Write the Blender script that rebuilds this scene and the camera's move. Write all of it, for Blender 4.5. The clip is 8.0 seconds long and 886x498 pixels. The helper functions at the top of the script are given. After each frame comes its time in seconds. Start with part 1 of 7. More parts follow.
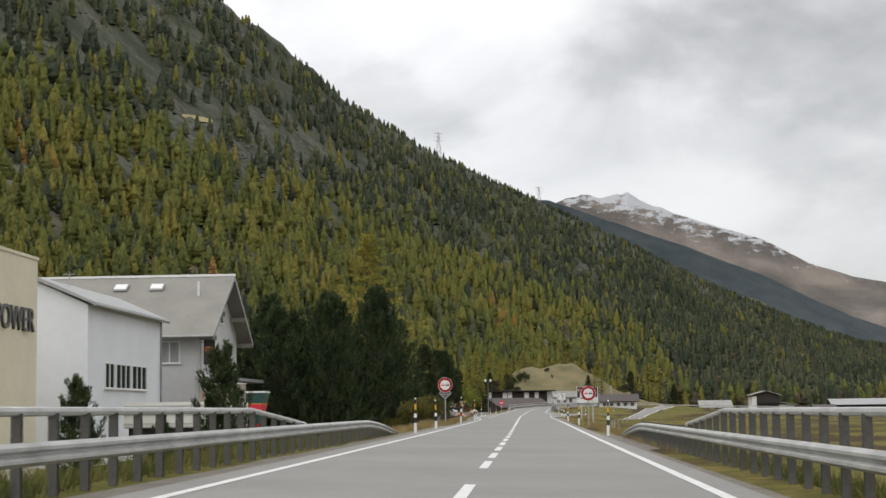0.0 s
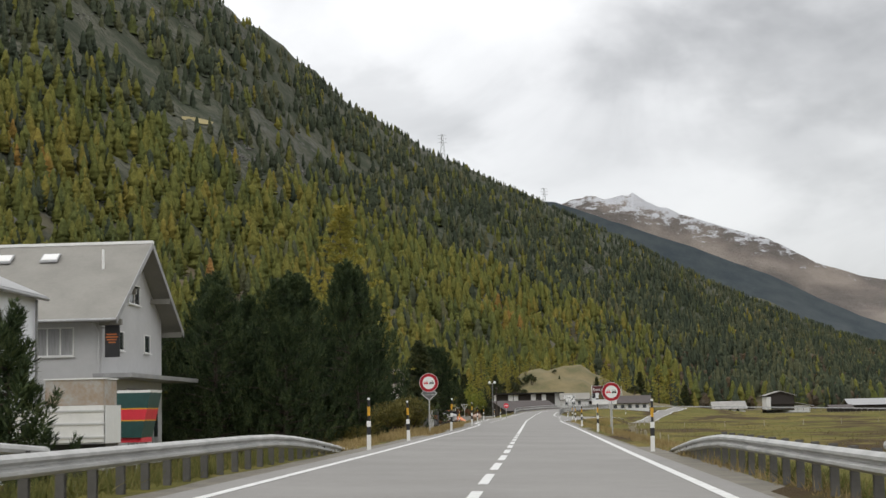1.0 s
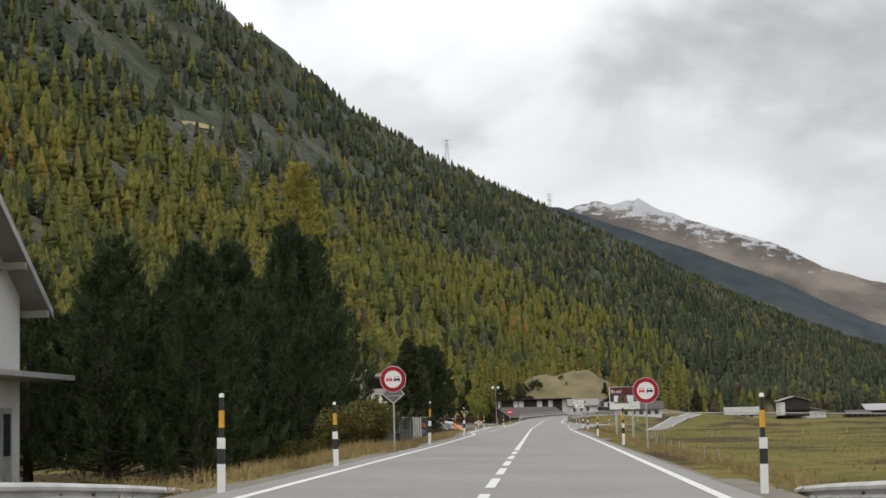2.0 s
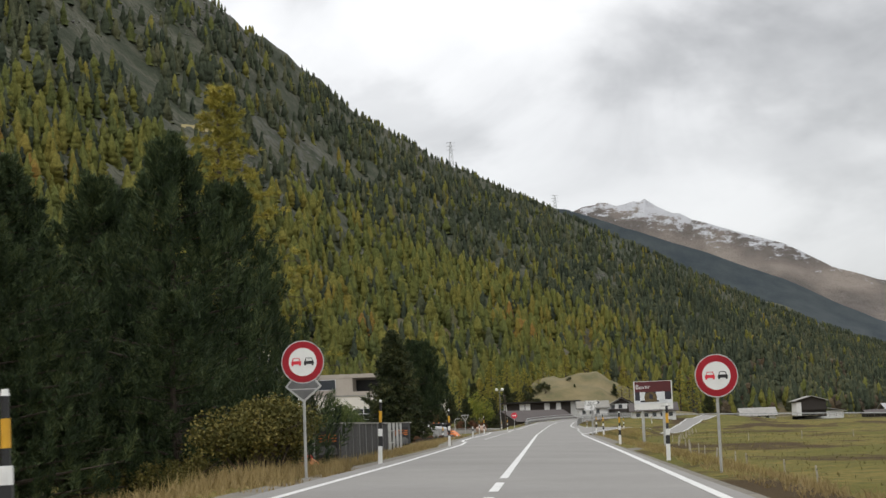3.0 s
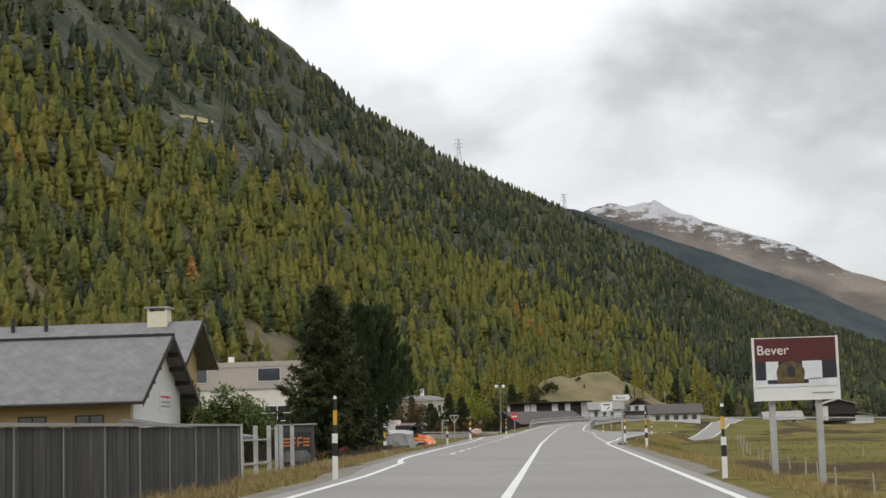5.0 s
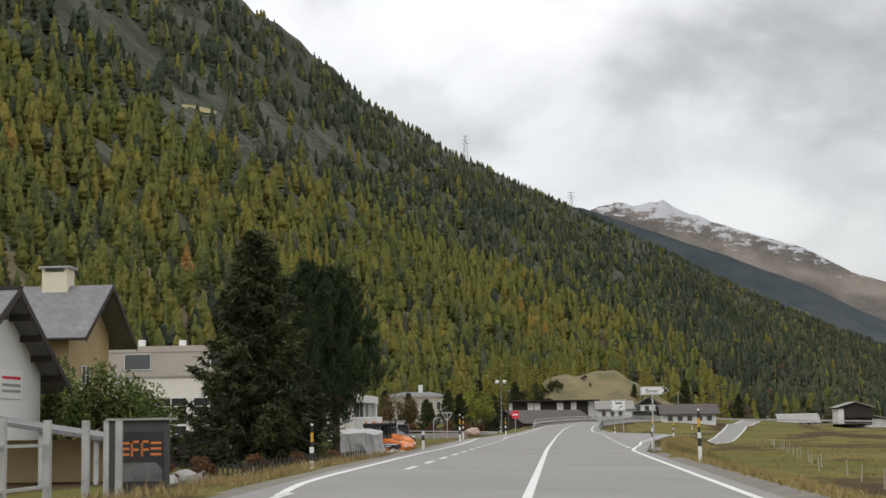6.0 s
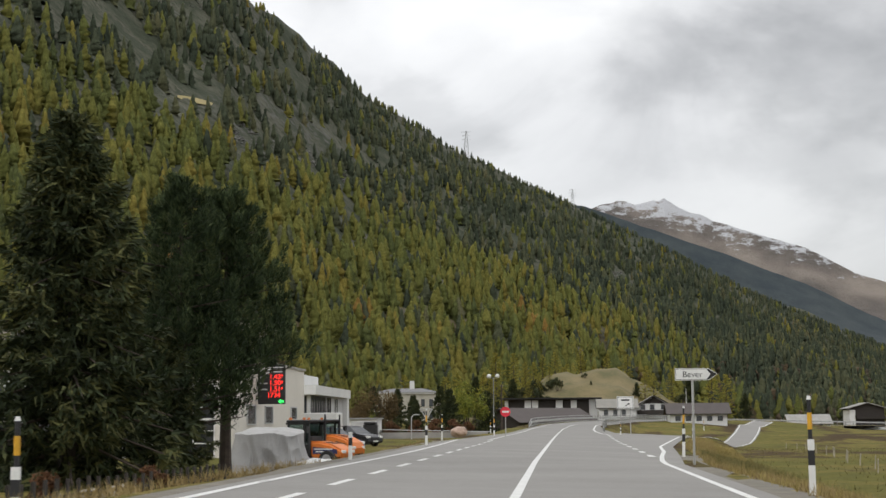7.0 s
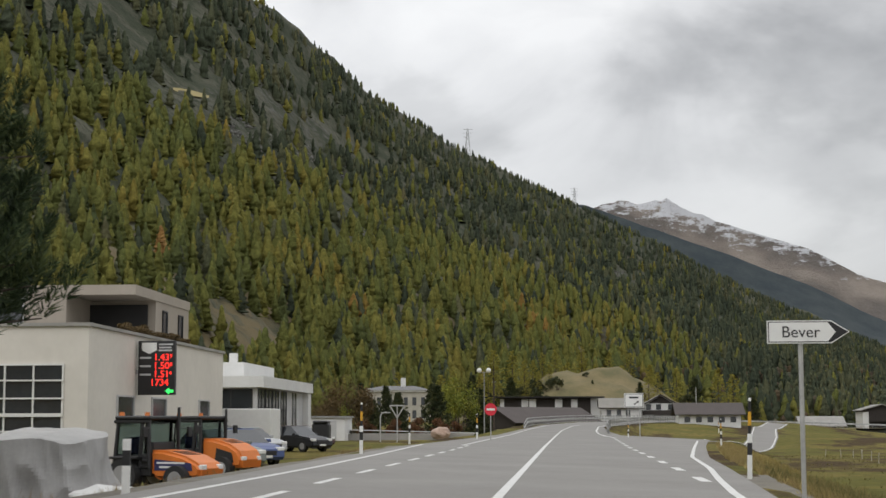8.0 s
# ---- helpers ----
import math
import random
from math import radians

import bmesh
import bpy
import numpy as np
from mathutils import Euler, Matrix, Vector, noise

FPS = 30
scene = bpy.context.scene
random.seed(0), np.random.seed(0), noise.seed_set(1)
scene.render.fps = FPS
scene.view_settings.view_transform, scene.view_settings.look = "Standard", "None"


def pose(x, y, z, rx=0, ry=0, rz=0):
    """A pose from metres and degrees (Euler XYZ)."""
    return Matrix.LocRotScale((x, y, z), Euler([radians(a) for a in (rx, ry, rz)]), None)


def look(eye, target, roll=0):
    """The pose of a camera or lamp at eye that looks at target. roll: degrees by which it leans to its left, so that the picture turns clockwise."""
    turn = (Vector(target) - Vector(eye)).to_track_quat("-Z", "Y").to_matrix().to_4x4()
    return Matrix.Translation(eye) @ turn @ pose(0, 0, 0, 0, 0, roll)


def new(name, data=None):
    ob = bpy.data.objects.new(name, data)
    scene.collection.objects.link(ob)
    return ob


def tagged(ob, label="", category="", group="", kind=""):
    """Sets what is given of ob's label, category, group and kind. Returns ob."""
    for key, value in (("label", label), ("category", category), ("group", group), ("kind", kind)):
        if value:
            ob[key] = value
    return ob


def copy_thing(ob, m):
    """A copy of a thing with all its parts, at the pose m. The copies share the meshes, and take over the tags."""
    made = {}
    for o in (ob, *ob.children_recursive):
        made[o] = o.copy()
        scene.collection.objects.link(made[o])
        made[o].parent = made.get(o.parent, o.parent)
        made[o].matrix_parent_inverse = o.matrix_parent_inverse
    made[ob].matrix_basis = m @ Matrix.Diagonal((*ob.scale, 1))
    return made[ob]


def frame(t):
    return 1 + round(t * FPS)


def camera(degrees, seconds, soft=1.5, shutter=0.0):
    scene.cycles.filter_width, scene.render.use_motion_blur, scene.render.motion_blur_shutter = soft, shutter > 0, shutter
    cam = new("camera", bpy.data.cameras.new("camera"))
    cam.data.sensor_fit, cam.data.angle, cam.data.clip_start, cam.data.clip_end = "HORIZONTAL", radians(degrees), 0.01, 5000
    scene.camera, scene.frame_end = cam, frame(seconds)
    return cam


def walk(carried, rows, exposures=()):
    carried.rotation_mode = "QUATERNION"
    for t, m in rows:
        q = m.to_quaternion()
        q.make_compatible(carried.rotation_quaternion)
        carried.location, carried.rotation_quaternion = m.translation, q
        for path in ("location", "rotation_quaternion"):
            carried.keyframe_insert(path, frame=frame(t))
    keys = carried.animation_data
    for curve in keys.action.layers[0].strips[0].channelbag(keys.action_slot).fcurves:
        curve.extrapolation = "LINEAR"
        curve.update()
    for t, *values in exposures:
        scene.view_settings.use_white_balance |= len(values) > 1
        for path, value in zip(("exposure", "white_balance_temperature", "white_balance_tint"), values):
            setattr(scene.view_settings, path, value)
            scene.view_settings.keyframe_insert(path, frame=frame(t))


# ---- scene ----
# Camera: a car driving about 80 km/h along a valley road, narrow lens
cam = camera(31.29, 8.0, soft=1.5, shutter=0.1)
walk(cam, [
    (0.0, pose(0.000, 0.000, 1.020, 95.827, 0.784, 3.127)),
    (0.5, pose(-0.002, 10.630, 1.037, 95.911, 1.094, 3.244)),
    (1.0, pose(-0.005, 21.306, 1.046, 95.967, 1.285, 3.379)),
    (1.5, pose(-0.002, 32.076, 1.042, 96.112, 1.358, 3.490)),
    (3.0, pose(0.065, 64.842, 1.091, 96.409, 2.192, 3.901)),
    (3.5, pose(0.071, 75.878, 1.106, 96.487, 2.433, 4.009)),
    (4.0, pose(0.069, 86.951, 1.117, 96.506, 2.383, 4.053)),
    (4.5, pose(0.023, 98.084, 1.124, 96.504, 2.126, 4.101)),
    (6.0, pose(-0.532, 132.391, 1.178, 96.415, 0.906, 4.288)),
    (6.5, pose(-0.491, 144.397, 1.173, 96.404, 0.761, 4.298)),
    (7.0, pose(-0.450, 156.523, 1.168, 96.361, 0.461, 4.270)),
    (7.5, pose(-0.342, 168.627, 1.175, 96.358, 0.130, 4.240)),
    (8.0, pose(-0.244, 180.691, 1.187, 96.355, 0.088, 4.288)),
], ((0.0, 0.0), (5.0, 0.0), (6.5, -0.05), (7.0, -0.06), (8.0, -0.20)))

# ---------------------------------------------------------------- world and light: overcast autumn day
world = bpy.data.worlds.new("overcast_sky")
scene.world = world
world.use_nodes = True
wn, wl = world.node_tree.nodes, world.node_tree.links
wn.clear()


def wnode(kind, **props):
    nd = wn.new(kind)
    for k, v in props.items():
        setattr(nd, k, v)
    return nd


def wmath(op, a, b=None, clamp=False):
    nd = wn.new("ShaderNodeMath")
    nd.operation, nd.use_clamp = op, clamp
    for i, v in enumerate((a, b)):
        if v is None:
            continue
        if isinstance(v, (int, float)):
            nd.inputs[i].default_value = v
        else:
            wl.new(v, nd.inputs[i])
    return nd.outputs[0]


SUN_EL, SUN_ROT = radians(38), radians(150)
tc = wn.new("ShaderNodeTexCoord")
sep = wn.new("ShaderNodeSeparateXYZ")
wl.new(tc.outputs["Generated"], sep.inputs[0])
up = wmath("MAXIMUM", sep.outputs["Z"], 0.0)
# cloud layer: soft billows in direction space, flattened towards the horizon
flat = wnode("ShaderNodeVectorMath"); flat.operation = "MULTIPLY"; flat.inputs[1].default_value = (1.0, 1.0, 1.7)
wl.new(tc.outputs["Generated"], flat.inputs[0])


def wnoise(scale, detail, rough, shift, distort=0.0):
    ad_ = wnode("ShaderNodeVectorMath"); ad_.operation = "ADD"; ad_.inputs[1].default_value = shift
    wl.new(flat.outputs[0], ad_.inputs[0])
    nd = wnode("ShaderNodeTexNoise")
    nd.inputs["Scale"].default_value, nd.inputs["Detail"].default_value = scale, detail
    nd.inputs["Roughness"].default_value, nd.inputs["Distortion"].default_value = rough, distort
    wl.new(ad_.outputs[0], nd.inputs["Vector"])
    return nd


def wrange(v, a, b_, c, d):
    nd = wn.new("ShaderNodeMapRange")
    nd.interpolation_type = "SMOOTHSTEP"
    for key, val in (("From Min", a), ("From Max", b_), ("To Min", c), ("To Max", d)):
        nd.inputs[key].default_value = val
    wl.new(v, nd.inputs["Value"])
    return nd.outputs[0]


big = wnoise(5.2, 7, 0.50, (3.1, 1.7, 0.4), 0.5)
ramp = wn.new("ShaderNodeValToRGB")
ramp.color_ramp.elements[0].position, ramp.color_ramp.elements[0].color = 0.34, (0.58, 0.58, 0.585, 1)
ramp.color_ramp.elements[1].position, ramp.color_ramp.elements[1].color = 0.60, (0.87, 0.87, 0.87, 1)
e = ramp.color_ramp.elements.new(0.46); e.color = (0.75, 0.75, 0.755, 1)
wl.new(big.outputs["Fac"], ramp.inputs[0])
# an overcast sky is about three times brighter overhead than at the horizon
gain = wmath("ADD", wmath("MULTIPLY", wmath("POWER", up, 1.3), 1.15), 1.0)
# the cloud is thicker toward the valley's right side
gain = wmath("MULTIPLY", gain, wrange(sep.outputs["X"], -0.05, 0.22, 1.0, 0.84))
# heavier rags of cloud that hang under the deck: bearing, elevation, reach, depth
warp = wnoise(7.0, 5, 0.55, (8.0, 2.0, 5.0))
wsub = wnode("ShaderNodeVectorMath"); wsub.operation = "SUBTRACT"; wsub.inputs[1].default_value = (0.5, 0.5, 0.5)
wl.new(warp.outputs["Color"], wsub.inputs[0])
wsc = wnode("ShaderNodeVectorMath"); wsc.operation = "SCALE"; wsc.inputs["Scale"].default_value = 0.30
wl.new(wsub.outputs[0], wsc.inputs[0])
bent = wnode("ShaderNodeVectorMath"); bent.operation = "ADD"
wl.new(flat.outputs[0], bent.inputs[0]); wl.new(wsc.outputs[0], bent.inputs[1])
for az_, el_, reach, depth in ((7.6, 12.0, 0.12, 0.74), (11.2, 13.2, 0.12, 0.80), (12.0, 7.4, 0.10, 0.76), (-4.9, 11.2, 0.07, 0.84), (3.6, 14.6, 0.06, 0.88)):
    ca, sa, ce, se = math.cos(radians(az_)), math.sin(radians(az_)), math.cos(radians(el_)), math.sin(radians(el_))
    ds_ = wnode("ShaderNodeVectorMath"); ds_.operation = "DISTANCE"; ds_.inputs[1].default_value = (sa * ce, ca * ce, se * 1.7)
    wl.new(bent.outputs[0], ds_.inputs[0])
    gain = wmath("MULTIPLY", gain, wrange(ds_.outputs["Value"], 0.02, reach, depth, 1.0))
cloud = wnode("ShaderNodeVectorMath"); cloud.operation = "SCALE"
wl.new(ramp.outputs[0], cloud.inputs[0]); wl.new(gain, cloud.inputs["Scale"])
sky = wnode("ShaderNodeTexSky"); sky.sky_type = "NISHITA"; sky.sun_disc = False
sky.sun_elevation, sky.sun_rotation = SUN_EL, SUN_ROT
bg1, bg2, add, out = wn.new("ShaderNodeBackground"), wn.new("ShaderNodeBackground"), wn.new("ShaderNodeAddShader"), wn.new("ShaderNodeOutputWorld")
wl.new(cloud.outputs[0], bg1.inputs[0]); bg1.inputs[1].default_value = 1.0
wl.new(sky.outputs[0], bg2.inputs[0]); bg2.inputs[1].default_value = 0.012
wl.new(bg1.outputs[0], add.inputs[0]); wl.new(bg2.outputs[0], add.inputs[1]); wl.new(add.outputs[0], out.inputs[0])

sun = new("sun", bpy.data.lights.new("sun", "SUN"))
sun.data.energy, sun.data.angle, sun.data.color = 0.55, radians(25), (1.0, 0.97, 0.92)
sun.matrix_world = look((0, 0, 50), (-math.sin(SUN_ROT) * -30, math.cos(SUN_ROT) * -30, 50 - 30 * math.tan(SUN_EL)))

# ---------------------------------------------------------------- material helpers


def mat(name, color, rough=0.7, metal=0.0, var=0.0, scale=1.0, bump=0.0, bump_scale=None, color2=None, detail=6, spec=None, rand=0.0, stretch=None, dirt=0.0):
    """A procedural surface: two-scale mottling in object space, a fine bump, and a random shade by object."""
    m = bpy.data.materials.new(name)
    m.use_nodes = True
    n, l = m.node_tree.nodes, m.node_tree.links
    b = n["Principled BSDF"]
    b.inputs["Roughness"].default_value, b.inputs["Metallic"].default_value = rough, metal
    if spec is not None:
        b.inputs["Specular IOR Level"].default_value = spec
    b.inputs["Base Color"].default_value = (*color, 1)
    tcn = n.new("ShaderNodeTexCoord")
    vec = tcn.outputs["Object"]
    if stretch:
        mp = n.new("ShaderNodeMapping")
        mp.inputs["Scale"].default_value = stretch
        l.new(vec, mp.inputs[0])
        vec = mp.outputs[0]
    src = None
    if var or color2:
        n1 = n.new("ShaderNodeTexNoise"); n1.inputs["Scale"].default_value = scale; n1.inputs["Detail"].default_value = detail
        n2 = n.new("ShaderNodeTexNoise"); n2.inputs["Scale"].default_value = scale * 9.7; n2.inputs["Detail"].default_value = 3
        l.new(vec, n1.inputs["Vector"]); l.new(vec, n2.inputs["Vector"])
        ad = n.new("ShaderNodeMath"); ad.operation = "MULTIPLY_ADD"; ad.inputs[1].default_value = 0.4
        l.new(n2.outputs["Fac"], ad.inputs[0]); l.new(n1.outputs["Fac"], ad.inputs[2])
        mr = n.new("ShaderNodeMapRange"); mr.inputs["From Min"].default_value, mr.inputs["From Max"].default_value = 0.5, 0.9
        l.new(ad.outputs[0], mr.inputs["Value"])
        mx = n.new("ShaderNodeMix"); mx.data_type = "RGBA"
        c2 = color2 or tuple(min(1, c * (1 + var)) for c in color)
        c1 = color if color2 else tuple(c * (1 - var) for c in color)
        mx.inputs["A"].default_value, mx.inputs["B"].default_value = (*c1, 1), (*c2, 1)
        l.new(mr.outputs[0], mx.inputs["Factor"])
        src = mx.outputs["Result"]
    if rand:
        oi = n.new("ShaderNodeObjectInfo")
        hs = n.new("ShaderNodeHueSaturation")
        if src:
            l.new(src, hs.inputs["Color"])
        else:
            hs.inputs["Color"].default_value = (*color, 1)
        mr2 = n.new("ShaderNodeMapRange"); mr2.inputs["To Min"].default_value, mr2.inputs["To Max"].default_value = 1 - rand, 1 + rand
        l.new(oi.outputs["Random"], mr2.inputs["Value"]); l.new(mr2.outputs[0], hs.inputs["Value"])
        src = hs.outputs[0]
    if src:
        l.new(src, b.inputs["Base Color"])
    if bump:
        nb = n.new("ShaderNodeTexNoise"); nb.inputs["Scale"].default_value = bump_scale or scale * 20; nb.inputs["Detail"].default_value = 5
        l.new(vec, nb.inputs["Vector"])
        bp = n.new("ShaderNodeBump"); bp.inputs["Strength"].default_value = bump; bp.inputs["Distance"].default_value = 0.02
        l.new(nb.outputs["Fac"], bp.inputs["Height"]); l.new(bp.outputs[0], b.inputs["Normal"])
    return m


def mesh_ob(name, verts, faces, material=None, parent=None, smooth=False):
    me = bpy.data.meshes.new(name)
    me.from_pydata([tuple(v) for v in verts], [], [tuple(int(i) for i in f) for f in faces])
    me.update()
    if smooth:
        me.polygons.foreach_set("use_smooth", [True] * len(me.polygons))
    if material:
        me.materials.append(material)
    ob = new(name, me)
    if parent:
        ob.parent = parent
    return ob


def part(name, bm, material, parent=None, label=""):
    """Links a bmesh as one mesh object, under a thing or a part."""
    me = bpy.data.meshes.new(name)
    bm.to_mesh(me)
    bm.free()
    if parent is not None:
        top = parent
        while top.parent:
            top = top.parent
        me.transform(top.matrix_basis.inverted())
    if material:
        me.materials.append(material)
    ob = new(name, me)
    if parent is not None:
        ob.parent = parent
    if label:
        tagged(ob, label)
    return ob


def box(bm, x0, x1, y0, y1, z0, z1, bevel=0.0):
    r = bmesh.ops.create_cube(bm, size=1)["verts"]
    for v in r:
        v.co = Vector(((x0 + x1) / 2 + v.co.x * (x1 - x0), (y0 + y1) / 2 + v.co.y * (y1 - y0), (z0 + z1) / 2 + v.co.z * (z1 - z0)))
    if bevel:
        es = list({ed for v in r for ed in v.link_edges})
        bmesh.ops.bevel(bm, geom=es, offset=bevel, segments=1, affect="EDGES", profile=0.5)
    return bm


def B(x0, x1, y0, y1, z0, z1, bevel=0.0):
    return box(bmesh.new(), x0, x1, y0, y1, z0, z1, bevel)


def cyl(bm, p, q, r0, r1=None, seg=10):
    """A tapered rod from p to q."""
    p, q = Vector(p), Vector(q)
    r1 = r0 if r1 is None else r1
    d = q - p
    m = Matrix.Translation((p + q) / 2) @ d.to_track_quat("Z", "Y").to_matrix().to_4x4()
    bmesh.ops.create_cone(bm, cap_ends=True, segments=seg, radius1=r0, radius2=r1, depth=d.length, matrix=m)
    return bm


def prism(bm, pts, axis, a0, a1):
    """Extrude a 2D outline: axis 'x' takes (y, z), 'y' takes (x, z), 'z' takes (x, y)."""
    def co(p, a):
        return {"x": (a, p[0], p[1]), "y": (p[0], a, p[1]), "z": (p[0], p[1], a)}[axis]
    lo = [bm.verts.new(co(p, a0)) for p in pts]
    hi = [bm.verts.new(co(p, a1)) for p in pts]
    k = len(pts)
    fs = [bm.faces.new(lo), bm.faces.new(hi[::-1])]
    for i in range(k):
        fs.append(bm.faces.new((lo[i], hi[i], hi[(i + 1) % k], lo[(i + 1) % k])))
    bmesh.ops.recalc_face_normals(bm, faces=fs)
    return bm


def thing(name, label, category, group="", at=(0, 0, 0), rz=0):
    ob = tagged(new(name), label, category, group)
    ob.matrix_basis = pose(*at, 0, 0, rz)
    return ob


# ---------------------------------------------------------------- terrain heights


def lerp(v, xs, ys):
    return float(np.interp(v, xs, ys))


ROAD_Y = [-80, 60, 140, 205, 270, 330, 370, 410, 450, 490, 530]
ROAD_C = [-0.8, -0.8, -1.05, -1.27, -1.17, -0.9, -0.3, 1.2, 7.0, 18.0, 36.0]
ROAD_Z = [0, 0, 0, 0, 0, 0.1, 0.5, 1.0, 1.5, 1.8, 1.9]


def road_c(y):
    return lerp(y, ROAD_Y, ROAD_C)


def road_z(x, y):
    return lerp(y, ROAD_Y, ROAD_Z) - 0.026 * (x + 0.0 if y < 330 else x - road_c(y) - 0.8)


def ground_z(x, y):
    """The valley floor beside the road."""
    c = road_c(min(y, 530))
    wr = lerp(y, [0, 210, 240, 290, 330, 346, 400], [4.5, 4.8, 6.5, 11, 16, 8.0, 5.0])
    edge = road_z(max(min(x, c + wr), c - 6.9), min(y, 530))
    if x < c:
        side = lerp(y, [-50, 20, 60, 90, 110, 128, 152, 190, 205, 260, 300, 400, 478, 508, 700], [-1.6, -1.5, -1.3, -0.9, -1.0, -0.95, -0.3, -0.25, -0.42, -0.40, -0.1, -0.5, -0.4, 1.6, 2.5])
        w0 = lerp(y, [0, 130, 160, 200, 222, 255, 300], [5.6, 5.2, 5.8, 5.7, 5.9, 7.2, 7.6])
        f = min(1, max(0, (c - x - w0) / lerp(y, [190, 205], [2.5, 1.7])))
    else:
        side = lerp(y, [-50, 40, 70, 120, 200, 290, 340, 385, 415, 445, 470, 560, 720, 900], [-2.0, -1.7, -1.1, -0.95, -0.95, -1.1, -1.8, -1.8, -0.9, 0.6, 1.6, 1.7, 1.7, 2.0])
        # the meadow east of the bend stays low
        low = min(1, max(0, (x - c - 12) / 28)) * min(1, max(0, (y - 400) / 30))
        side = side * (1 - low) + lerp(y, [415, 470, 560, 900], [-0.9, -1.1, -1.5, -1.6]) * low
        w0 = wr
        f = min(1, max(0, (x - c - w0) / 4.0))
    f = f * f * (3 - 2 * f)
    z = edge * (1 - f) + side * f
    far = min(1, max(0, (abs(x) - 8) / 30))
    return z + f * far * 0.25 * noise.noise(Vector((x * 0.06, y * 0.06, 3.0))) - (0.06 if f < 0.01 else 0.0)


# ---------------------------------------------------------------- ground, road, mountains
M_grass = bpy.data.materials.new("meadow_grass")
M_grass.use_nodes = True


def meadow_material(m):
    """Grazed autumn turf: green and straw sweeps, brown heath hummocks, fine blade relief."""
    n, l = m.node_tree.nodes, m.node_tree.links
    b = n["Principled BSDF"]
    b.inputs["Roughness"].default_value, b.inputs["Specular IOR Level"].default_value = 0.95, 0.1
    tcn = n.new("ShaderNodeTexCoord")

    def ns(scale, detail, rough, stretch=(1, 1, 1)):
        mp = n.new("ShaderNodeMapping"); mp.inputs["Scale"].default_value = stretch
        l.new(tcn.outputs["Object"], mp.inputs[0])
        nd = n.new("ShaderNodeTexNoise")
        nd.inputs["Scale"].default_value, nd.inputs["Detail"].default_value, nd.inputs["Roughness"].default_value = scale, detail, rough
        l.new(mp.outputs[0], nd.inputs["Vector"])
        return nd.outputs["Fac"]

    def mix(v, a, c, col0, col1):
        mr = n.new("ShaderNodeMapRange"); mr.interpolation_type = "SMOOTHSTEP"
        mr.inputs["From Min"].default_value, mr.inputs["From Max"].default_value = a, c
        l.new(v, mr.inputs["Value"])
        nd = n.new("ShaderNodeMix"); nd.data_type = "RGBA"
        l.new(mr.outputs[0], nd.inputs["Factor"])
        for key, w in (("A", col0), ("B", col1)):
            if isinstance(w, tuple):
                nd.inputs[key].default_value = (*w, 1)
            else:
                l.new(w, nd.inputs[key])
        return nd.outputs["Result"]

    turf = mix(ns(0.05, 5, 0.6), 0.42, 0.58, (0.125, 0.115, 0.026), (0.195, 0.152, 0.046))
    blade = mix(ns(1.1, 5, 0.7), 0.38, 0.66, turf, (0.085, 0.085, 0.022))
    heath = mix(ns(0.075, 6, 0.68, (1.0, 0.42, 1.0)), 0.50, 0.57, blade, (0.062, 0.042, 0.020))
    l.new(heath, b.inputs["Base Color"])
    bp = n.new("ShaderNodeBump"); bp.inputs["Strength"].default_value, bp.inputs["Distance"].default_value = 1.0, 0.08
    l.new(ns(5.0, 5, 0.7), bp.inputs["Height"]); l.new(bp.outputs[0], b.inputs["Normal"])


meadow_material(M_grass)
M_asphalt = mat("worn_asphalt", (0.228, 0.219, 0.205), 0.88, var=0.10, scale=0.22, bump=0.35, bump_scale=90)
M_paint = mat("road_paint", (0.62, 0.62, 0.60), 0.7, var=0.12, scale=4)


def spaced(lo, hi, fine_lo, fine_hi, step, grow=1.22):
    vals = list(np.arange(fine_lo, fine_hi + step / 2, step))
    s = step
    while vals[-1] < hi:
        s *= grow
        vals.append(min(hi, vals[-1] + s))
    s = step
    while vals[0] > lo:
        s *= grow
        vals.insert(0, max(lo, vals[0] - s))
    return vals


def build_ground():
    xs = spaced(-4800, 4800, -34, 40, 1.0, 1.25)
    ys = spaced(-600, 4900, -40, 560, 4.0, 1.25)
    vs = [(x, y, ground_z(x, y)) for y in ys for x in xs]
    k = len(xs)
    fs = [(j * k + i, j * k + i + 1, (j + 1) * k + i + 1, (j + 1) * k + i) for j in range(len(ys) - 1) for i in range(k - 1)]
    return tagged(mesh_ob("ground", vs, fs, M_grass, smooth=True), "autumn valley meadow with brown patches", "ground", kind="structure")


build_ground()


def strip(name, y_list, left, right, lift, material, parent=None, nx=2):
    """A ribbon that lies on the road surface between two lateral curves."""
    vs, fs = [], []
    for y in y_list:
        a, b = left(y), right(y)
        for i in range(nx):
            x = a + (b - a) * i / (nx - 1)
            vs.append((x, y, road_z(x, y) + lift))
    for j in range(len(y_list) - 1):
        for i in range(nx - 1):
            p = j * nx + i
            fs.append((p, p + 1, p + nx + 1, p + nx))
    return mesh_ob(name, vs, fs, material, parent)


def left_edge(y):
    return road_c(y) + lerp(y, [0, 130, 145, 153, 170, 195, 255, 330, 400], [-3.75, -3.75, -3.85, -4.4, -4.9, -5.2, -6.6, -5.4, -4.6])


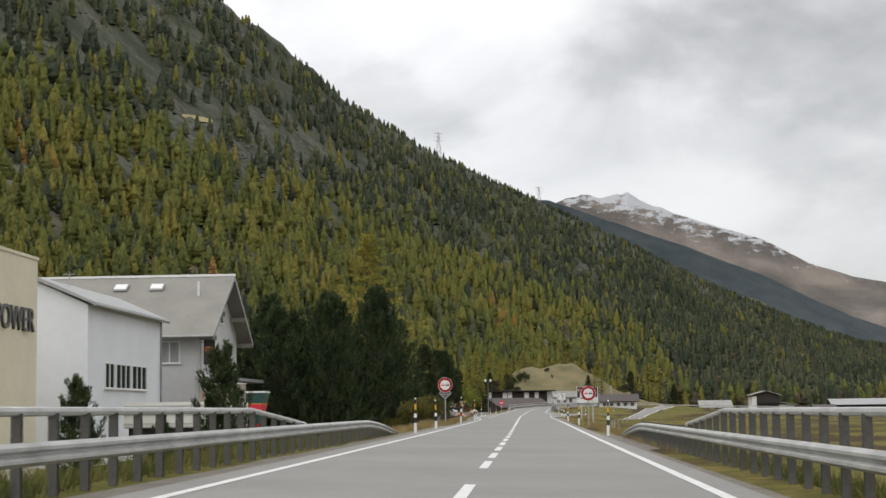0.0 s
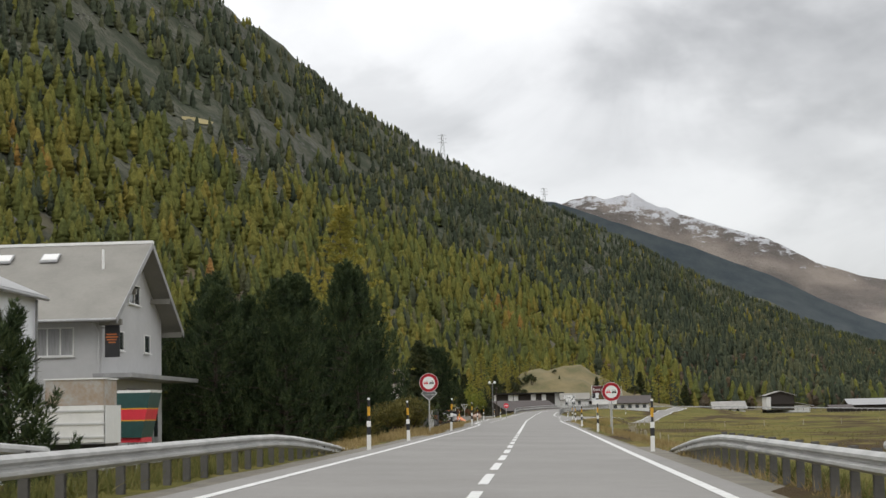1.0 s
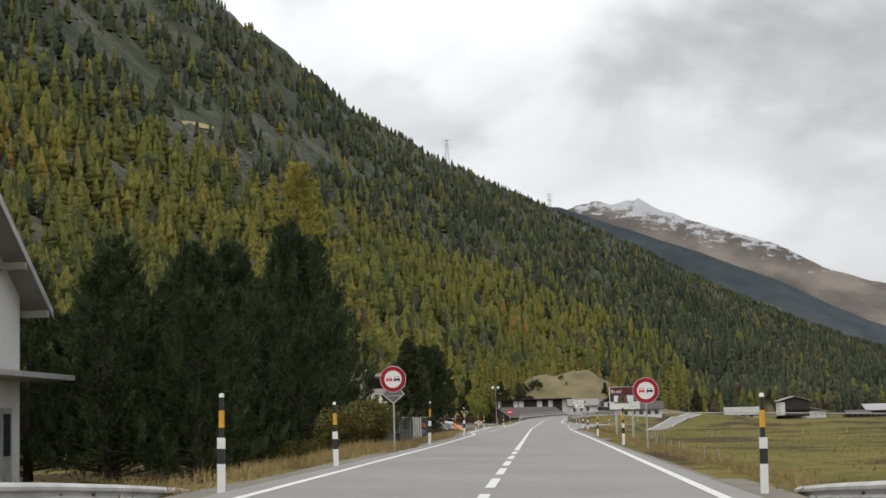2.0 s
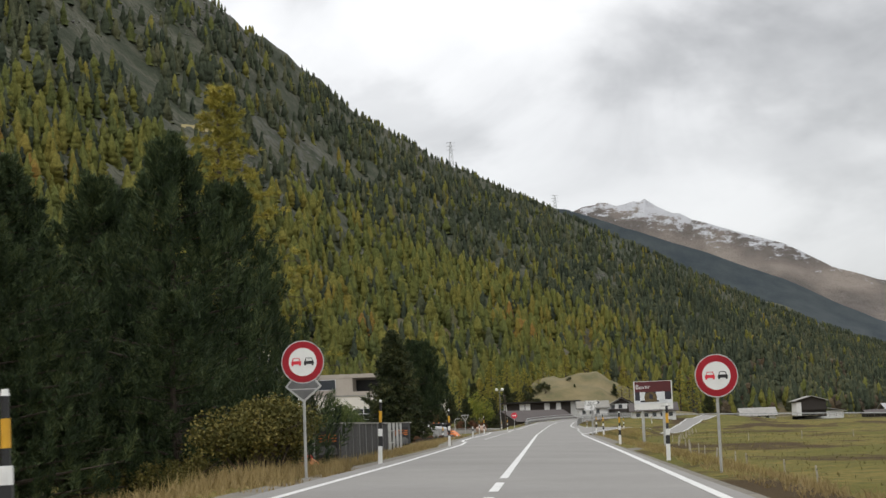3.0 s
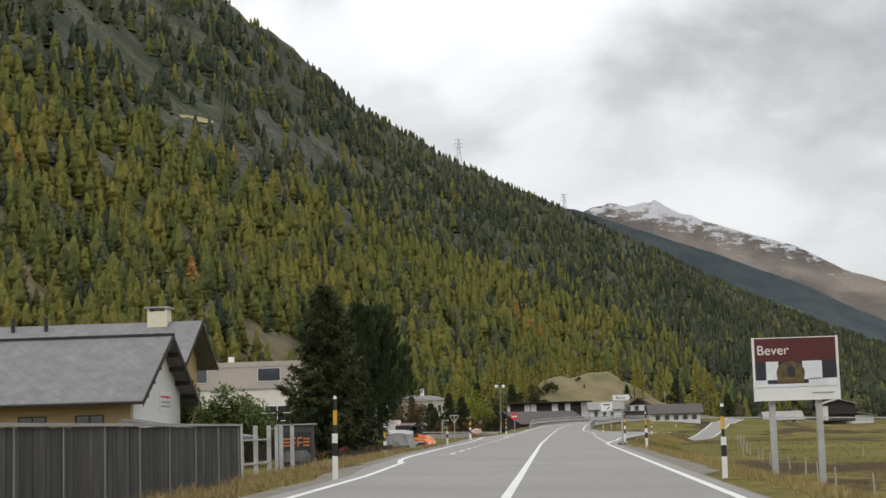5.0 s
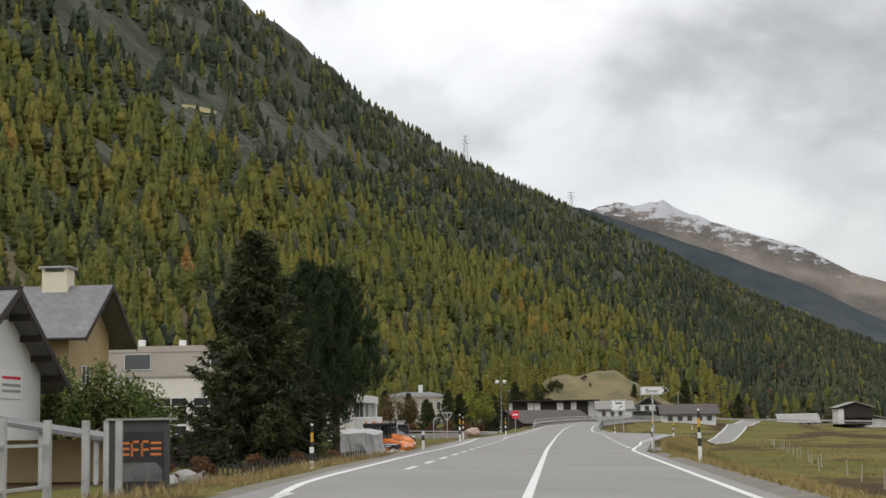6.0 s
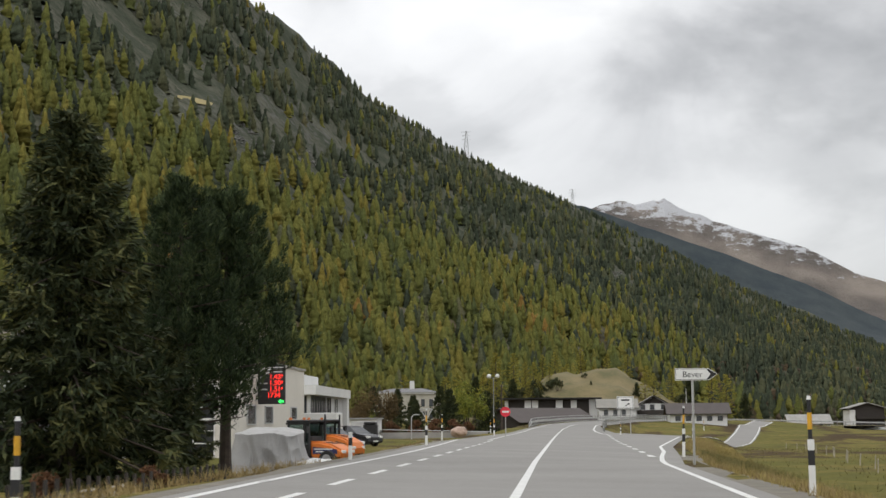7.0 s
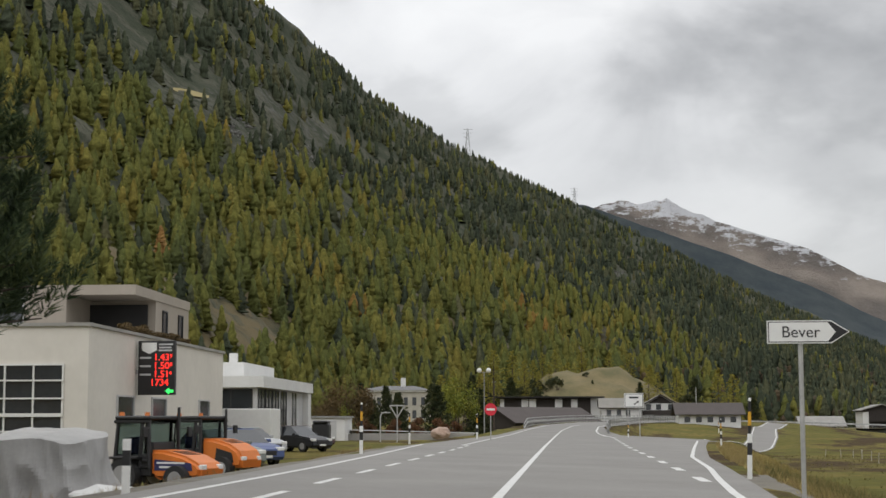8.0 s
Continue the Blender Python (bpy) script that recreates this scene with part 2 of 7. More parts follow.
def right_edge(y):
    return road_c(y) + lerp(y, [0, 100, 205, 228, 246, 287, 319, 332, 345, 400], [3.6, 3.75, 4.5, 5.9, 6.9, 10.3, 13.2, 14.6, 6.4, 4.6])


YS = list(np.arange(-60, 531, 2.5))
road = strip("road", YS, left_edge, right_edge, 0.02, M_asphalt, nx=6)
tagged(road, "worn grey asphalt main road with white lines", "road", kind="structure")


def mark(name, y0, y1, xf, w=0.15):
    ys = list(np.arange(y0, y1, 2.5)) + [y1]
    return strip(name, ys, lambda y: xf(y) - w / 2, lambda y: xf(y) + w / 2, 0.026, M_paint, road)


mark("edge_line", -60, 158, lambda y: road_c(y) + lerp(y, [0, 110, 145, 160], [-3.2, -3.22, -3.45, -3.9]))
mark("edge_line", -60, 319, lambda y: road_c(y) + lerp(y, [0, 60, 120, 190, 205, 209, 218, 228, 246, 287, 319], [3.08, 3.15, 3.55, 3.85, 3.95, 4.06, 4.6, 5.3, 6.2, 9.6, 12.3]), 0.17)
mark("centre_line", 96, 420, road_c, 0.16)
mark("edge_line", 185, 262, lambda y: road_c(y) + lerp(y, [169, 195, 205, 219, 235, 262], [-4.5, -4.8, -4.78, -4.95, -5.35, -6.2]))
mark("edge_line", 157, 186, lambda y: road_c(y) + lerp(y, [157, 161, 166, 186], [-3.85, -4.25, -4.45, -4.72]), 0.17)
mark("edge_line", 262, 430, lambda y: road_c(y) + lerp(y, [262, 290, 330, 430], [-4.2, -4.3, -4.3, -3.6]))
mark("edge_line", 330, 430, lambda y: road_c(y) + lerp(y, [330, 336, 350, 430], [5.6, 4.8, 4.2, 3.6]), 0.2)
y = 172.0
while y < 262:
    mark("edge_dash", y, y + 3.0, lambda v: road_c(v) + lerp(v, [170, 205, 226, 250, 285], [-3.28, -3.38, -3.53, -3.7, -4.2]), 0.16)
    y += 6.2
y = 216.0
while y < 328:
    mark("edge_dash", y, y + 3.2, lambda v: road_c(v) + lerp(v, [216, 266, 330], [4.15, 4.6, 5.4]), 0.25)
    y += 8.6
y = -30.0
while y < 20:
    mark("centre_dash", y, y + 3.5, road_c)
    y += 9.5
y = 26.7
while y < 94:
    mark("centre_dash", y, y + 3.8, road_c)
    y += 5.75

# ---- mountains: bearing tables round the valley
M_slope = bpy.data.materials.new("mountain_soil")
M_slope.use_nodes = True


def slope_material(m):
    n, l = m.node_tree.nodes, m.node_tree.links
    b = n["Principled BSDF"]
    b.inputs["Roughness"].default_value, b.inputs["Specular IOR Level"].default_value = 0.95, 0.1
    tcn = n.new("ShaderNodeTexCoord")

    def ns(scale, detail, rough=0.55):
        nd = n.new("ShaderNodeTexNoise")
        nd.inputs["Scale"].default_value, nd.inputs["Detail"].default_value, nd.inputs["Roughness"].default_value = scale, detail, rough
        l.new(tcn.outputs["Object"], nd.inputs["Vector"])
        return nd.outputs["Fac"]

    def rng(v, a, c):
        nd = n.new("ShaderNodeMapRange")
        nd.inputs["From Min"].default_value, nd.inputs["From Max"].default_value = a, c
        l.new(v, nd.inputs["Value"])
        return nd.outputs[0]

    def mix(f, a, c):
        nd = n.new("ShaderNodeMix"); nd.data_type = "RGBA"
        l.new(f, nd.inputs["Factor"])
        for key, v in (("A", a), ("B", c)):
            if isinstance(v, tuple):
                nd.inputs[key].default_value = (*v, 1)
            else:
                l.new(v, nd.inputs[key])
        return nd.outputs["Result"]

    # heath tones, lifted paler so the colour stands in for haze
    hazed_scrub = mix(rng(ns(0.012, 6), 0.40, 0.62), (0.056, 0.064, 0.043), (0.116, 0.114, 0.085))
    fine = mix(rng(ns(0.10, 6, 0.72), 0.44, 0.62), hazed_scrub, (0.038, 0.046, 0.029))
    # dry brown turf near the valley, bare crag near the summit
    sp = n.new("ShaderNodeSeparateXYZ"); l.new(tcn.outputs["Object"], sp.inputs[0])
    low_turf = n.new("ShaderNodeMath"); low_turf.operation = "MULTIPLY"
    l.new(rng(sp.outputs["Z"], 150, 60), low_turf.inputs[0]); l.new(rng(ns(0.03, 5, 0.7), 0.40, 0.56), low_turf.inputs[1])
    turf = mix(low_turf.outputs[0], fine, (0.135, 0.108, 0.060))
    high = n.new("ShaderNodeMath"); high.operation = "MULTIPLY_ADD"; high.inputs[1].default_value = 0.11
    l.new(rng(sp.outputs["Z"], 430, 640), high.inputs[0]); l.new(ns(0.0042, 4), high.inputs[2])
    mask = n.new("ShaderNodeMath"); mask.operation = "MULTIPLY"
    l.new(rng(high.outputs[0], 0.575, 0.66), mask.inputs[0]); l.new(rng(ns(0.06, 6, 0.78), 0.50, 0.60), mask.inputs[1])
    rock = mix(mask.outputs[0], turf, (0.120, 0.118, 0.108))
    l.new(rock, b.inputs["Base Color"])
    bp = n.new("ShaderNodeBump"); bp.inputs["Strength"].default_value, bp.inputs["Distance"].default_value = 0.8, 2.5
    l.new(ns(0.10, 6, 0.75), bp.inputs["Height"]); l.new(bp.outputs[0], b.inputs["Normal"])


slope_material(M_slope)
AZ = [-60, -40, -26, -18, -11.7, -9, -7, -5.35, -3.3, -1.3, 0.32, 3.9, 6.6, 10, 12, 18, 30]
EL = [24, 23, 20.5, 18.2, 15.5, 13.46, 11.75, 10.70, 9.55, 8.5, 7.75, 5.98, 4.5, 2.95, 2.2, 1.2, 0.3]
FOOT = [160, 190, 260, 330, 430, 520, 600, 690, 800, 900, 980, 1150, 1300, 1500, 1600, 1900, 2300]
RIDGE = [1250, 1300, 1480, 1750, 2150, 2430, 2600, 2680, 2740, 2800, 2870, 3020, 3080, 3100, 3150, 3200, 3200]
ORG = (0.0, 90.0)


def slope_z(az, r):
    f, rr = lerp(az, AZ, FOOT), lerp(az, AZ, RIDGE)
    h = math.tan(radians(lerp(az, AZ, EL))) * rr
    s = (r - f) / (rr - f)
    if s <= 0:
        return -4.0
    x, y = ORG[0] + r * math.sin(radians(az)), ORG[1] + r * math.cos(radians(az))
    p = Vector((x / 420, y / 420, 0.3))
    rough = noise.fractal(p, 0.9, 2.0, 4) * 75 * min(1, s * 3) * max(0.1, 1 - s)
    fine = noise.fractal(p * 6, 0.9, 2.0, 3) * 9 * min(1, s * 6)
    if s > 1:
        return h - (s - 1) * h * 1.2
    prof = 0.45 * s + 0.55 * s * s
    return max(-4, h * prof + rough + fine)


def build_slope():
    azs = list(np.arange(-60, 30.1, 0.4))
    ss = [0, 0.01] + list(np.linspace(0.03, 1.0, 56)) + [1.05, 1.2]
    vs, fs = [], []
    for a in azs:
        f, rr = lerp(a, AZ, FOOT), lerp(a, AZ, RIDGE)
        for s in ss:
            r = f + s * (rr - f)
            vs.append((ORG[0] + r * math.sin(radians(a)), ORG[1] + r * math.cos(radians(a)), slope_z(a, r)))
    k = len(ss)
    for i in range(len(azs) - 1):
        for j in range(k - 1):
            fs.append((i * k + j, (i + 1) * k + j, (i + 1) * k + j + 1, i * k + j + 1))
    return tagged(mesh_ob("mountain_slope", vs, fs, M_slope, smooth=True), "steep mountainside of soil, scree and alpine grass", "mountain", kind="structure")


build_slope()


def range_ridge(name, az, el, dist, base, material, label, rough, n=180):
    """A farther mountain: rises from the valley floor to a ridge line by bearing."""
    vs, fs = [], []
    azs = np.linspace(az[0], az[-1], n)
    ks = 34
    for a in azs:
        h = math.tan(radians(lerp(a, az, el))) * dist
        for j in range(ks):
            s = j / (ks - 1)
            r = base + (dist - base) * s
            x, y = ORG[0] + r * math.sin(radians(a)), ORG[1] + r * math.cos(radians(a))
            z = h * (0.35 * s + 0.65 * s * s) - 6 * (1 - s)
            z += noise.fractal(Vector((x / 300, y / 300, 7.7)), 0.9, 2.0, 5) * rough * math.sin(math.pi * min(1, s * 1.02)) ** 0.6 + noise.fractal(Vector((a * 0.9, 0.0, 2.2)), 0.7, 2.1, 4) * rough * 0.06 * s
            vs.append((x, y, z))
    for i in range(n - 1):
        for j in range(ks - 1):
            fs.append((i * ks + j, (i + 1) * ks + j, (i + 1) * ks + j + 1, i * ks + j + 1))
    return tagged(mesh_ob(name, vs, fs, material, smooth=True), label, "mountain", kind="structure")


# dark conifer colour pushed to blue, haze put into the base colour
M_mid = mat("hazy_distant_forest", (0.014, 0.025, 0.032), 0.95, color2=(0.036, 0.047, 0.050), scale=0.022, bump=0.8, bump_scale=0.05)
M_snow = bpy.data.materials.new("snow_dusted_rock")
M_snow.use_nodes = True


def snow_material(m):
    n, l = m.node_tree.nodes, m.node_tree.links
    b = n["Principled BSDF"]
    b.inputs["Roughness"].default_value = 0.9
    tcn = n.new("ShaderNodeTexCoord")
    sp = n.new("ShaderNodeSeparateXYZ"); l.new(tcn.outputs["Object"], sp.inputs[0])
    n1 = n.new("ShaderNodeTexNoise"); n1.inputs["Scale"].default_value, n1.inputs["Detail"].default_value, n1.inputs["Roughness"].default_value = 0.026, 9, 0.75
    mp = n.new("ShaderNodeMapping"); mp.inputs["Scale"].default_value = (1.0, 0.35, 2.2)
    l.new(tcn.outputs["Object"], mp.inputs[0]); l.new(mp.outputs[0], n1.inputs["Vector"])
    hgt = n.new("ShaderNodeMath"); hgt.operation = "MULTIPLY_ADD"; hgt.inputs[1].default_value = 360.0
    lean = n.new("ShaderNodeMath"); lean.operation = "MULTIPLY_ADD"; lean.inputs[1].default_value = 0.27
    l.new(sp.outputs["X"], lean.inputs[0]); l.new(sp.outputs["Z"], lean.inputs[2])
    l.new(n1.outputs["Fac"], hgt.inputs[0]); l.new(lean.outputs[0], hgt.inputs[2])
    mr = n.new("ShaderNodeMapRange"); mr.inputs["From Min"].default_value, mr.inputs["From Max"].default_value = 734, 762
    l.new(hgt.outputs[0], mr.inputs["Value"])
    n2 = n.new("ShaderNodeTexNoise"); n2.inputs["Scale"].default_value, n2.inputs["Detail"].default_value = 0.006, 7
    l.new(tcn.outputs["Object"], n2.inputs["Vector"])
    rock = n.new("ShaderNodeMix"); rock.data_type = "RGBA"; rock.inputs["A"].default_value, rock.inputs["B"].default_value = (0.15, 0.130, 0.115, 1), (0.34, 0.29, 0.245, 1)
    mr2 = n.new("ShaderNodeMapRange"); mr2.inputs["From Min"].default_value, mr2.inputs["From Max"].default_value = 0.38, 0.62
    l.new(n2.outputs["Fac"], mr2.inputs["Value"]); l.new(mr2.outputs[0], rock.inputs["Factor"])
    mx = n.new("ShaderNodeMix"); mx.data_type = "RGBA"; mx.inputs["B"].default_value = (0.66, 0.67, 0.70, 1)
    l.new(mr.outputs[0], mx.inputs["Factor"]); l.new(rock.outputs["Result"], mx.inputs["A"]); l.new(mx.outputs["Result"], b.inputs["Base Color"])
    bp = n.new("ShaderNodeBump"); bp.inputs["Strength"].default_value, bp.inputs["Distance"].default_value = 1.0, 25.0
    l.new(n1.outputs["Fac"], bp.inputs["Height"]); l.new(bp.outputs[0], b.inputs["Normal"])


snow_material(M_snow)
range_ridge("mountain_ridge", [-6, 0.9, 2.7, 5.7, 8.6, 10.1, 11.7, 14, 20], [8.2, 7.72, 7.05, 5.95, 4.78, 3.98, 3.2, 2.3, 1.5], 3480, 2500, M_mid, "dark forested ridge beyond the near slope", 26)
range_ridge("mountain_peak", [-4, 0.3, 1.13, 1.5, 1.9, 2.1, 2.4, 2.7, 3.0, 3.35, 3.55, 3.75, 3.95, 4.2, 4.7, 5.0, 5.5, 6.7, 7.4, 8.6, 10.2, 11.85, 15, 22], [6.2, 7.3, 7.62, 7.76, 7.80, 7.90, 7.84, 7.74, 7.80, 7.86, 7.82, 7.94, 7.80, 7.64, 7.40, 7.34, 7.06, 6.68, 6.46, 6.06, 5.16, 4.58, 3.9, 3.0], 3930, 2900, M_snow, "bare brown mountain with fresh snow on its summit", 34, 420)

# ---- forest on the slope: larch below, dark stone pine and spruce above and to the east


def forest_material(name, stops, patch):
    """Needles whose hue drifts from tree to tree and from stand to stand, with paler twig ends."""
    m = bpy.data.materials.new(name)
    m.use_nodes = True
    n, l = m.node_tree.nodes, m.node_tree.links
    b = n["Principled BSDF"]
    b.inputs["Roughness"].default_value = 0.9
    b.inputs["Specular IOR Level"].default_value = 0.1
    geo, tcn = n.new("ShaderNodeNewGeometry"), n.new("ShaderNodeTexCoord")
    cr = n.new("ShaderNodeValToRGB")
    cr.color_ramp.elements[0].position, cr.color_ramp.elements[0].color = stops[0][0], (*stops[0][1], 1)
    cr.color_ramp.elements[1].position, cr.color_ramp.elements[1].color = stops[-1][0], (*stops[-1][1], 1)
    for p, c in stops[1:-1]:
        e = cr.color_ramp.elements.new(p)
        e.color = (*c, 1)
    ns = n.new("ShaderNodeTexNoise"); ns.inputs["Scale"].default_value = patch; ns.inputs["Detail"].default_value = 4
    l.new(tcn.outputs["Object"], ns.inputs["Vector"])
    a1 = n.new("ShaderNodeMath"); a1.operation = "MULTIPLY_ADD"; a1.inputs[1].default_value = 0.62
    a2 = n.new("ShaderNodeMath"); a2.operation = "MULTIPLY_ADD"; a2.inputs[1].default_value, a2.inputs[2].default_value = 1.1, -0.36
    l.new(ns.outputs["Fac"], a2.inputs[0]); l.new(geo.outputs["Random Per Island"], a1.inputs[0]); l.new(a2.outputs[0], a1.inputs[2])
    l.new(a1.outputs[0], cr.inputs[0])
    twig = n.new("ShaderNodeTexNoise"); twig.inputs["Scale"].default_value = 0.55; twig.inputs["Detail"].default_value = 4; twig.inputs["Roughness"].default_value = 0.7
    l.new(tcn.outputs["Object"], twig.inputs["Vector"])
    mr = n.new("ShaderNodeMapRange"); mr.inputs["From Min"].default_value, mr.inputs["From Max"].default_value, mr.inputs["To Min"].default_value, mr.inputs["To Max"].default_value = 0.32, 0.68, 0.66, 1.30
    l.new(twig.outputs["Fac"], mr.inputs["Value"])
    hs = n.new("ShaderNodeHueSaturation")
    l.new(cr.outputs[0], hs.inputs["Color"]); l.new(mr.outputs[0], hs.inputs["Value"]); l.new(hs.outputs[0], b.inputs["Base Color"])
    bp = n.new("ShaderNodeBump"); bp.inputs["Strength"].default_value = 1.0; bp.inputs["Distance"].default_value = 1.0
    l.new(twig.outputs["Fac"], bp.inputs["Height"]); l.new(bp.outputs[0], b.inputs["Normal"])
    return m


M_larchwood = forest_material("autumn_larch", ((0.0, (0.064, 0.080, 0.033)), (0.35, (0.116, 0.128, 0.037)), (0.75, (0.160, 0.152, 0.038)), (0.97, (0.220, 0.172, 0.040)), (1.0, (0.230, 0.140, 0.040))), 0.006)
M_pinewood = forest_material("stone_pine_and_spruce", ((0.0, (0.033, 0.044, 0.031)), (0.5, (0.064, 0.076, 0.047)), (0.85, (0.105, 0.108, 0.058)), (1.0, (0.135, 0.120, 0.062))), 0.008)
M_barewood = forest_material("bare_brown_woods", ((0.0, (0.060, 0.050, 0.036)), (0.6, (0.095, 0.076, 0.052)), (1.0, (0.125, 0.086, 0.046))), 0.01)


def conifer_ring(tiers, seg, rng, slim, power=0.8):
    """Unit conifer, height 1: rings that swing out and in, one connected surface."""
    rows = []
    for k in range(tiers):
        f = k / tiers
        r = slim * (1 - f) ** power * min(1.0, 0.80 + 1.2 * f)
        rows += [(r, 0.05 + 0.95 * f), (r * 0.64, 0.05 + 0.95 * (f + 0.62 / tiers))]
    vs = []
    for i, (r, z) in enumerate(rows):
        ph = rng.random() * 6.28
        for s in range(seg):
            a = ph * 0.15 + 2 * math.pi * (s + 0.5 * (i % 2)) / seg
            rr = r * (0.66 + 0.64 * rng.random())
            vs.append((rr * math.cos(a), rr * math.sin(a), z + 0.045 * (rng.random() - 0.5)))
    vs.append((0, 0, 1.0))
    fs = []
    for i in range(len(rows) - 1):
        for s in range(seg):
            a, b2, c, d2 = i * seg + s, i * seg + (s + 1) % seg, (i + 1) * seg + (s + 1) % seg, (i + 1) * seg + s
            fs += [(a, b2, c), (a, c, d2)]
    t = len(vs) - 1
    for s in range(seg):
        fs.append(((len(rows) - 1) * seg + s, (len(rows) - 1) * seg + (s + 1) % seg, t))
    return np.array(vs), np.array(fs)


CLEARINGS = [(-11.1, 10.1, 0.3), (-10.5, 9.7, 0.26), (-9.3, 9.1, 0.32), (-8.6, 8.95, 0.26), (-7.6, 8.5, 0.22), (2.06, 5.1, 0.3), (2.5, 4.6, 0.25), (-13.0, 11.2, 0.55), (-12.3, 11.05, 0.5), (-15.6, 9.3, 0.6), (-11.7, 4.25, 0.5), (-10.9, 3.5, 0.55), (-12.7, 4.75, 0.35), (-9.9, 2.9, 0.4), (-14.0, 5.1, 0.42), (-13.5, 5.5, 0.36)]


def sight(az, el):
    """The place on the mountainside seen from the far end of the drive."""
    eye, d = Vector((-0.24, 180.7, 1.19)), Vector((math.sin(radians(az)), math.cos(radians(az)), math.tan(radians(el))))
    s = 100.0
    while s < 3500:
        p = eye + d * s
        w = p.xy - Vector(ORG)
        if slope_z(math.degrees(math.atan2(w.x, w.y)), w.length) > p.z:
            break
        s += 3.0
    return p


for a_, e_, r_ in ((-11.6, 3.3, 0.75), (-11.2, 2.5, 0.6), (-14.75, 5.5, 0.45), (-12.3, 4.2, 0.35), (-14.45, 5.75, 0.42)):
    p = sight(a_, e_)
    q = p.xy - Vector(ORG)
    CLEARINGS.append((math.degrees(math.atan2(q.x, q.y)), math.degrees(math.atan2(p.z - 1, q.length)), r_))


def on_slope(az, el):
    """The place where a line of sight from the valley road meets the mountainside."""
    f, rr = lerp(az, AZ, FOOT), lerp(az, AZ, RIDGE)
    lo, hi = f, rr
    for _ in range(26):
        mid = (lo + hi) / 2
        if math.degrees(math.atan2(slope_z(az, mid) - 1, mid)) < el:
            lo = mid
        else:
            hi = mid
    r = (lo + hi) / 2
    return Vector((ORG[0] + r * math.sin(radians(az)), ORG[1] + r * math.cos(radians(az)), slope_z(az, r)))


M_scree = mat("grey_scree", (0.145, 0.14, 0.13), 0.95, var=0.45, scale=0.15, bump=0.6, bump_scale=0.8)
M_clearing = mat("dry_alpine_grass", (0.30, 0.25, 0.11), 0.95, var=0.15, scale=0.05, bump=0.5, bump_scale=1.0)


def scree(az, el, wa, we, count, seed):
    rng = random.Random(seed)
    vs, fs = [], []
    for _ in range(count):
        a, e_ = az + rng.gauss(0, wa), el + rng.gauss(0, we)
        p = on_slope(a, e_)
        q = 0.6 + 1.9 * rng.random() ** 2.5
        b0 = len(vs)
        for dx, dy, dz in ((1, 0, 0), (0, 1, 0), (-1, 0, 0), (0, -1, 0), (0, 0, 0.9), (0, 0, -0.7)):
            vs.append((p.x + q * dx * rng.uniform(0.6, 1.3), p.y + q * dy * rng.uniform(0.6, 1.3), p.z + q * dz * rng.uniform(0.6, 1.2)))
        for i in range(4):
            fs += [(b0 + i, b0 + (i + 1) % 4, b0 + 4), (b0 + (i + 1) % 4, b0 + i, b0 + 5)]
    return tagged(mesh_ob("scree", vs, fs, M_scree), "pale grey boulder scree on the mountainside", "scree", kind="stuff")


for i, (a, e_, wa, we, n_) in enumerate(((-11.15, 10.15, 0.24, 0.20, 110), (-10.6, 9.75, 0.25, 0.16, 70), (-9.2, 9.2, 0.42, 0.16, 150), (-7.6, 8.55, 0.16, 0.08, 50), (2.05, 5.2, 0.10, 0.14, 70), (2.5, 4.6, 0.08, 0.10, 40), (-10.9, 13.7, 0.2, 0.35, 90), (-13.4, 15.1, 0.5, 0.25, 160), (0.5, 6.3, 0.15, 0.1, 30), (-12.2, 14.9, 0.5, 0.3, 170), (-10.9, 14.0, 0.16, 0.3, 90), (-8.2, 8.8, 0.5, 0.18, 120), (-16.5, 14.9, 0.7, 0.1, 60))):
    scree(a, e_, wa, we, n_, 40 + i)


def clearing(a0, a1, e0, e1, tilt):
    vs, fs = [], []
    n, k = 14, 4
    for i in range(n):
        f = i / (n - 1)
        w = math.sin(math.pi * (0.06 + 0.88 * f)) ** 0.5
        for j in range(k):
            g = j / (k - 1) - 0.5
            p = on_slope(a0 + (a1 - a0) * f, (e0 + e1) / 2 - tilt * f + (e1 - e0) * g * w)
            vs.append((p.x, p.y, p.z + 1.2))
    for i in range(n - 1):
        for j in range(k - 1):
            fs.append((i * k + j, (i + 1) * k + j, (i + 1) * k + j + 1, i * k + j + 1))
    return tagged(mesh_ob("alpine_clearing", vs, fs, M_clearing, smooth=True), "pale dry grass clearing in the forest", "clearing", kind="structure")


clearing(-13.25, -12.05, 11.14, 11.32, 0.22)


# upper limit of the closed larch forest, by bearing
LARCH_AZ = [-24, -19.6, -17, -13, -10, -6.8, -3.5, 0.5, 3.5, 6.4, 9, 16]
LARCH_EL = [13.9, 12.9, 11.8, 10.3, 8.6, 7.8, 5.9, 4.3, 2.95, 1.0, 0.2, 0.0]


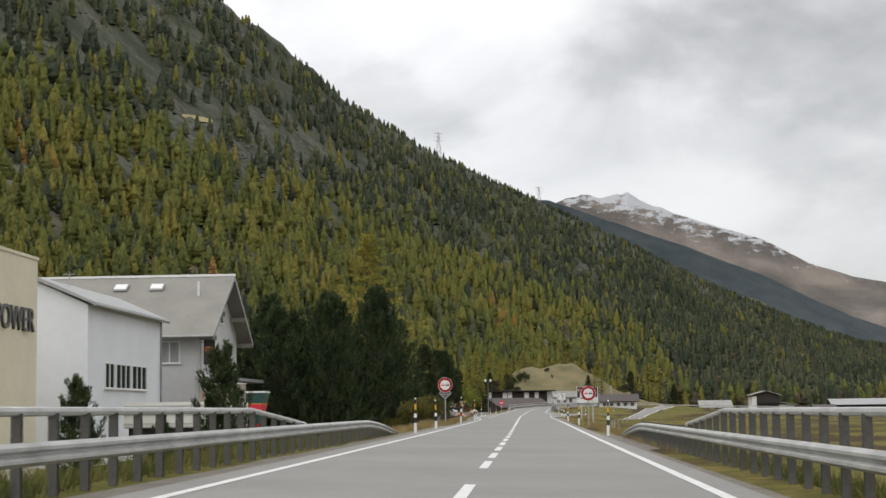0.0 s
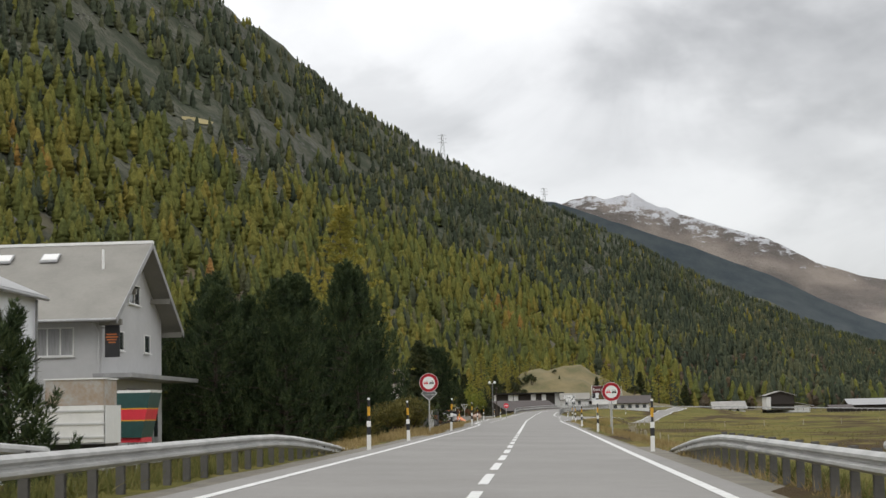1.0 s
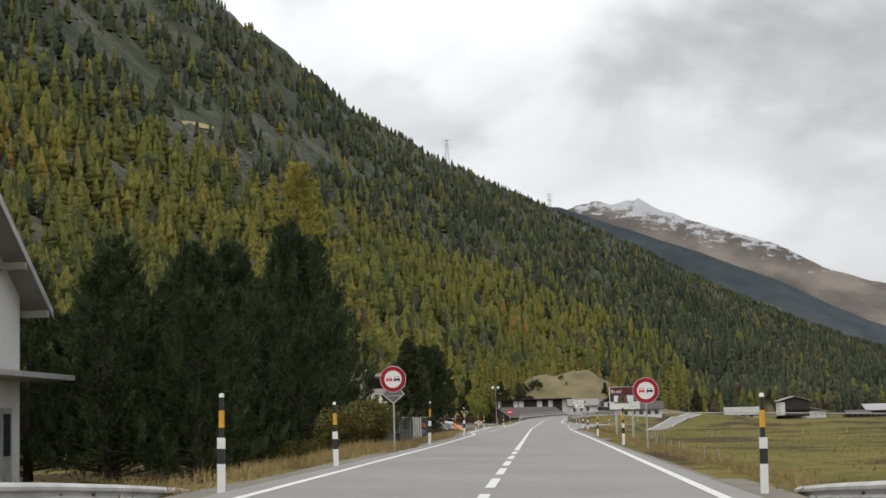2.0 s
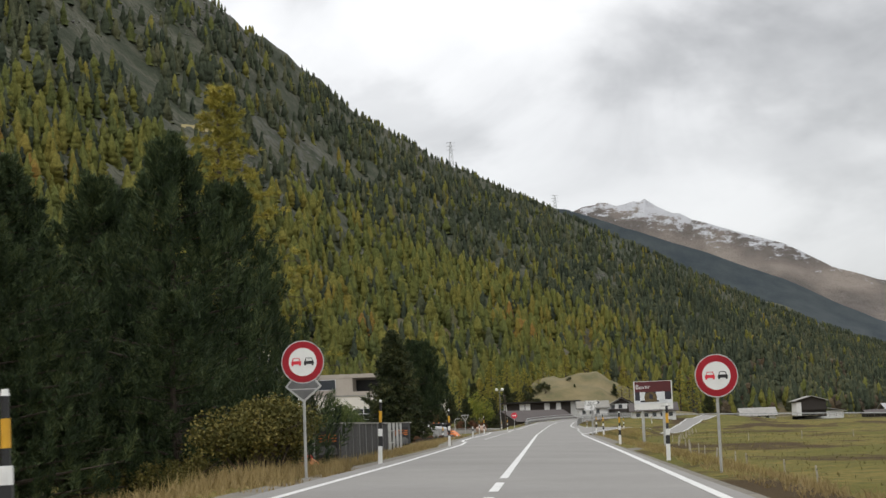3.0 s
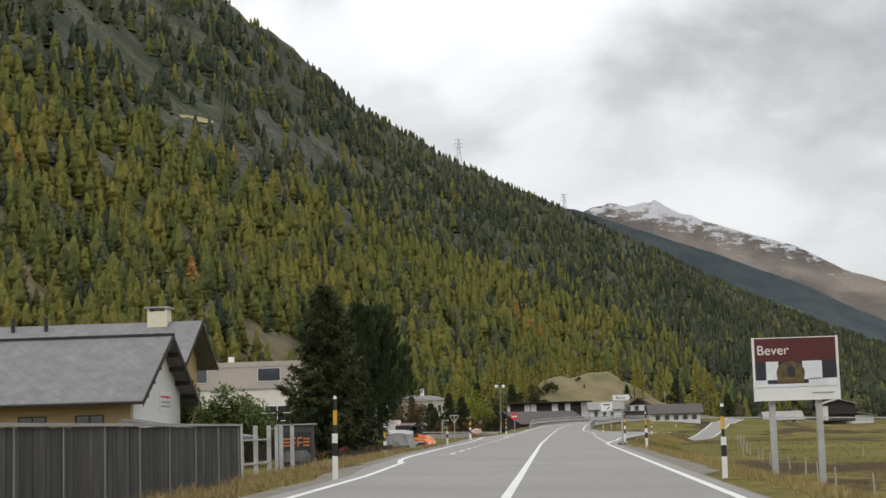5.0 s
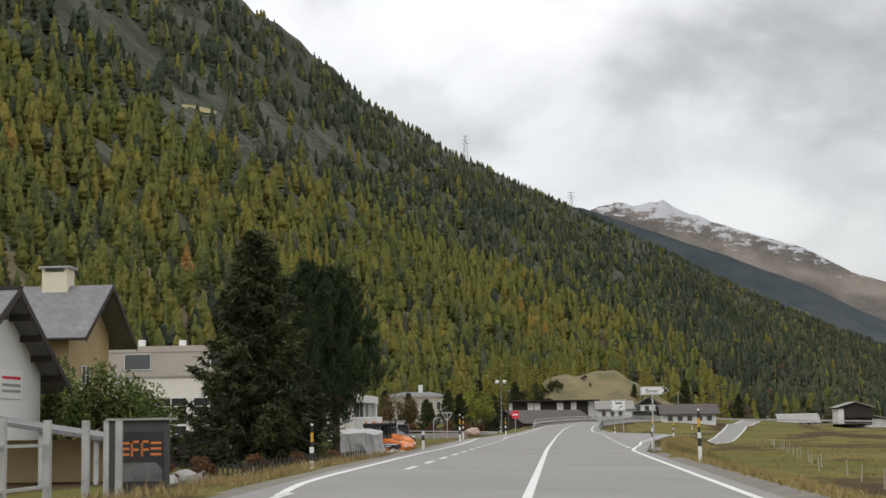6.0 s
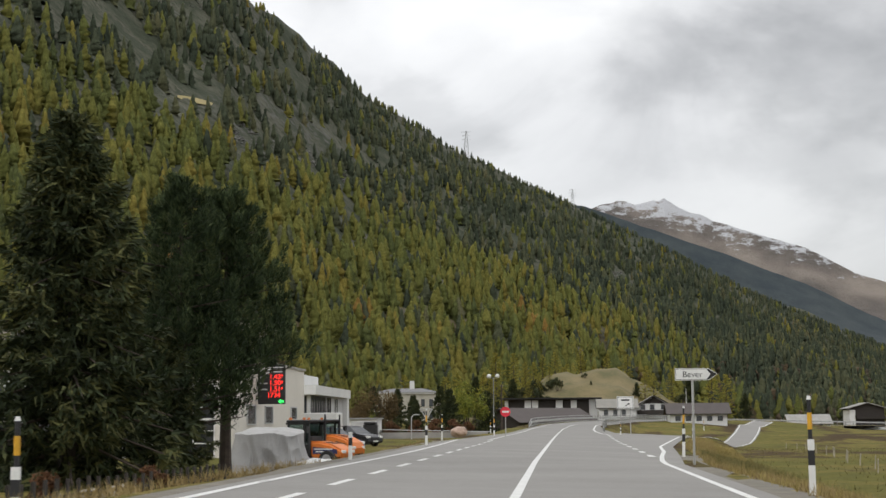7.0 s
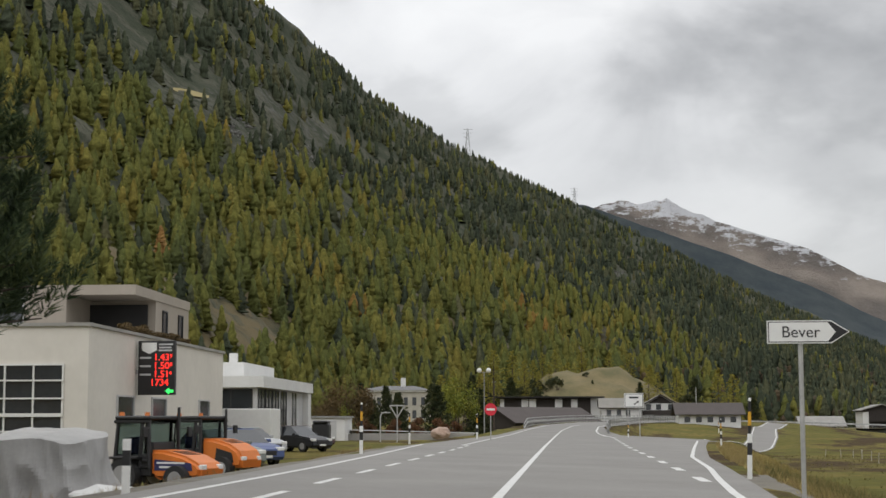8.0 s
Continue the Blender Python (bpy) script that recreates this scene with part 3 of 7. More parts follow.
def build_forest():
    rng = random.Random(5)

    def shapes(slim, power):
        return [[conifer_ring(t, g, rng, slim + 0.025 * (i % 4), power) for i in range(8)] for t, g in ((7, 8), (5, 6), (3, 5))]

    kinds = {"larch": shapes(0.24, 0.88), "pine": shapes(0.225, 0.88), "bare": shapes(0.38, 0.45)}
    bulk = {k: ([], [], 0) for k in kinds}
    for _ in range(25000):
        a = rng.uniform(-24, 15)
        top = lerp(a, AZ, EL)
        el = rng.uniform(-0.1, top + 0.15)
        lim = lerp(a, LARCH_AZ, LARCH_EL)
        up_ = el - lim + 0.9 * noise.noise(Vector((a * 0.5, el * 0.5, 2.0)))
        u = el + 0.46 * a
        belt = noise.noise(Vector((a * 0.22, u * 0.9, 4.0))) + 0.5 * noise.noise(Vector((a * 0.9, el * 1.2, 7.0)))
        # closed forest below; above, belts that slant down the valley with heath and rock between them
        if up_ < 0:
            dens = 0.72 + 0.40 * belt
        else:
            dens = lerp(a, [-24, -9, -4, 0, 16], [0.38, 0.48, 0.90, 1.05, 1.1]) + 0.85 * belt + 0.25 * min(1, max(0, (el - top + 1.2) / 0.8)) * (a > -9)
        # distant trees are smaller and stand closer in the view
        p = on_slope(a, min(el, top - 0.02))
        r = math.hypot(p.x - ORG[0], p.y - ORG[1])
        if rng.random() > dens * lerp(r, [400, 900, 1300, 1800, 2600], [0.40, 0.44, 0.44, 0.56, 0.80]):
            continue
        if p.z < -2 or any(math.hypot(a - ca, (el - ce) * 1.3) < cr for ca, ce, cr in CLEARINGS):
            continue
        east = min(1, max(0, (a - 1.0) / 5))
        q = rng.random()
        if up_ < 0:
            kind = "larch" if q < 0.90 - 0.45 * east else "pine"
        else:
            kind = "larch" if q < 0.16 - 0.10 * east + 0.25 * max(0, 1 - up_) * (1 - east) else "pine"
        if el < 1.9 and a > 1.0 and rng.random() < 0.35:
            kind = "bare"
        vs, fs = kinds[kind][0 if r < 900 else 1 if r < 1500 else 2][rng.randrange(8)]
        h = rng.uniform(0.72, 1.22) * lerp(r, [400, 700, 1100, 1800, 2700], [10.5, 15.5, 22, 24, 19]) * (0.55 if kind == "bare" else 1.0)
        h *= 0.62 + 0.38 * min(1, max(0, (top - el) / 1.0))
        w = h * rng.uniform(0.85, 1.25)
        t = rng.random() * 6.28
        c_, s_ = math.cos(t), math.sin(t)
        m = np.empty_like(vs)
        m[:, 0] = p.x + w * (vs[:, 0] * c_ - vs[:, 1] * s_)
        m[:, 1] = p.y + w * (vs[:, 0] * s_ + vs[:, 1] * c_)
        m[:, 2] = p.z - 0.12 * h + h * vs[:, 2]
        V, Fc, n0 = bulk[kind]
        V.append(m)
        Fc.append(fs + n0)
        bulk[kind] = (V, Fc, n0 + len(vs))
    for kind, material, label in (("larch", M_larchwood, "larch forest in autumn green and gold"), ("pine", M_pinewood, "dark stone pine and spruce on the mountainside"), ("bare", M_barewood, "half-bare brown woodland at the foot of the slope")):
        V, Fc = np.concatenate(bulk[kind][0]), np.concatenate(bulk[kind][1])
        me = bpy.data.meshes.new("forest")
        me.vertices.add(len(V)); me.vertices.foreach_set("co", V.ravel())
        me.loops.add(Fc.size); me.loops.foreach_set("vertex_index", Fc.ravel().astype(np.int32))
        me.polygons.add(len(Fc)); me.polygons.foreach_set("loop_start", np.arange(0, Fc.size, 3, dtype=np.int32))
        me.update(calc_edges=True)
        me.polygons.foreach_set("use_smooth", [True] * len(me.polygons))
        me.materials.append(material)
        tagged(new("forest", me), label, "forest", kind="stuff")


build_forest()

# ---------------------------------------------------------------- shared surfaces
M_gravel = mat("verge_gravel", (0.13, 0.12, 0.10), 0.95, color2=(0.20, 0.18, 0.14), scale=1.2, bump=0.8, bump_scale=40)
M_galv = mat("galvanised_steel", (0.40, 0.40, 0.385), 0.6, 0.25, var=0.2, scale=1.3, bump=0.1, bump_scale=8)
M_post = mat("weathered_steel_post", (0.26, 0.26, 0.255), 0.6, 0.5, var=0.25, scale=3)
M_white = mat("white_render", (0.66, 0.66, 0.645), 0.9, var=0.06, scale=0.35, bump=0.15, bump_scale=30)
M_cream = mat("cream_render", (0.66, 0.61, 0.47), 0.9, var=0.06, scale=0.4, bump=0.15, bump_scale=30)
M_grey = mat("pale_grey_render", (0.50, 0.50, 0.50), 0.9, var=0.07, scale=0.4, bump=0.15, bump_scale=30)
M_beige = mat("beige_render", (0.36, 0.32, 0.27), 0.9, var=0.07, scale=0.4, bump=0.15, bump_scale=30)
M_ochre = mat("ochre_render", (0.42, 0.315, 0.165), 0.9, var=0.09, scale=0.5, bump=0.15, bump_scale=30)
M_roof = mat("fibre_cement_roof", (0.23, 0.22, 0.195), 0.85, var=0.10, scale=0.7, bump=0.4, bump_scale=9)
M_slate = mat("grey_slate_roof", (0.165, 0.163, 0.165), 0.8, var=0.16, scale=1.5, bump=0.5, bump_scale=7, rand=0.08)
def slate_courses(m):
    """Lozenge slates: joints that darken the colour and cut the surface."""
    n, l = m.node_tree.nodes, m.node_tree.links
    b = n["Principled BSDF"]
    base = b.inputs["Base Color"].links[0].from_socket
    tcn, br = n.new("ShaderNodeTexCoord"), n.new("ShaderNodeTexBrick")
    mp = n.new("ShaderNodeMapping"); mp.inputs["Rotation"].default_value = (0, 0, radians(45))
    l.new(tcn.outputs["Object"], mp.inputs[0]); l.new(mp.outputs[0], br.inputs["Vector"])
    for key, v in (("Scale", 1.0), ("Mortar Size", 0.010), ("Brick Width", 0.36), ("Row Height", 0.36), ("Bias", 0.0)):
        br.inputs[key].default_value = v
    br.offset = 0.0
    br.inputs["Color1"].default_value, br.inputs["Color2"].default_value, br.inputs["Mortar"].default_value = (0.93, 0.93, 0.93, 1), (1.05, 1.05, 1.05, 1), (0.70, 0.70, 0.70, 1)
    mx = n.new("ShaderNodeMix"); mx.data_type, mx.blend_type = "RGBA", "MULTIPLY"; mx.inputs["Factor"].default_value = 1.0
    l.new(base, mx.inputs["A"]); l.new(br.outputs["Color"], mx.inputs["B"]); l.new(mx.outputs["Result"], b.inputs["Base Color"])


slate_courses(M_slate)
M_brownroof = mat("brown_sheet_roof", (0.060, 0.047, 0.043), 0.7, var=0.12, scale=0.6)
M_darkwood = mat("dark_stained_wood", (0.030, 0.024, 0.020), 0.8, var=0.35, scale=2.5, stretch=(4, 4, 0.4), bump=0.3, bump_scale=12)
M_greywood = mat("weathered_grey_boards", (0.052, 0.050, 0.050), 0.85, var=0.45, scale=3.0, stretch=(3, 3, 0.3), bump=0.4, bump_scale=16, rand=0.35)
M_trim = mat("white_trim", (0.72, 0.72, 0.70), 0.6, var=0.05, scale=2)
M_metal = mat("grey_sheet_metal", (0.33, 0.33, 0.33), 0.5, 0.4, var=0.12, scale=2)
M_black = mat("black_plastic", (0.015, 0.015, 0.016), 0.5, var=0.2, scale=4)
M_glass = mat("window_glass", (0.03, 0.035, 0.04), 0.08, 0.0, spec=0.8, var=0.2, scale=0.8)
M_orange = mat("orange_paint", (0.62, 0.17, 0.025), 0.45, var=0.08, scale=2)
M_red = mat("sign_red", (0.62, 0.024, 0.045), 0.5, var=0.06, scale=3)
M_yellow = mat("snow_pole_yellow", (0.62, 0.33, 0.02), 0.6, var=0.1, scale=6)
M_signwhite = mat("sign_white", (0.72, 0.72, 0.70), 0.5, var=0.04, scale=4)
M_navy = mat("navy_print", (0.03, 0.03, 0.10), 0.5, var=0.1, scale=4)
M_rubber = mat("tyre_rubber", (0.02, 0.02, 0.02), 0.8, var=0.2, scale=6)
M_concrete = mat("concrete", (0.30, 0.29, 0.27), 0.9, var=0.15, scale=0.8, bump=0.4, bump_scale=20)


def verge(name, side, y0, y1, a, b):
    ys = list(np.arange(y0, y1, 4.0)) + [y1]
    edge = left_edge if side < 0 else right_edge
    vs, fs = [], []
    for i, yy in enumerate(ys):
        wob = 0.25 * noise.noise(Vector((yy * 0.3, side * 5.0, 0)))
        for x in (edge(yy) + side * a - side * 0.05, edge(yy) + side * (b + wob)):
            vs.append((x, yy, max(ground_z(x, yy), road_z(x, yy) - 0.06) + 0.012))
    for j in range(len(ys) - 1):
        fs.append((2 * j, 2 * j + 1, 2 * j + 3, 2 * j + 2))
    return tagged(mesh_ob(name, vs, fs, M_gravel), "grey gravel shoulder beside the asphalt", "shoulder", kind="structure")


verge("shoulder", -1, -60, 260, 0.0, 0.75)
verge("shoulder", 1, -60, 225, 0.0, 0.85)

# ---------------------------------------------------------------- crash barriers


def beam_profile():
    return [(o, 0.85 * u) for o, u in ((0.0, 0.0), (0.035, 0.02), (0.08, 0.055), (0.08, 0.10), (0.02, 0.14), (0.02, 0.17), (0.08, 0.21), (0.08, 0.255), (0.035, 0.29), (0.0, 0.31))]


def sweep(bm, profile, path, side, thick=0.012):
    """Sweep (out, up) profile along path points; out is toward the road."""
    rings = []
    for p in path:
        outer = [bm.verts.new((p[0] + side * (o + 0.0), p[1], p[2] + u)) for o, u in profile]
        inner = [bm.verts.new((p[0] + side * (o - thick), p[1], p[2] + u)) for o, u in profile]
        rings.append(outer + inner[::-1])
    k = len(rings[0])
    for r0, r1 in zip(rings[:-1], rings[1:]):
        for i in range(k):
            bm.faces.new((r0[i], r0[(i + 1) % k], r1[(i + 1) % k], r1[i]))
    bm.faces.new(rings[0]); bm.faces.new(rings[-1][::-1])
    bmesh.ops.recalc_face_normals(bm, faces=bm.faces)
    return bm


M_railpost = mat("weathered_steel_post", (0.105, 0.10, 0.092), 0.65, 0.2, var=0.25, scale=2.0)


def barrier(x, side, base):
    """Bridge barrier: steel beam on posts, with a handrail over the bridge; its end dips to the ground."""
    ob = thing("crash_barrier", "galvanised steel crash barrier with handrail on bridge posts" if side > 0 else "galvanised steel roadside barrier with a handrail over the bridge", "crash barrier", "bridge barriers", (x, 0, base))
    low = base + (0.34 if side > 0 else 0.27)
    pts = [(x, yy, low) for yy in np.arange(-12, 51.1, 3.0)] + [(x - side * 0.01, 54.0, low - 0.02), (x - side * 0.03, 57.0, low - 0.10), (x - side * 0.06, 60.5, low - 0.24), (x - side * 0.10, 64.0, low - 0.41), (x - side * 0.14, 67.5, low - 0.60)]
    part("beam", sweep(bmesh.new(), beam_profile(), pts, side), M_galv, ob)
    top = base + 0.94
    hr = bmesh.new()
    rail = [(x - side * 0.10, -12, top), (x - side * 0.10, 31.5, top), (x - side * 0.10, 39.0, base + 0.60)]
    for a, b2 in zip(rail[:-1], rail[1:]):
        cyl(hr, a, b2, 0.055, 0.055, 8)
    part("handrail", hr, M_galv, ob)
    proto = {}
    yy = -11.0
    while yy < 63:
        h = 0.92 if yy < 32 else (0.60 + (39 - yy) * 0.036 if yy < 39 else (0.56 if yy < 55 else 0.56 - 0.045 * (yy - 54)))
        h = round(h, 2)
        if h not in proto:
            bm = bmesh.new()
            for s_ in (-1, 1):
                box(bm, -0.055, 0.055, s_ * 0.04 - 0.004, s_ * 0.04 + 0.004, -0.35, h)
            box(bm, -0.006, 0.006, -0.036, 0.036, -0.35, h)
            me = bpy.data.meshes.new("post"); bm.to_mesh(me); bm.free(); me.materials.append(M_railpost)
            proto[h] = me
        p = new("post", proto[h])
        p.parent = ob
        p.matrix_basis = pose(-side * 0.09, yy, 0.0)
        yy += 1.33
    return ob


barrier(-5.45, 1, 0.13)
barrier(3.72, -1, 0.0)

# ---------------------------------------------------------------- marker posts with snow poles


def marker_post(h, tone):
    ob = thing("marker_post", "white roadside marker post with black band and yellow snow pole", "marker post", "roadside marker posts")
    bm = bmesh.new()
    tri = [(-0.06, -0.05), (0.06, -0.05), (0.045, 0.05), (-0.045, 0.05)]
    prism(bm, tri, "z", -0.2, 0.30 * h)
    part("body", bm, M_signwhite, ob)
    part("band", prism(bmesh.new(), tri, "z", 0.30 * h, 0.45 * h), M_black, ob)
    part("head", prism(bmesh.new(), tri, "z", 0.45 * h, 0.56 * h), M_signwhite, ob)
    part("reflector", B(-0.025, 0.025, -0.056, -0.049, 0.47 * h, 0.53 * h), M_trim, ob)
    part("snow_pole", cyl(bmesh.new(), (0, 0, 0.56 * h), (0, 0, 0.97 * h), 0.038, 0.036, 10), M_black, ob)
    part("sleeve", cyl(bmesh.new(), (0, 0, 0.66 * h), (0, 0, 0.83 * h), 0.043, 0.043, 10), M_yellow, ob)
    part("cap", cyl(bmesh.new(), (0, 0, 0.96 * h), (0, 0, h), 0.042, 0.030, 10), M_trim, ob)
    return ob


tall, low_ = marker_post(1.85, 0), marker_post(1.5, 0)
stub = marker_post(1.55, 0)
for c in list(stub.children):
    if c.name.split(".")[0] in ("snow_pole", "sleeve", "cap"):
        bpy.data.objects.remove(c)
tagged(stub, "short white roadside marker post with black band")
used = {1: False, 0: False, 2: False}
for x, yy, k, lean, *sz in ((-4.8, 66.5, 0, 0.5), (-4.62, 78.3, 0, -1.0), (-4.75, 109.2, 1, 2.0), (-5.0, 143.4, 1, 0.8), (-7.6, 177.0, 0, 0.3, 1.0, -0.17), (-6.85, 204.5, 2, 0.6), (-7.15, 235.2, 1, 0.0), (-9.6, 278, 1, 0.4),
                       (3.25, 66.9, 0, 1.0), (3.4, 111.4, 1, 0.8, 0.9), (3.45, 145, 1, 0.3, 0.9), (3.95, 185.2, 1, -0.4, 0.95), (4.4, 221.0, 1, 1.2, 1.1), (9.9, 284, 1, 0.4), (6.0, 333, 0, 0.0), (21, 400, 0, 0.0), (-6.2, 292, 1, 0.0), (-8.2, 330, 0, 0.0)):
    src = (low_, tall, stub)[k]
    m = pose(x, yy, sz[1] if len(sz) > 1 else max(ground_z(x, yy), road_z(x, yy) - 0.1), lean * 0.5, lean, 0) @ Matrix.Diagonal((1, 1, sz[0] if sz else 1.0, 1))
    if not used[k]:
        src.matrix_basis, used[k] = m, True
    else:
        copy_thing(src, m).matrix_basis = m

# ---------------------------------------------------------------- traffic signs


def disc(bm, r, y0, y1, z, seg=40, cx=0.0):
    bmesh.ops.create_cone(bm, cap_ends=True, segments=seg, radius1=r, radius2=r, depth=abs(y1 - y0), matrix=Matrix.Translation((cx, (y0 + y1) / 2, z)) @ pose(0, 0, 0, 90, 0, 0))
    return bm


def ring(bm, r0, r1, y, z, seg=44, depth=0.003):
    a = [bm.verts.new((r0 * math.cos(t), y, z + r0 * math.sin(t))) for t in np.linspace(0, 2 * math.pi, seg, endpoint=False)]
    b2 = [bm.verts.new((r1 * math.cos(t), y, z + r1 * math.sin(t))) for t in np.linspace(0, 2 * math.pi, seg, endpoint=False)]
    for i in range(seg):
        bm.faces.new((a[i], a[(i + 1) % seg], b2[(i + 1) % seg], b2[i]))
    bmesh.ops.solidify(bm, geom=bm.faces[:], thickness=depth)
    return bm


def car_glyph(bm, cx, z, s, y):
    """A small car seen from behind: body, cabin drawn round an open window, sill line and two wheels."""
    def slab(pts):
        prism(bm, [(cx + p[0] * s, z + p[1] * s) for p in pts], "y", y - 0.004, y)
    slab([(-0.5, -0.02), (-0.5, 0.22), (-0.44, 0.30), (0.44, 0.30), (0.5, 0.22), (0.5, -0.02)])
    slab([(-0.42, 0.30), (-0.32, 0.62), (-0.24, 0.62), (-0.33, 0.30)])
    slab([(0.33, 0.30), (0.24, 0.62), (0.32, 0.62), (0.42, 0.30)])
    slab([(-0.24, 0.55), (-0.24, 0.62), (0.24, 0.62), (0.24, 0.55)])
    for k in (-0.46, 0.28):
        slab([(k, -0.16), (k + 0.18, -0.16), (k + 0.18, -0.02), (k, -0.02)])
    return bm


M_darkback = mat("dull_grey_sign_back", (0.13, 0.13, 0.13), 0.6, 0.3, var=0.15, scale=4)


def overtaking_sign(x, yy, z, base, diamond):
    ob = thing("road_sign", "round no overtaking sign on a post " + ("backed by a diamond plate" if diamond else "at the meadow edge"), "road sign", "no overtaking signs", (x, yy, base), 1.0)
    h = z - base
    loc = lambda nm, bm, m, par=ob: part_local(nm, bm, m, par)
    loc("post", cyl(bmesh.new(), (0, 0.05, -0.4), (0, 0.05, h + 0.35), 0.032, 0.032, 12), M_galv)
    plate = loc("plate", disc(bmesh.new(), 0.465, 0.0, 0.016, h), M_metal)
    loc("border", ring(bmesh.new(), 0.30, 0.445, -0.002, h), M_red, plate)
    loc("face", disc(bmesh.new(), 0.305, -0.0035, 0.0, h, 40), M_signwhite, plate)
    loc("rim", ring(bmesh.new(), 0.445, 0.467, -0.0035, h), M_signwhite, plate)
    loc("red_car", car_glyph(bmesh.new(), -0.140, h - 0.045, 0.215, -0.0045), M_red, plate)
    loc("black_car", car_glyph(bmesh.new(), 0.135, h - 0.045, 0.215, -0.0045), M_black, plate)
    if diamond:
        d = loc("diamond_plate", prism(bmesh.new(), [(0, h - 0.88), (0.40, h - 0.53), (0.28, h - 0.38), (-0.28, h - 0.38), (-0.40, h - 0.53)], "y", 0.008, 0.016), M_galv)
        loc("diamond_face", prism(bmesh.new(), [(0, h - 0.82), (0.345, h - 0.53), (0.24, h - 0.40), (-0.24, h - 0.40), (-0.345, h - 0.53)], "y", 0.002, 0.008), M_darkback, d)
        loc("bracket", B(-0.30, 0.30, -0.003, 0.002, h - 0.60, h - 0.575), M_galv, d)
    return ob


def part_local(name, bm, material, parent):
    me = bpy.data.meshes.new(name)
    bm.to_mesh(me)
    bm.free()
    me.materials.append(material)
    ob = new(name, me)
    ob.parent = parent
    return ob


overtaking_sign(-5.25, 98.9, 2.60, 0.05, True)
overtaking_sign(3.66, 99.4, 1.96, -0.12, False)


def lettering(text, size, x, yy, z, material, parent, rz=0.0, depth=0.006, align="LEFT", squash=1.0):
    cu = bpy.data.curves.new("lettering", "FONT")
    cu.body, cu.size, cu.extrude, cu.align_x = text, size, depth, align
    cu.materials.append(material)
    ob = new("lettering", cu)
    top = parent
    while top.parent:
        top = top.parent
    ob.parent = parent
    ob.matrix_basis = top.matrix_basis.inverted() @ pose(x, yy, z, 90, 0, rz) @ Matrix.Diagonal((squash, 1, 1, 1))
    return ob


# village welcome board
ob = thing("welcome_board", "village welcome board with red header and chapel picture", "billboard", "", (5.27, 146.1, -0.45))
for x in (4.72, 5.78):
    part("leg", B(x - 0.07, x + 0.07, 146.12, 146.26, -1.0, 1.60, 0.01), M_galv, ob)
panel = part("panel", B(4.32, 6.23, 146.0, 146.08, 1.55, 2.99), M_signwhite, ob)
for x in (4.31, 6.21):
    part("frame_bar", B(x, x + 0.035, 145.98, 146.10, 1.54, 3.0), M_trim, panel)
M_maroon = mat("maroon_print", (0.085, 0.010, 0.012), 0.5, var=0.1, scale=4)
M_duskprint = mat("dark_print", (0.018, 0.018, 0.028), 0.5, var=0.3, scale=3)
M_goldprint = mat("golden_print", (0.16, 0.11, 0.035), 0.5, color2=(0.05, 0.03, 0.012), scale=9)
M_greyprint = mat("snow_print", (0.66, 0.68, 0.70), 0.5, var=0.1, scale=5)
part("header", B(4.36, 6.19, 145.992, 146.0, 2.42, 2.97), M_maroon, panel)
part("picture", B(4.36, 6.19, 145.990, 146.0, 1.92, 2.44), M_duskprint, panel)
for a, b2, c, d in ((4.60, 4.88, 2.02, 2.44), (5.42, 5.86, 2.02, 2.44), (4.36, 4.62, 1.93, 2.02), (5.55, 6.19, 1.93, 2.04), (4.36, 6.19, 1.86, 1.93)):
    part("picture_wall", B(a, b2, 145.987, 145.992, c, d), M_greyprint, panel)
arch = [(4.86, 1.93)] + [(5.15 + 0.32 * math.cos(t), 2.18 + 0.26 * math.sin(t)) for t in np.linspace(math.pi, 0, 12)] + [(5.44, 1.93)]
part("picture_arch", prism(bmesh.new(), arch, "y", 145.984, 145.99), M_goldprint, panel)
part("picture_door", prism(bmesh.new(), [(5.08, 2.08)] + [(5.16 + 0.09 * math.cos(t), 2.25 + 0.09 * math.sin(t)) for t in np.linspace(math.pi, 0, 8)] + [(5.25, 2.08)], "y", 145.981, 145.985), M_duskprint, panel)
lettering("Bever", 0.31, 4.40, 145.988, 2.60, M_signwhite, panel)
part("small_print", B(5.62, 6.10, 145.985, 145.992, 1.70, 1.725), M_metal, panel)

# direction sign
ob = thing("direction_sign", "white arrow direction sign reading Bever on a grey post", "direction sign", "", (3.62, 207.2, -0.35))
part("post", cyl(bmesh.new(), (3.70, 207.27, -0.8), (3.70, 207.27, 2.54), 0.04, 0.04, 12), M_galv, ob)
arrow = lambda i: [(3.15 + i, 2.52 + i), (4.20 - 0.4 * i, 2.52 + i), (4.50 - 1.6 * i, 2.71), (4.20 - 0.4 * i, 2.90 - i), (3.15 + i, 2.90 - i)]
plate = part("plate", prism(bmesh.new(), arrow(0), "y", 207.20, 207.23), M_signwhite, ob)
part("border", prism(bmesh.new(), arrow(0.018), "y", 207.196, 207.2), M_black, plate)
part("face", prism(bmesh.new(), [(3.15 + 0.032, 2.552), (4.14, 2.552), (4.27, 2.71), (4.14, 2.868), (3.182, 2.868)], "y", 207.192, 207.197), M_signwhite, plate)
part("arrow_tip", prism(bmesh.new(), [(4.19, 2.555), (4.46, 2.71), (4.19, 2.865), (4.29, 2.71)], "y", 207.190, 207.194), M_black, plate)
lettering("Bever", 0.27, 3.38, 207.190, 2.62, M_black, plate, depth=0.003)

# ---------------------------------------------------------------- buildings beside the road


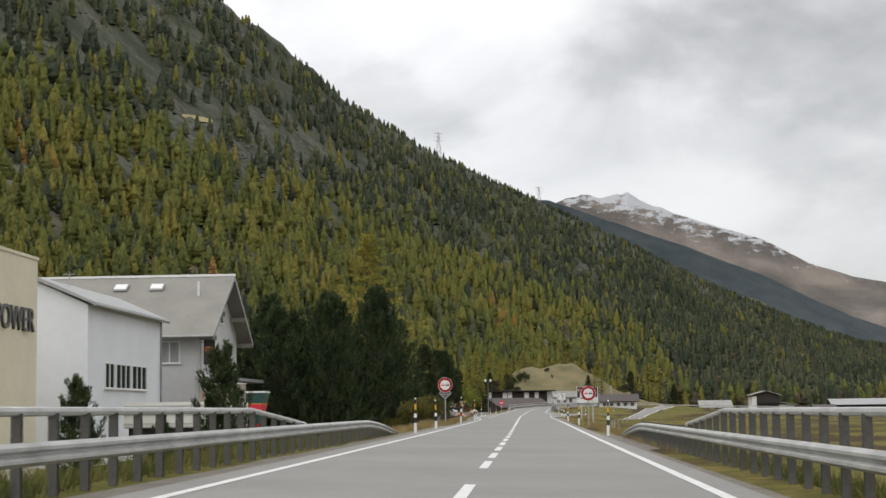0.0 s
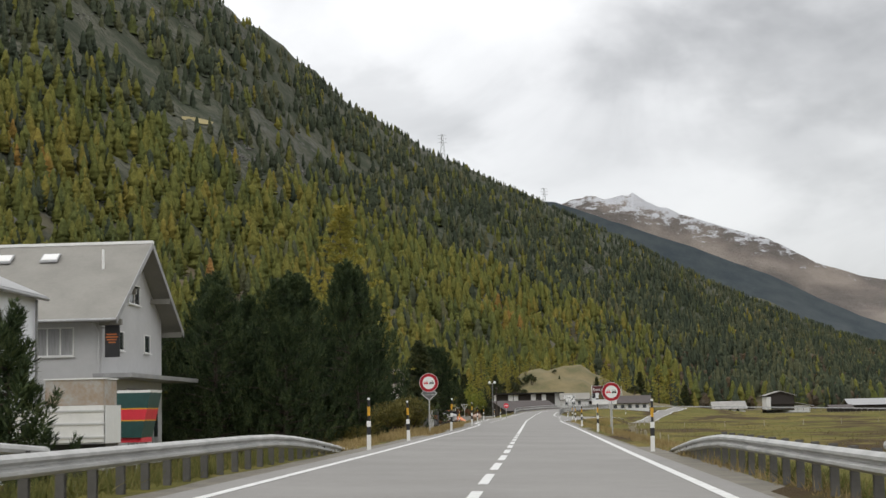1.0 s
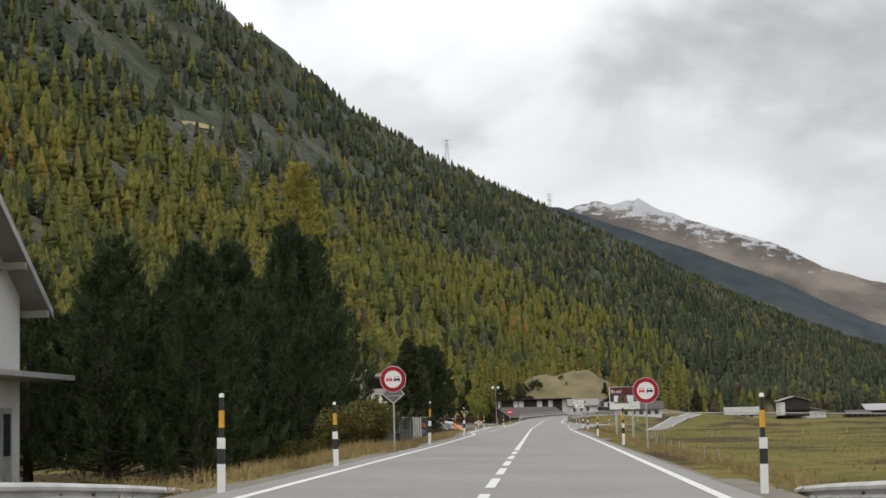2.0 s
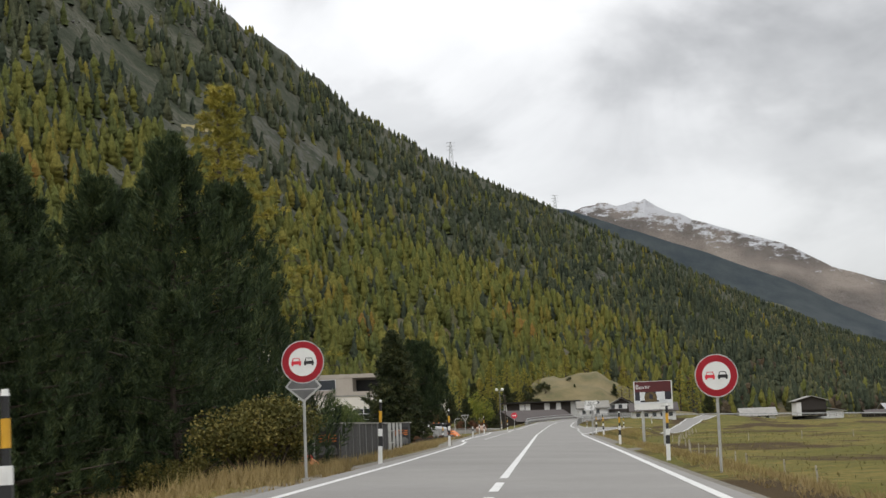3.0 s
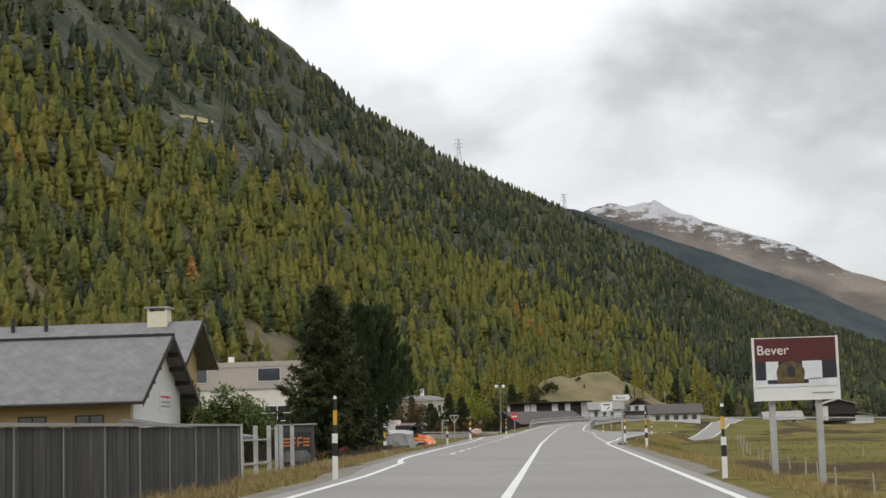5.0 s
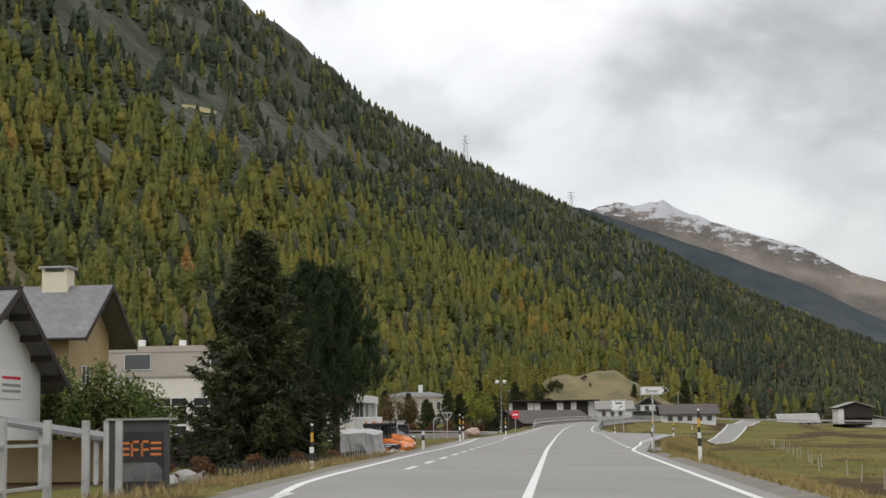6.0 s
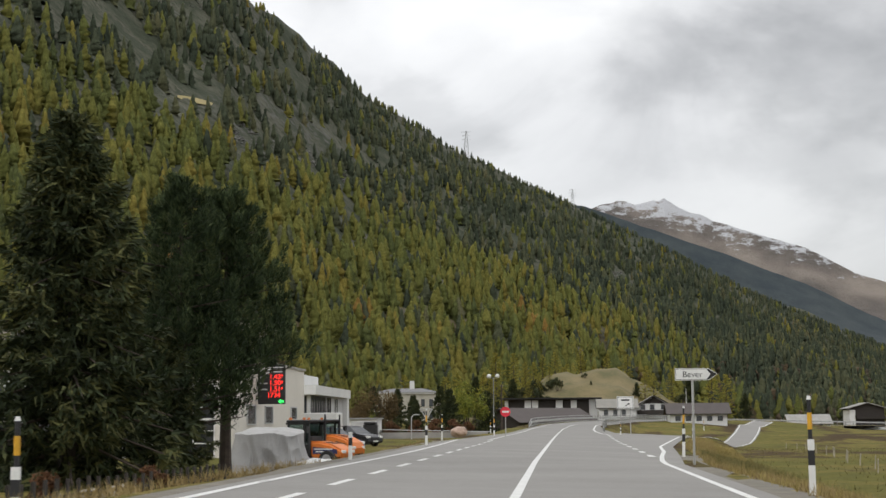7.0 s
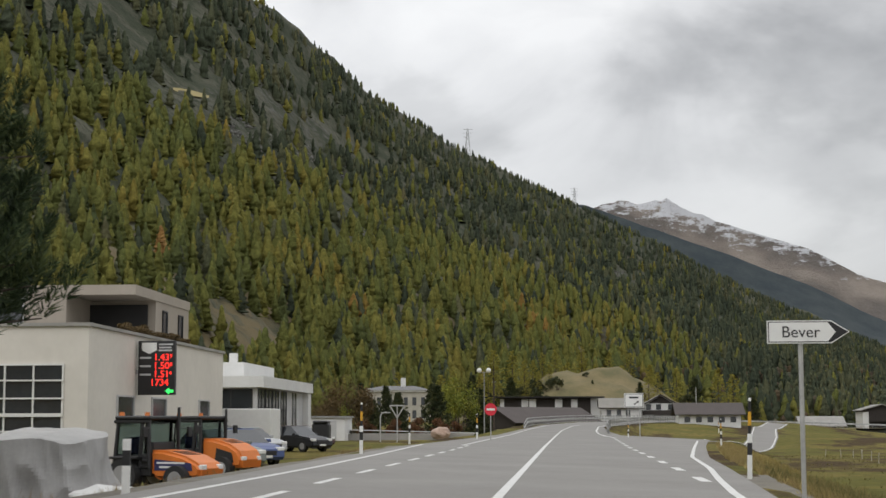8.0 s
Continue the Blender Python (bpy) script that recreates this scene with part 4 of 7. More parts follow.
def wall_window(parent, face, at, a0, a1, z0, z1, panes=1, material=None, sill=True, deep=0.06, name="window", glass=None):
    """A window on a wall: face 'y' looks toward -y at y=at, spanning x a0..a1; face 'x' looks toward +x at x=at, spanning y."""
    def bx(bm, p0, p1, q0, q1, d0, d1):
        if face == "y":
            return box(bm, p0, p1, at - d1, at - d0, q0, q1)
        return box(bm, at + d0, at + d1, p0, p1, q0, q1)
    fr = 0.05
    bm = bmesh.new()
    bx(bm, a0, a1, z1 - fr, z1, 0.0, deep)
    bx(bm, a0, a1, z0, z0 + fr, 0.0, deep)
    for i in range(panes + 1):
        c = a0 + (a1 - a0 - fr) * i / panes
        bx(bm, c, c + fr, z0 + fr, z1 - fr, 0.0, deep)
    w = part(name, bm, material or M_trim, parent)
    for i in range(panes):
        c0 = a0 + fr + (a1 - a0 - fr) * i / panes
        c1 = a0 + (a1 - a0 - fr) * (i + 1) / panes
        part("pane", bx(bmesh.new(), c0, c1, z0 + fr, z1 - fr, 0.004, 0.018), glass or M_glass, w)
    if sill:
        part("sill", bx(bmesh.new(), a0 - 0.05, a1 + 0.05, z0 - 0.05, z0, 0.0, deep + 0.06), M_trim, w)
    return w


# cream commercial hall with raised letters
ob = thing("commercial_building", "cream rendered commercial building with raised dark letters", "building", "", (-26, 48, -1.4))
part("wall", B(-36, -18.9, 30, 60, -2.2, 7.0), M_cream, ob)
part("parapet", B(-36.05, -18.86, 29.95, 60.05, 7.0, 7.12), M_cream, ob)
M_letters = mat("dark_metal_letters", (0.10, 0.10, 0.10), 0.5, 0.3, var=0.1, scale=2)
lettering("POWER", 1.28, -18.85, 55.0, 4.2, M_letters, ob, 90, 0.05)

# white hall with a lean-to roof
ob = thing("white_hall", "white rendered workshop hall with a sloping roof and gutter", "building", "", (-25, 73, -1.3))
bm = bmesh.new()
prism(bm, [(-32, -2.2), (-18.8, -2.2), (-18.8, 5.75), (-21.0, 6.75), (-32, 9.0)], "y", 66.7, 80.0)
part("wall", bm, mat("cool_white_render", (0.72, 0.74, 0.77), 0.9, var=0.05, scale=0.35, bump=0.15, bump_scale=30), ob)
roof = part("roof", prism(bmesh.new(), [(-18.45, 5.72), (-18.45, 5.84), (-21.0, 6.98), (-32, 9.2), (-32, 9.05), (-21.0, 6.80)], "y", 66.4, 80.3), M_metal, ob)
part("gutter", cyl(bmesh.new(), (-18.42, 66.4, 5.72), (-18.42, 80.3, 5.72), 0.075, 0.075, 8), M_metal, roof)
part("downpipe", cyl(bmesh.new(), (-18.7, 79.8, 5.7), (-18.7, 79.8, -1.3), 0.05, 0.05, 8), M_post, ob)
wall_window(ob, "x", -18.8, 69.4, 71.0, 2.2, 3.35, 2)
wall_window(ob, "x", -18.8, 71.3, 73.9, 2.2, 3.35, 3)
wall_window(ob, "x", -18.8, 74.2, 77.0, 2.2, 3.35, 3)
part("antenna", cyl(cyl(bmesh.new(), (-20.6, 70, 6.6), (-20.6, 70, 7.5), 0.02, 0.02, 6), (-20.9, 70, 7.35), (-20.3, 70, 7.35), 0.015, 0.015, 6), M_metal, ob)


def gable_house(name, label, x0, x1, y0, y1, base, eave, ridge, wall, roof_m, over=0.8, gable_over=0.75, axis="x", fascia=None, group="", category="house", tiles=0, thick=0.16):
    """A house with a gabled roof; axis is the direction of its ridge."""
    ob = thing(name, label, category, group, ((x0 + x1) / 2, (y0 + y1) / 2, base))
    if axis == "x":
        c = (y0 + y1) / 2
        sl = (ridge - eave) / (c - y0 + over)
        zw = eave + sl * over
        part("wall", prism(bmesh.new(), [(y0, base - 0.8), (y1, base - 0.8), (y1, zw - 0.03), (c, ridge - thick - 0.02), (y0, zw - 0.03)], "x", x0, x1), wall, ob)
        for s_ in (-1, 1):
            yo = c + s_ * (c - y0 + over)
            r = part("roof", prism(bmesh.new(), [(yo, eave), (c, ridge), (c, ridge - thick), (yo, eave - thick)], "x", x0 - gable_over, x1 + gable_over), roof_m, ob)
            if fascia:
                for xx in (x0 - gable_over - 0.03, x1 + gable_over):
                    part("bargeboard", prism(bmesh.new(), [(yo, eave + 0.03), (c, ridge + 0.03), (c, ridge - thick - 0.10), (yo, eave - thick - 0.10)], "x", xx, xx + 0.03), fascia, r)
                part("gutter", cyl(bmesh.new(), (x0 - gable_over, yo, eave - 0.08), (x1 + gable_over, yo, eave - 0.08), 0.07, 0.07, 8), fascia, r)
    else:
        c = (x0 + x1) / 2
        sl = (ridge - eave) / (c - x0 + over)
        zw = eave + sl * over
        part("wall", prism(bmesh.new(), [(x0, base - 0.8), (x1, base - 0.8), (x1, zw - 0.03), (c, ridge - thick - 0.02), (x0, zw - 0.03)], "y", y0, y1), wall, ob)
        for s_ in (-1, 1):
            xo = c + s_ * (c - x0 + over)
            r = part("roof", prism(bmesh.new(), [(xo, eave), (c, ridge), (c, ridge - thick), (xo, eave - thick)], "y", y0 - gable_over, y1 + gable_over), roof_m, ob)
            if fascia:
                part("bargeboard", prism(bmesh.new(), [(xo, eave + 0.03), (c, ridge + 0.03), (c, ridge - thick - 0.08), (xo, eave - thick - 0.08)], "y", y0 - gable_over - 0.03, y0 - gable_over), fascia, r)
    return ob


# grey gabled house with canopy
h1 = gable_house("gabled_house", "grey rendered house with a steep beige gabled roof", -31, -17.95, 86.2, 96.6, -0.8, 5.30, 9.05, M_grey, M_roof, 1.0, 0.85, "x", M_metal)
part("ridge_cap", B(-31.9, -17.05, 91.28, 91.52, 9.0, 9.13), M_trim, h1)
for yy, zz in ((85.9, 5.45), (88.3, 6.9), (94.5, 6.9), (96.9, 5.45)):
    part("purlin", B(-18.0, -17.05, yy - 0.1, yy + 0.1, zz - 0.42, zz - 0.18), M_roof, h1)
for x in (-23.85, -21.75):
    sk = part("skylight", prism(bmesh.new(), [(89.7, 8.11), (90.3, 8.47), (90.3, 8.55), (89.7, 8.19)], "x", x, x + 0.8), M_metal, h1)
    part("pane", prism(bmesh.new(), [(89.76, 8.21), (90.24, 8.50), (90.24, 8.54), (89.76, 8.25)], "x", x + 0.06, x + 0.74), M_signwhite, sk)
part("vent_pipe", cyl(bmesh.new(), (-18.75, 89.2, 7.6), (-18.75, 89.2, 8.55), 0.06, 0.06, 8), M_trim, h1)
M_curtain = mat("net_curtain_behind_glass", (0.30, 0.30, 0.30), 0.25, var=0.2, scale=2.5, stretch=(6, 6, 0.6))
wall_window(h1, "y", 86.2, -20.85, -19.15, 3.8, 5.0, 3, None, True, 0.06, "window", M_curtain)
wall_window(h1, "y", 86.2, -24.2, -22.6, 3.8, 5.0, 2, None, True, 0.06, "window", M_curtain)
wall_window(h1, "x", -17.95, 88.6, 89.5, 4.1, 4.95, 1)
wall_window(h1, "x", -17.95, 93.1, 94.2, 4.15, 5.0, 1)
wall_window(h1, "x", -17.95, 90.3, 92.3, 6.25, 7.15, 2)
part("downpipe", cyl(cyl(bmesh.new(), (-18.35, 86.1, 5.2), (-18.1, 86.1, 4.7), 0.05, 0.05, 8), (-18.1, 86.1, 4.7), (-18.1, 86.1, -0.8), 0.05, 0.05, 8), M_grey, h1)
part("canopy", B(-18.2, -16.55, 85.6, 98.4, 2.86, 3.04), M_metal, h1)
part("doorway", B(-17.97, -17.90, 90.2, 93.8, -0.8, 2.5), M_metal, h1)
door = part("door", B(-17.97, -17.88, 94.6, 95.6, -0.8, 1.9), M_metal, h1)
part("pane", B(-17.885, -17.87, 94.75, 95.45, 0.3, 1.7), M_glass, door)
# hanging menu sign
M_led = mat("orange_print", (0.55, 0.16, 0.03), 0.5, var=0.1, scale=5)
sg = thing("hanging_sign", "black hanging sign board with orange lines of writing", "sign board", "", (-17.5, 86.0, 3.7))
bd = part("board", B(-17.78, -17.16, 85.92, 86.02, 3.70, 5.12, 0.02), M_black, sg)
for i, (a, w) in enumerate(((0.08, 0.42), (0.05, 0.5), (0.09, 0.4), (0.16, 0.3))):
    part("text_bar", B(-17.78 + a, -17.78 + a + w, 85.912, 85.922, 4.62 - i * 0.11, 4.675 - i * 0.11), M_led, bd)
part("bracket", B(-17.95, -17.7, 85.95, 86.0, 4.9, 4.96), M_metal, bd)

# yard things under the canopy
tr = thing("flatbed_truck", "white dropside truck body with a rusty mesh crate", "truck", "", (-19.2, 84.5, -0.75))
part("chassis", B(-23.6, -16.95, 83.0, 84.6, -0.7, 0.2), M_black, tr)
sd = part("dropside", B(-23.8, -16.85, 82.6, 82.66, 0.22, 1.70, 0.01), M_signwhite, tr)
for z in (0.42, 0.95, 1.45):
    part("rib", B(-23.8, -16.85, 82.56, 82.6, z, z + 0.07), M_grey, sd)
part("tailboard", B(-16.9, -16.84, 82.6, 84.9, 0.22, 1.70), M_signwhite, tr)
part("dropside", B(-23.8, -16.85, 84.86, 84.92, 0.22, 1.70), M_signwhite, tr)
part("bed", B(-23.8, -16.85, 82.6, 84.9, 0.2, 0.26), M_metal, tr)
M_rustmesh = mat("rusty_panel", (0.42, 0.42, 0.41), 0.8, color2=(0.30, 0.20, 0.11), scale=0.8)
crate = part("crate", B(-19.3, -16.95, 82.75, 84.7, 1.70, 2.72, 0.02), M_rustmesh, tr)
part("crate_rim", B(-19.35, -16.9, 82.7, 84.75, 2.72, 2.78), M_trim, crate)
for x in (-22.6, -18.2):
    for yy in (82.75, 84.45):
        w = part("wheel", cyl(bmesh.new(), (x, yy, -1.56), (x, yy + 0.35, -1.56), 0.72, 0.72, 20), M_rubber, tr)
        part("rim", cyl(bmesh.new(), (x, yy - 0.015, -1.56), (x, yy + 0.02, -1.56), 0.36, 0.36, 14), M_metal, w)
M_teal = mat("dark_teal_paint", (0.012, 0.06, 0.055), 0.5, var=0.15, scale=3)
hp = thing("salt_spreader", "dark teal spreader hopper with red band and yellow lines", "spreader", "", (-17.2, 89.0, -0.75))


def hopper_slice(z0, z1):
    f = lambda z: -16.35 - (2.4 - z) * 0.22
    return prism(bmesh.new(), [(-18.6, z0), (f(z0), z0), (f(z1), z1), (-18.6, z1)], "y", 88.0, 90.0)


part("hopper", hopper_slice(0.35, 1.05), M_teal, hp)
part("yellow_line", hopper_slice(1.05, 1.10), M_yellow, hp)
part("red_band", hopper_slice(1.10, 1.55), M_red, hp)
part("yellow_line", hopper_slice(1.55, 1.60), M_yellow, hp)
part("upper_hopper", hopper_slice(1.60, 2.25), M_teal, hp)
part("rim", hopper_slice(2.25, 2.36), M_trim, hp)
part("frame", B(-18.5, -16.8, 88.1, 89.9, 0.15, 0.35), M_red, hp)
for x in (-18.3, -17.0):
    for yy in (88.15, 89.75):
        part("leg", B(x - 0.05, x + 0.05, yy - 0.05, yy + 0.05, -2.25, 0.15), M_metal, hp)
# both stand in the yard close behind the barrier
YARD = Matrix.Translation((0, 21.3, 1.05)) @ Matrix.Diagonal((0.69, 0.69, 0.69, 1)) @ Matrix.Translation((0, -21.3, -1.05))
for o_ in (tr, hp):
    o_.matrix_basis = YARD @ o_.matrix_basis

# ---- small white house with slate roof, and the taller ochre house behind
h2 = gable_house("white_house", "small house with white gable and grey slate roof", -29.5, -19.0, 178.8, 187.6, -0.3, 2.75, 5.95, M_white, M_slate, 1.2, 0.75, "x", M_darkwood)
part("front_wall", B(-29.4, -19.1, 178.7, 178.8, -0.5, 2.95), M_ochre, h2)
for x in (-27.0, -24.2, -21.6):
    wall_window(h2, "y", 178.7, x, x + 1.3, 0.9, 2.2, 2, M_darkwood)
wall_window(h2, "x", -19.0, 180.9, 181.5, 3.25, 3.9, 1, M_darkwood)
nb = part("notice", B(-19.0, -18.96, 183.4, 185.6, 2.35, 3.3), M_signwhite, h2)
for z in (2.55, 2.75, 3.0):
    part("text_bar", B(-18.96, -18.955, 183.6, 185.4, z, z + 0.09), M_red if z > 2.9 else M_metal, nb)
for i in range(9):
    yy = 178.6 + i * 1.13
    zz = 2.75 + (5.95 - 2.75) * (1 - abs(yy - 183.2) / 5.6)
    part("rafter_end", B(-19.0, -18.25, yy, yy + 0.12, zz - 0.42, zz - 0.2), M_darkwood, h2)
part("ridge_cap", B(-30.2, -18.2, 183.05, 183.35, 5.9, 6.02), M_darkwood, h2)
h3 = gable_house("ochre_house", "ochre rendered house with grey roof and chimney", -38, -25.0, 212.0, 218.8, -0.2, 6.2, 9.1, M_ochre, M_slate, 1.2, 1.2, "x", M_darkwood)
ch = part("chimney", B(-27.3, -26.0, 214.8, 216.0, 8.2, 9.75), M_cream, h3)
part("chimney_cap", B(-27.45, -25.85, 214.65, 216.15, 9.95, 10.05), M_metal, ch)
for a in (-27.3, -26.15):
    part("chimney_pier", B(a, a + 0.15, 214.8, 216.0, 9.75, 9.95), M_cream, ch)
for x in (-36.2, -34.0):
    part("vent_pipe", cyl(bmesh.new(), (x, 214.8, 8.6), (x, 214.8, 9.6), 0.14, 0.14, 8), M_black, h3)
for x in (-35.0, -31.5, -28.2):
    wall_window(h3, "y", 212, x, x + 1.4, 3.9, 5.3, 2)
    wall_window(h3, "y", 212, x, x + 1.4, 0.9, 2.3, 2)
wall_window(h3, "x", -25.0, 214, 215.4, 3.7, 5.0, 2)
wall_window(h3, "y", 212, -26.9, -25.9, 3.9, 5.2, 2)
h3.matrix_basis = Matrix.Translation((0.75, -4.6, -0.5)) @ h3.matrix_basis
ds = gable_house("dark_shed", "low black timber shed behind the rust-brown bushes", -19.0, -15.6, 203, 209, -0.5, 0.40, 1.18, M_darkwood, M_darkwood, 0.3, 0.3, "y", M_black, "", "shed")
part("door", B(-17.9, -16.9, 202.95, 203.0, -0.6, 0.55), M_black, ds)

# ---- board fence with end panels and steel frames
fence = thing("board_fence", "weathered grey vertical board fence with pale capping", "fence", "", (-9.2, 143, -0.35))
for yy in np.arange(133.0, 153.0, 0.32):
    dz = 0.03 * random.random()
    part("board", B(-9.05, -9.02 + 0.012 * random.random(), yy, yy + 0.30, -0.6, 1.38 - dz), M_greywood, fence)
for yy in np.arange(134.6, 153.0, 2.6):
    part("joint_strip", B(-9.035, -9.0, yy - 0.025, yy + 0.025, -0.6, 1.37), M_metal, fence)
part("capping", B(-9.14, -8.94, 132.9, 153.1, 1.38, 1.44), M_concrete, fence)
part("back_rail", B(-9.12, -9.06, 133.0, 153.0, 0.9, 1.0), M_darkwood, fence)


def logo_panel(x0, x1, yy, top, label):
    ob = thing("advert_panel", label, "advert panel", "company advert panels", ((x0 + x1) / 2, yy, -0.35))
    part("panel", B(x0, x1, yy, yy + 0.10, -0.6, top, 0.01), M_post_dark, ob)
    part("capping", B(x0 - 0.06, x1 + 0.06, yy - 0.08, yy + 0.5, top, top + 0.05), M_concrete, ob)
    part("edge_post", B(x0 - 0.12, x0, yy - 0.02, yy + 0.10, -0.6, top), M_galv, ob)
    w = x1 - x0
    pr = part("print", B(x0 + 0.08 * w, x1 - 0.08 * w, yy - 0.008, yy, -0.3, top - 0.25), M_black, ob)
    z = top - 0.75
    for i in range(3):
        part("logo_bar", B(x0 + 0.14 * w, x0 + 0.34 * w, yy - 0.012, yy - 0.008, z + i * 0.12, z + 0.05 + i * 0.12), M_led, pr)
        part("logo_bar", B(x0 + 0.70 * w, x0 + 0.88 * w, yy - 0.012, yy - 0.008, z + i * 0.12, z + 0.05 + i * 0.12), M_led, pr)
    for a in (0.37, 0.54):
        bm = bmesh.new()
        box(bm, x0 + a * w, x0 + (a + 0.03) * w, yy - 0.012, yy - 0.008, z - 0.02, z + 0.32)
        box(bm, x0 + a * w, x0 + (a + 0.13) * w, yy - 0.012, yy - 0.008, z + 0.27, z + 0.32)
        box(bm, x0 + a * w, x0 + (a + 0.13) * w, yy - 0.012, yy - 0.008, z + 0.10, z + 0.15)
        part("logo_shape", bm, M_led, pr)
    cr = [(x0 + 0.10 * w, z - 0.55), (x0 + 0.10 * w, z - 0.30), (x0 + 0.25 * w, z - 0.15), (x0 + 0.78 * w, z - 0.15), (x0 + 0.90 * w, z - 0.30), (x0 + 0.90 * w, z - 0.55)]
    part("print_shape", prism(bmesh.new(), cr, "y", yy - 0.012, yy - 0.008), M_greyprint_d, pr)
    return ob


M_post_dark = mat("anthracite_panel", (0.045, 0.045, 0.047), 0.6, var=0.2, scale=2)
M_greyprint_d = mat("grey_print", (0.10, 0.10, 0.10), 0.5, var=0.4, scale=3)
logo_panel(-10.1, -9.05, 132.8, 1.38, "dark advert panel with orange logo at the fence end")
logo_panel(-10.25, -8.95, 166.0, 1.42, "dark free-standing advert panel with orange logo")
fr = thing("steel_frame", "row of bare galvanised steel frame posts", "frame", "", (-9.3, 159, -0.3))
for yy in (154.5, 156.8, 159.0, 161.2, 163.4):
    part("post", B(-9.36, -9.24, yy - 0.06, yy + 0.06, -0.6, 1.40), M_galv, fr)
for z in (0.25, 0.95):
    part("rail", B(-9.33, -9.27, 154.5, 158.9, z, z + 0.05), M_galv, fr)
low = thing("lean_to_roof", "low grey lean-to shelter with steel posts and ochre wall", "shelter", "", (-16.3, 181, -0.25))
part("roof", prism(bmesh.new(), [(-18.95, 1.95), (-13.5, 1.06), (-13.5, 0.94), (-18.95, 1.82)], "y", 176.4, 179.4), M_slate, low)
part("wall", B(-18.9, -14.2, 179.2, 179.4, -0.5, 0.98), M_ochre, low)
for x in (-18.7, -17.0, -15.3, -13.7):
    part("post", B(x - 0.06, x + 0.06, 176.6, 176.72, -0.5, 0.97 + (-13.5 - x) * 0.163), M_galv, low)

# ---- station building with penthouse
st = thing("fuel_station", "white flat-roofed service building with beige penthouse", "building", "", (-22, 236, -0.25))
M_warmwhite = mat("warm_white_render", (0.67, 0.635, 0.575), 0.9, var=0.07, scale=0.35, bump=0.15, bump_scale=30)
part("wall", B(-33, -13.7, 225, 243, -0.9, 4.02), M_warmwhite, st)
part("parapet", B(-33.08, -13.62, 224.92, 243.08, 4.02, 4.12), M_concrete, st)
for x in np.arange(-31.5, -15.0, 2.9):
    g = wall_window(st, "y", 225, x, x + 2.6, 0.0, 2.95, 1, M_trim, False, 0.05, "garage_door")
    for k_ in (0.86, 1.70):
        part("mullion", B(x + k_, x + k_ + 0.045, 224.93, 224.985, 0.05, 2.9), M_trim, g)
    for z in (0.50, 1.00, 1.44, 1.94, 2.45):
        part("crossbar", B(x, x + 2.6, 224.90, 224.95, z, z + (0.10 if z == 1.44 else 0.045)), M_trim, g)
for a, b2, z0, z1 in ((227.9, 229.8, 1.25, 2.12), (232.0, 233.9, 1.3, 2.12), (238.8, 240.5, 1.5, 2.15)):
    wall_window(st, "x", -13.7, a, b2, z0, z1, 1, M_grey, False)
part("penthouse", B(-33, -18.7, 238.5, 247.1, 4.1, 6.06), M_beige, st)
part("roof_slab", B(-33.0, -16.06, 238.45, 247.15, 6.05, 6.42), M_beige, st)
part("penthouse_wall", B(-18.7, -16.1, 241.6, 247.1, 4.1, 6.06), M_beige, st)
# black sheet over the back wall paints in the shade of the recess
part("loggia_shade", B(-18.7, -16.4, 241.5, 241.58, 4.3, 5.9), M_black, st)
part("loggia_parapet", B(-18.7, -15.95, 238.5, 238.65, 4.1, 4.75), M_beige, st)
for a in (242.6, 245.2):
    wall_window(st, "x", -16.1, a, a + 0.75, 4.55, 5.75, 1, M_black, False)
for x in (-27.4, -22.0):
    wall_window(st, "y", 238.5, x, x + 1.7, 4.95, 5.95, 1, M_grey, False)
for x, h in ((-28, 0.9), (-25.3, 0.8)):
    part("chimney", B(x, x + 0.4, 244, 244.4, 6.4, 6.6 + h * 0.6), M_trim, st)

# price display with lit digits
M_ledred = bpy.data.materials.new("red_led"); M_ledred.use_nodes = True
b_ = M_ledred.node_tree.nodes["Principled BSDF"]; b_.inputs["Base Color"].default_value = (0.3, 0.0, 0.0, 1); b_.inputs["Emission Color"].default_value = (1.0, 0.03, 0.02, 1); b_.inputs["Emission Strength"].default_value = 2.2
M_ledgreen = bpy.data.materials.new("green_led"); M_ledgreen.use_nodes = True
b_ = M_ledgreen.node_tree.nodes["Principled BSDF"]; b_.inputs["Base Color"].default_value = (0.0, 0.3, 0.05, 1); b_.inputs["Emission Color"].default_value = (0.05, 1.0, 0.15, 1); b_.inputs["Emission Strength"].default_value = 1.8
ps = thing("price_display", "black fuel price display with red lit digits", "price display", "", (-13.0, 230, 2.15))
case = part("case", B(-13.62, -12.43, 230.0, 230.22, 2.15, 3.86, 0.015), M_black, ps)
part("bracket", B(-13.7, -13.5, 230.05, 230.15, 2.8, 2.95), M_metal, case)
part("emblem", prism(bmesh.new(), [(-13.50, 3.80), (-13.02, 3.80), (-13.02, 3.56), (-13.26, 3.44), (-13.50, 3.56)], "y", 229.985, 229.995), M_signwhite, case)
for z, w in ((3.72, 0.45), (3.62, 0.40), (3.53, 0.42)):
    part("text_bar", B(-12.95, -12.95 + w, 229.985, 229.995, z, z + 0.05), M_grey, case)
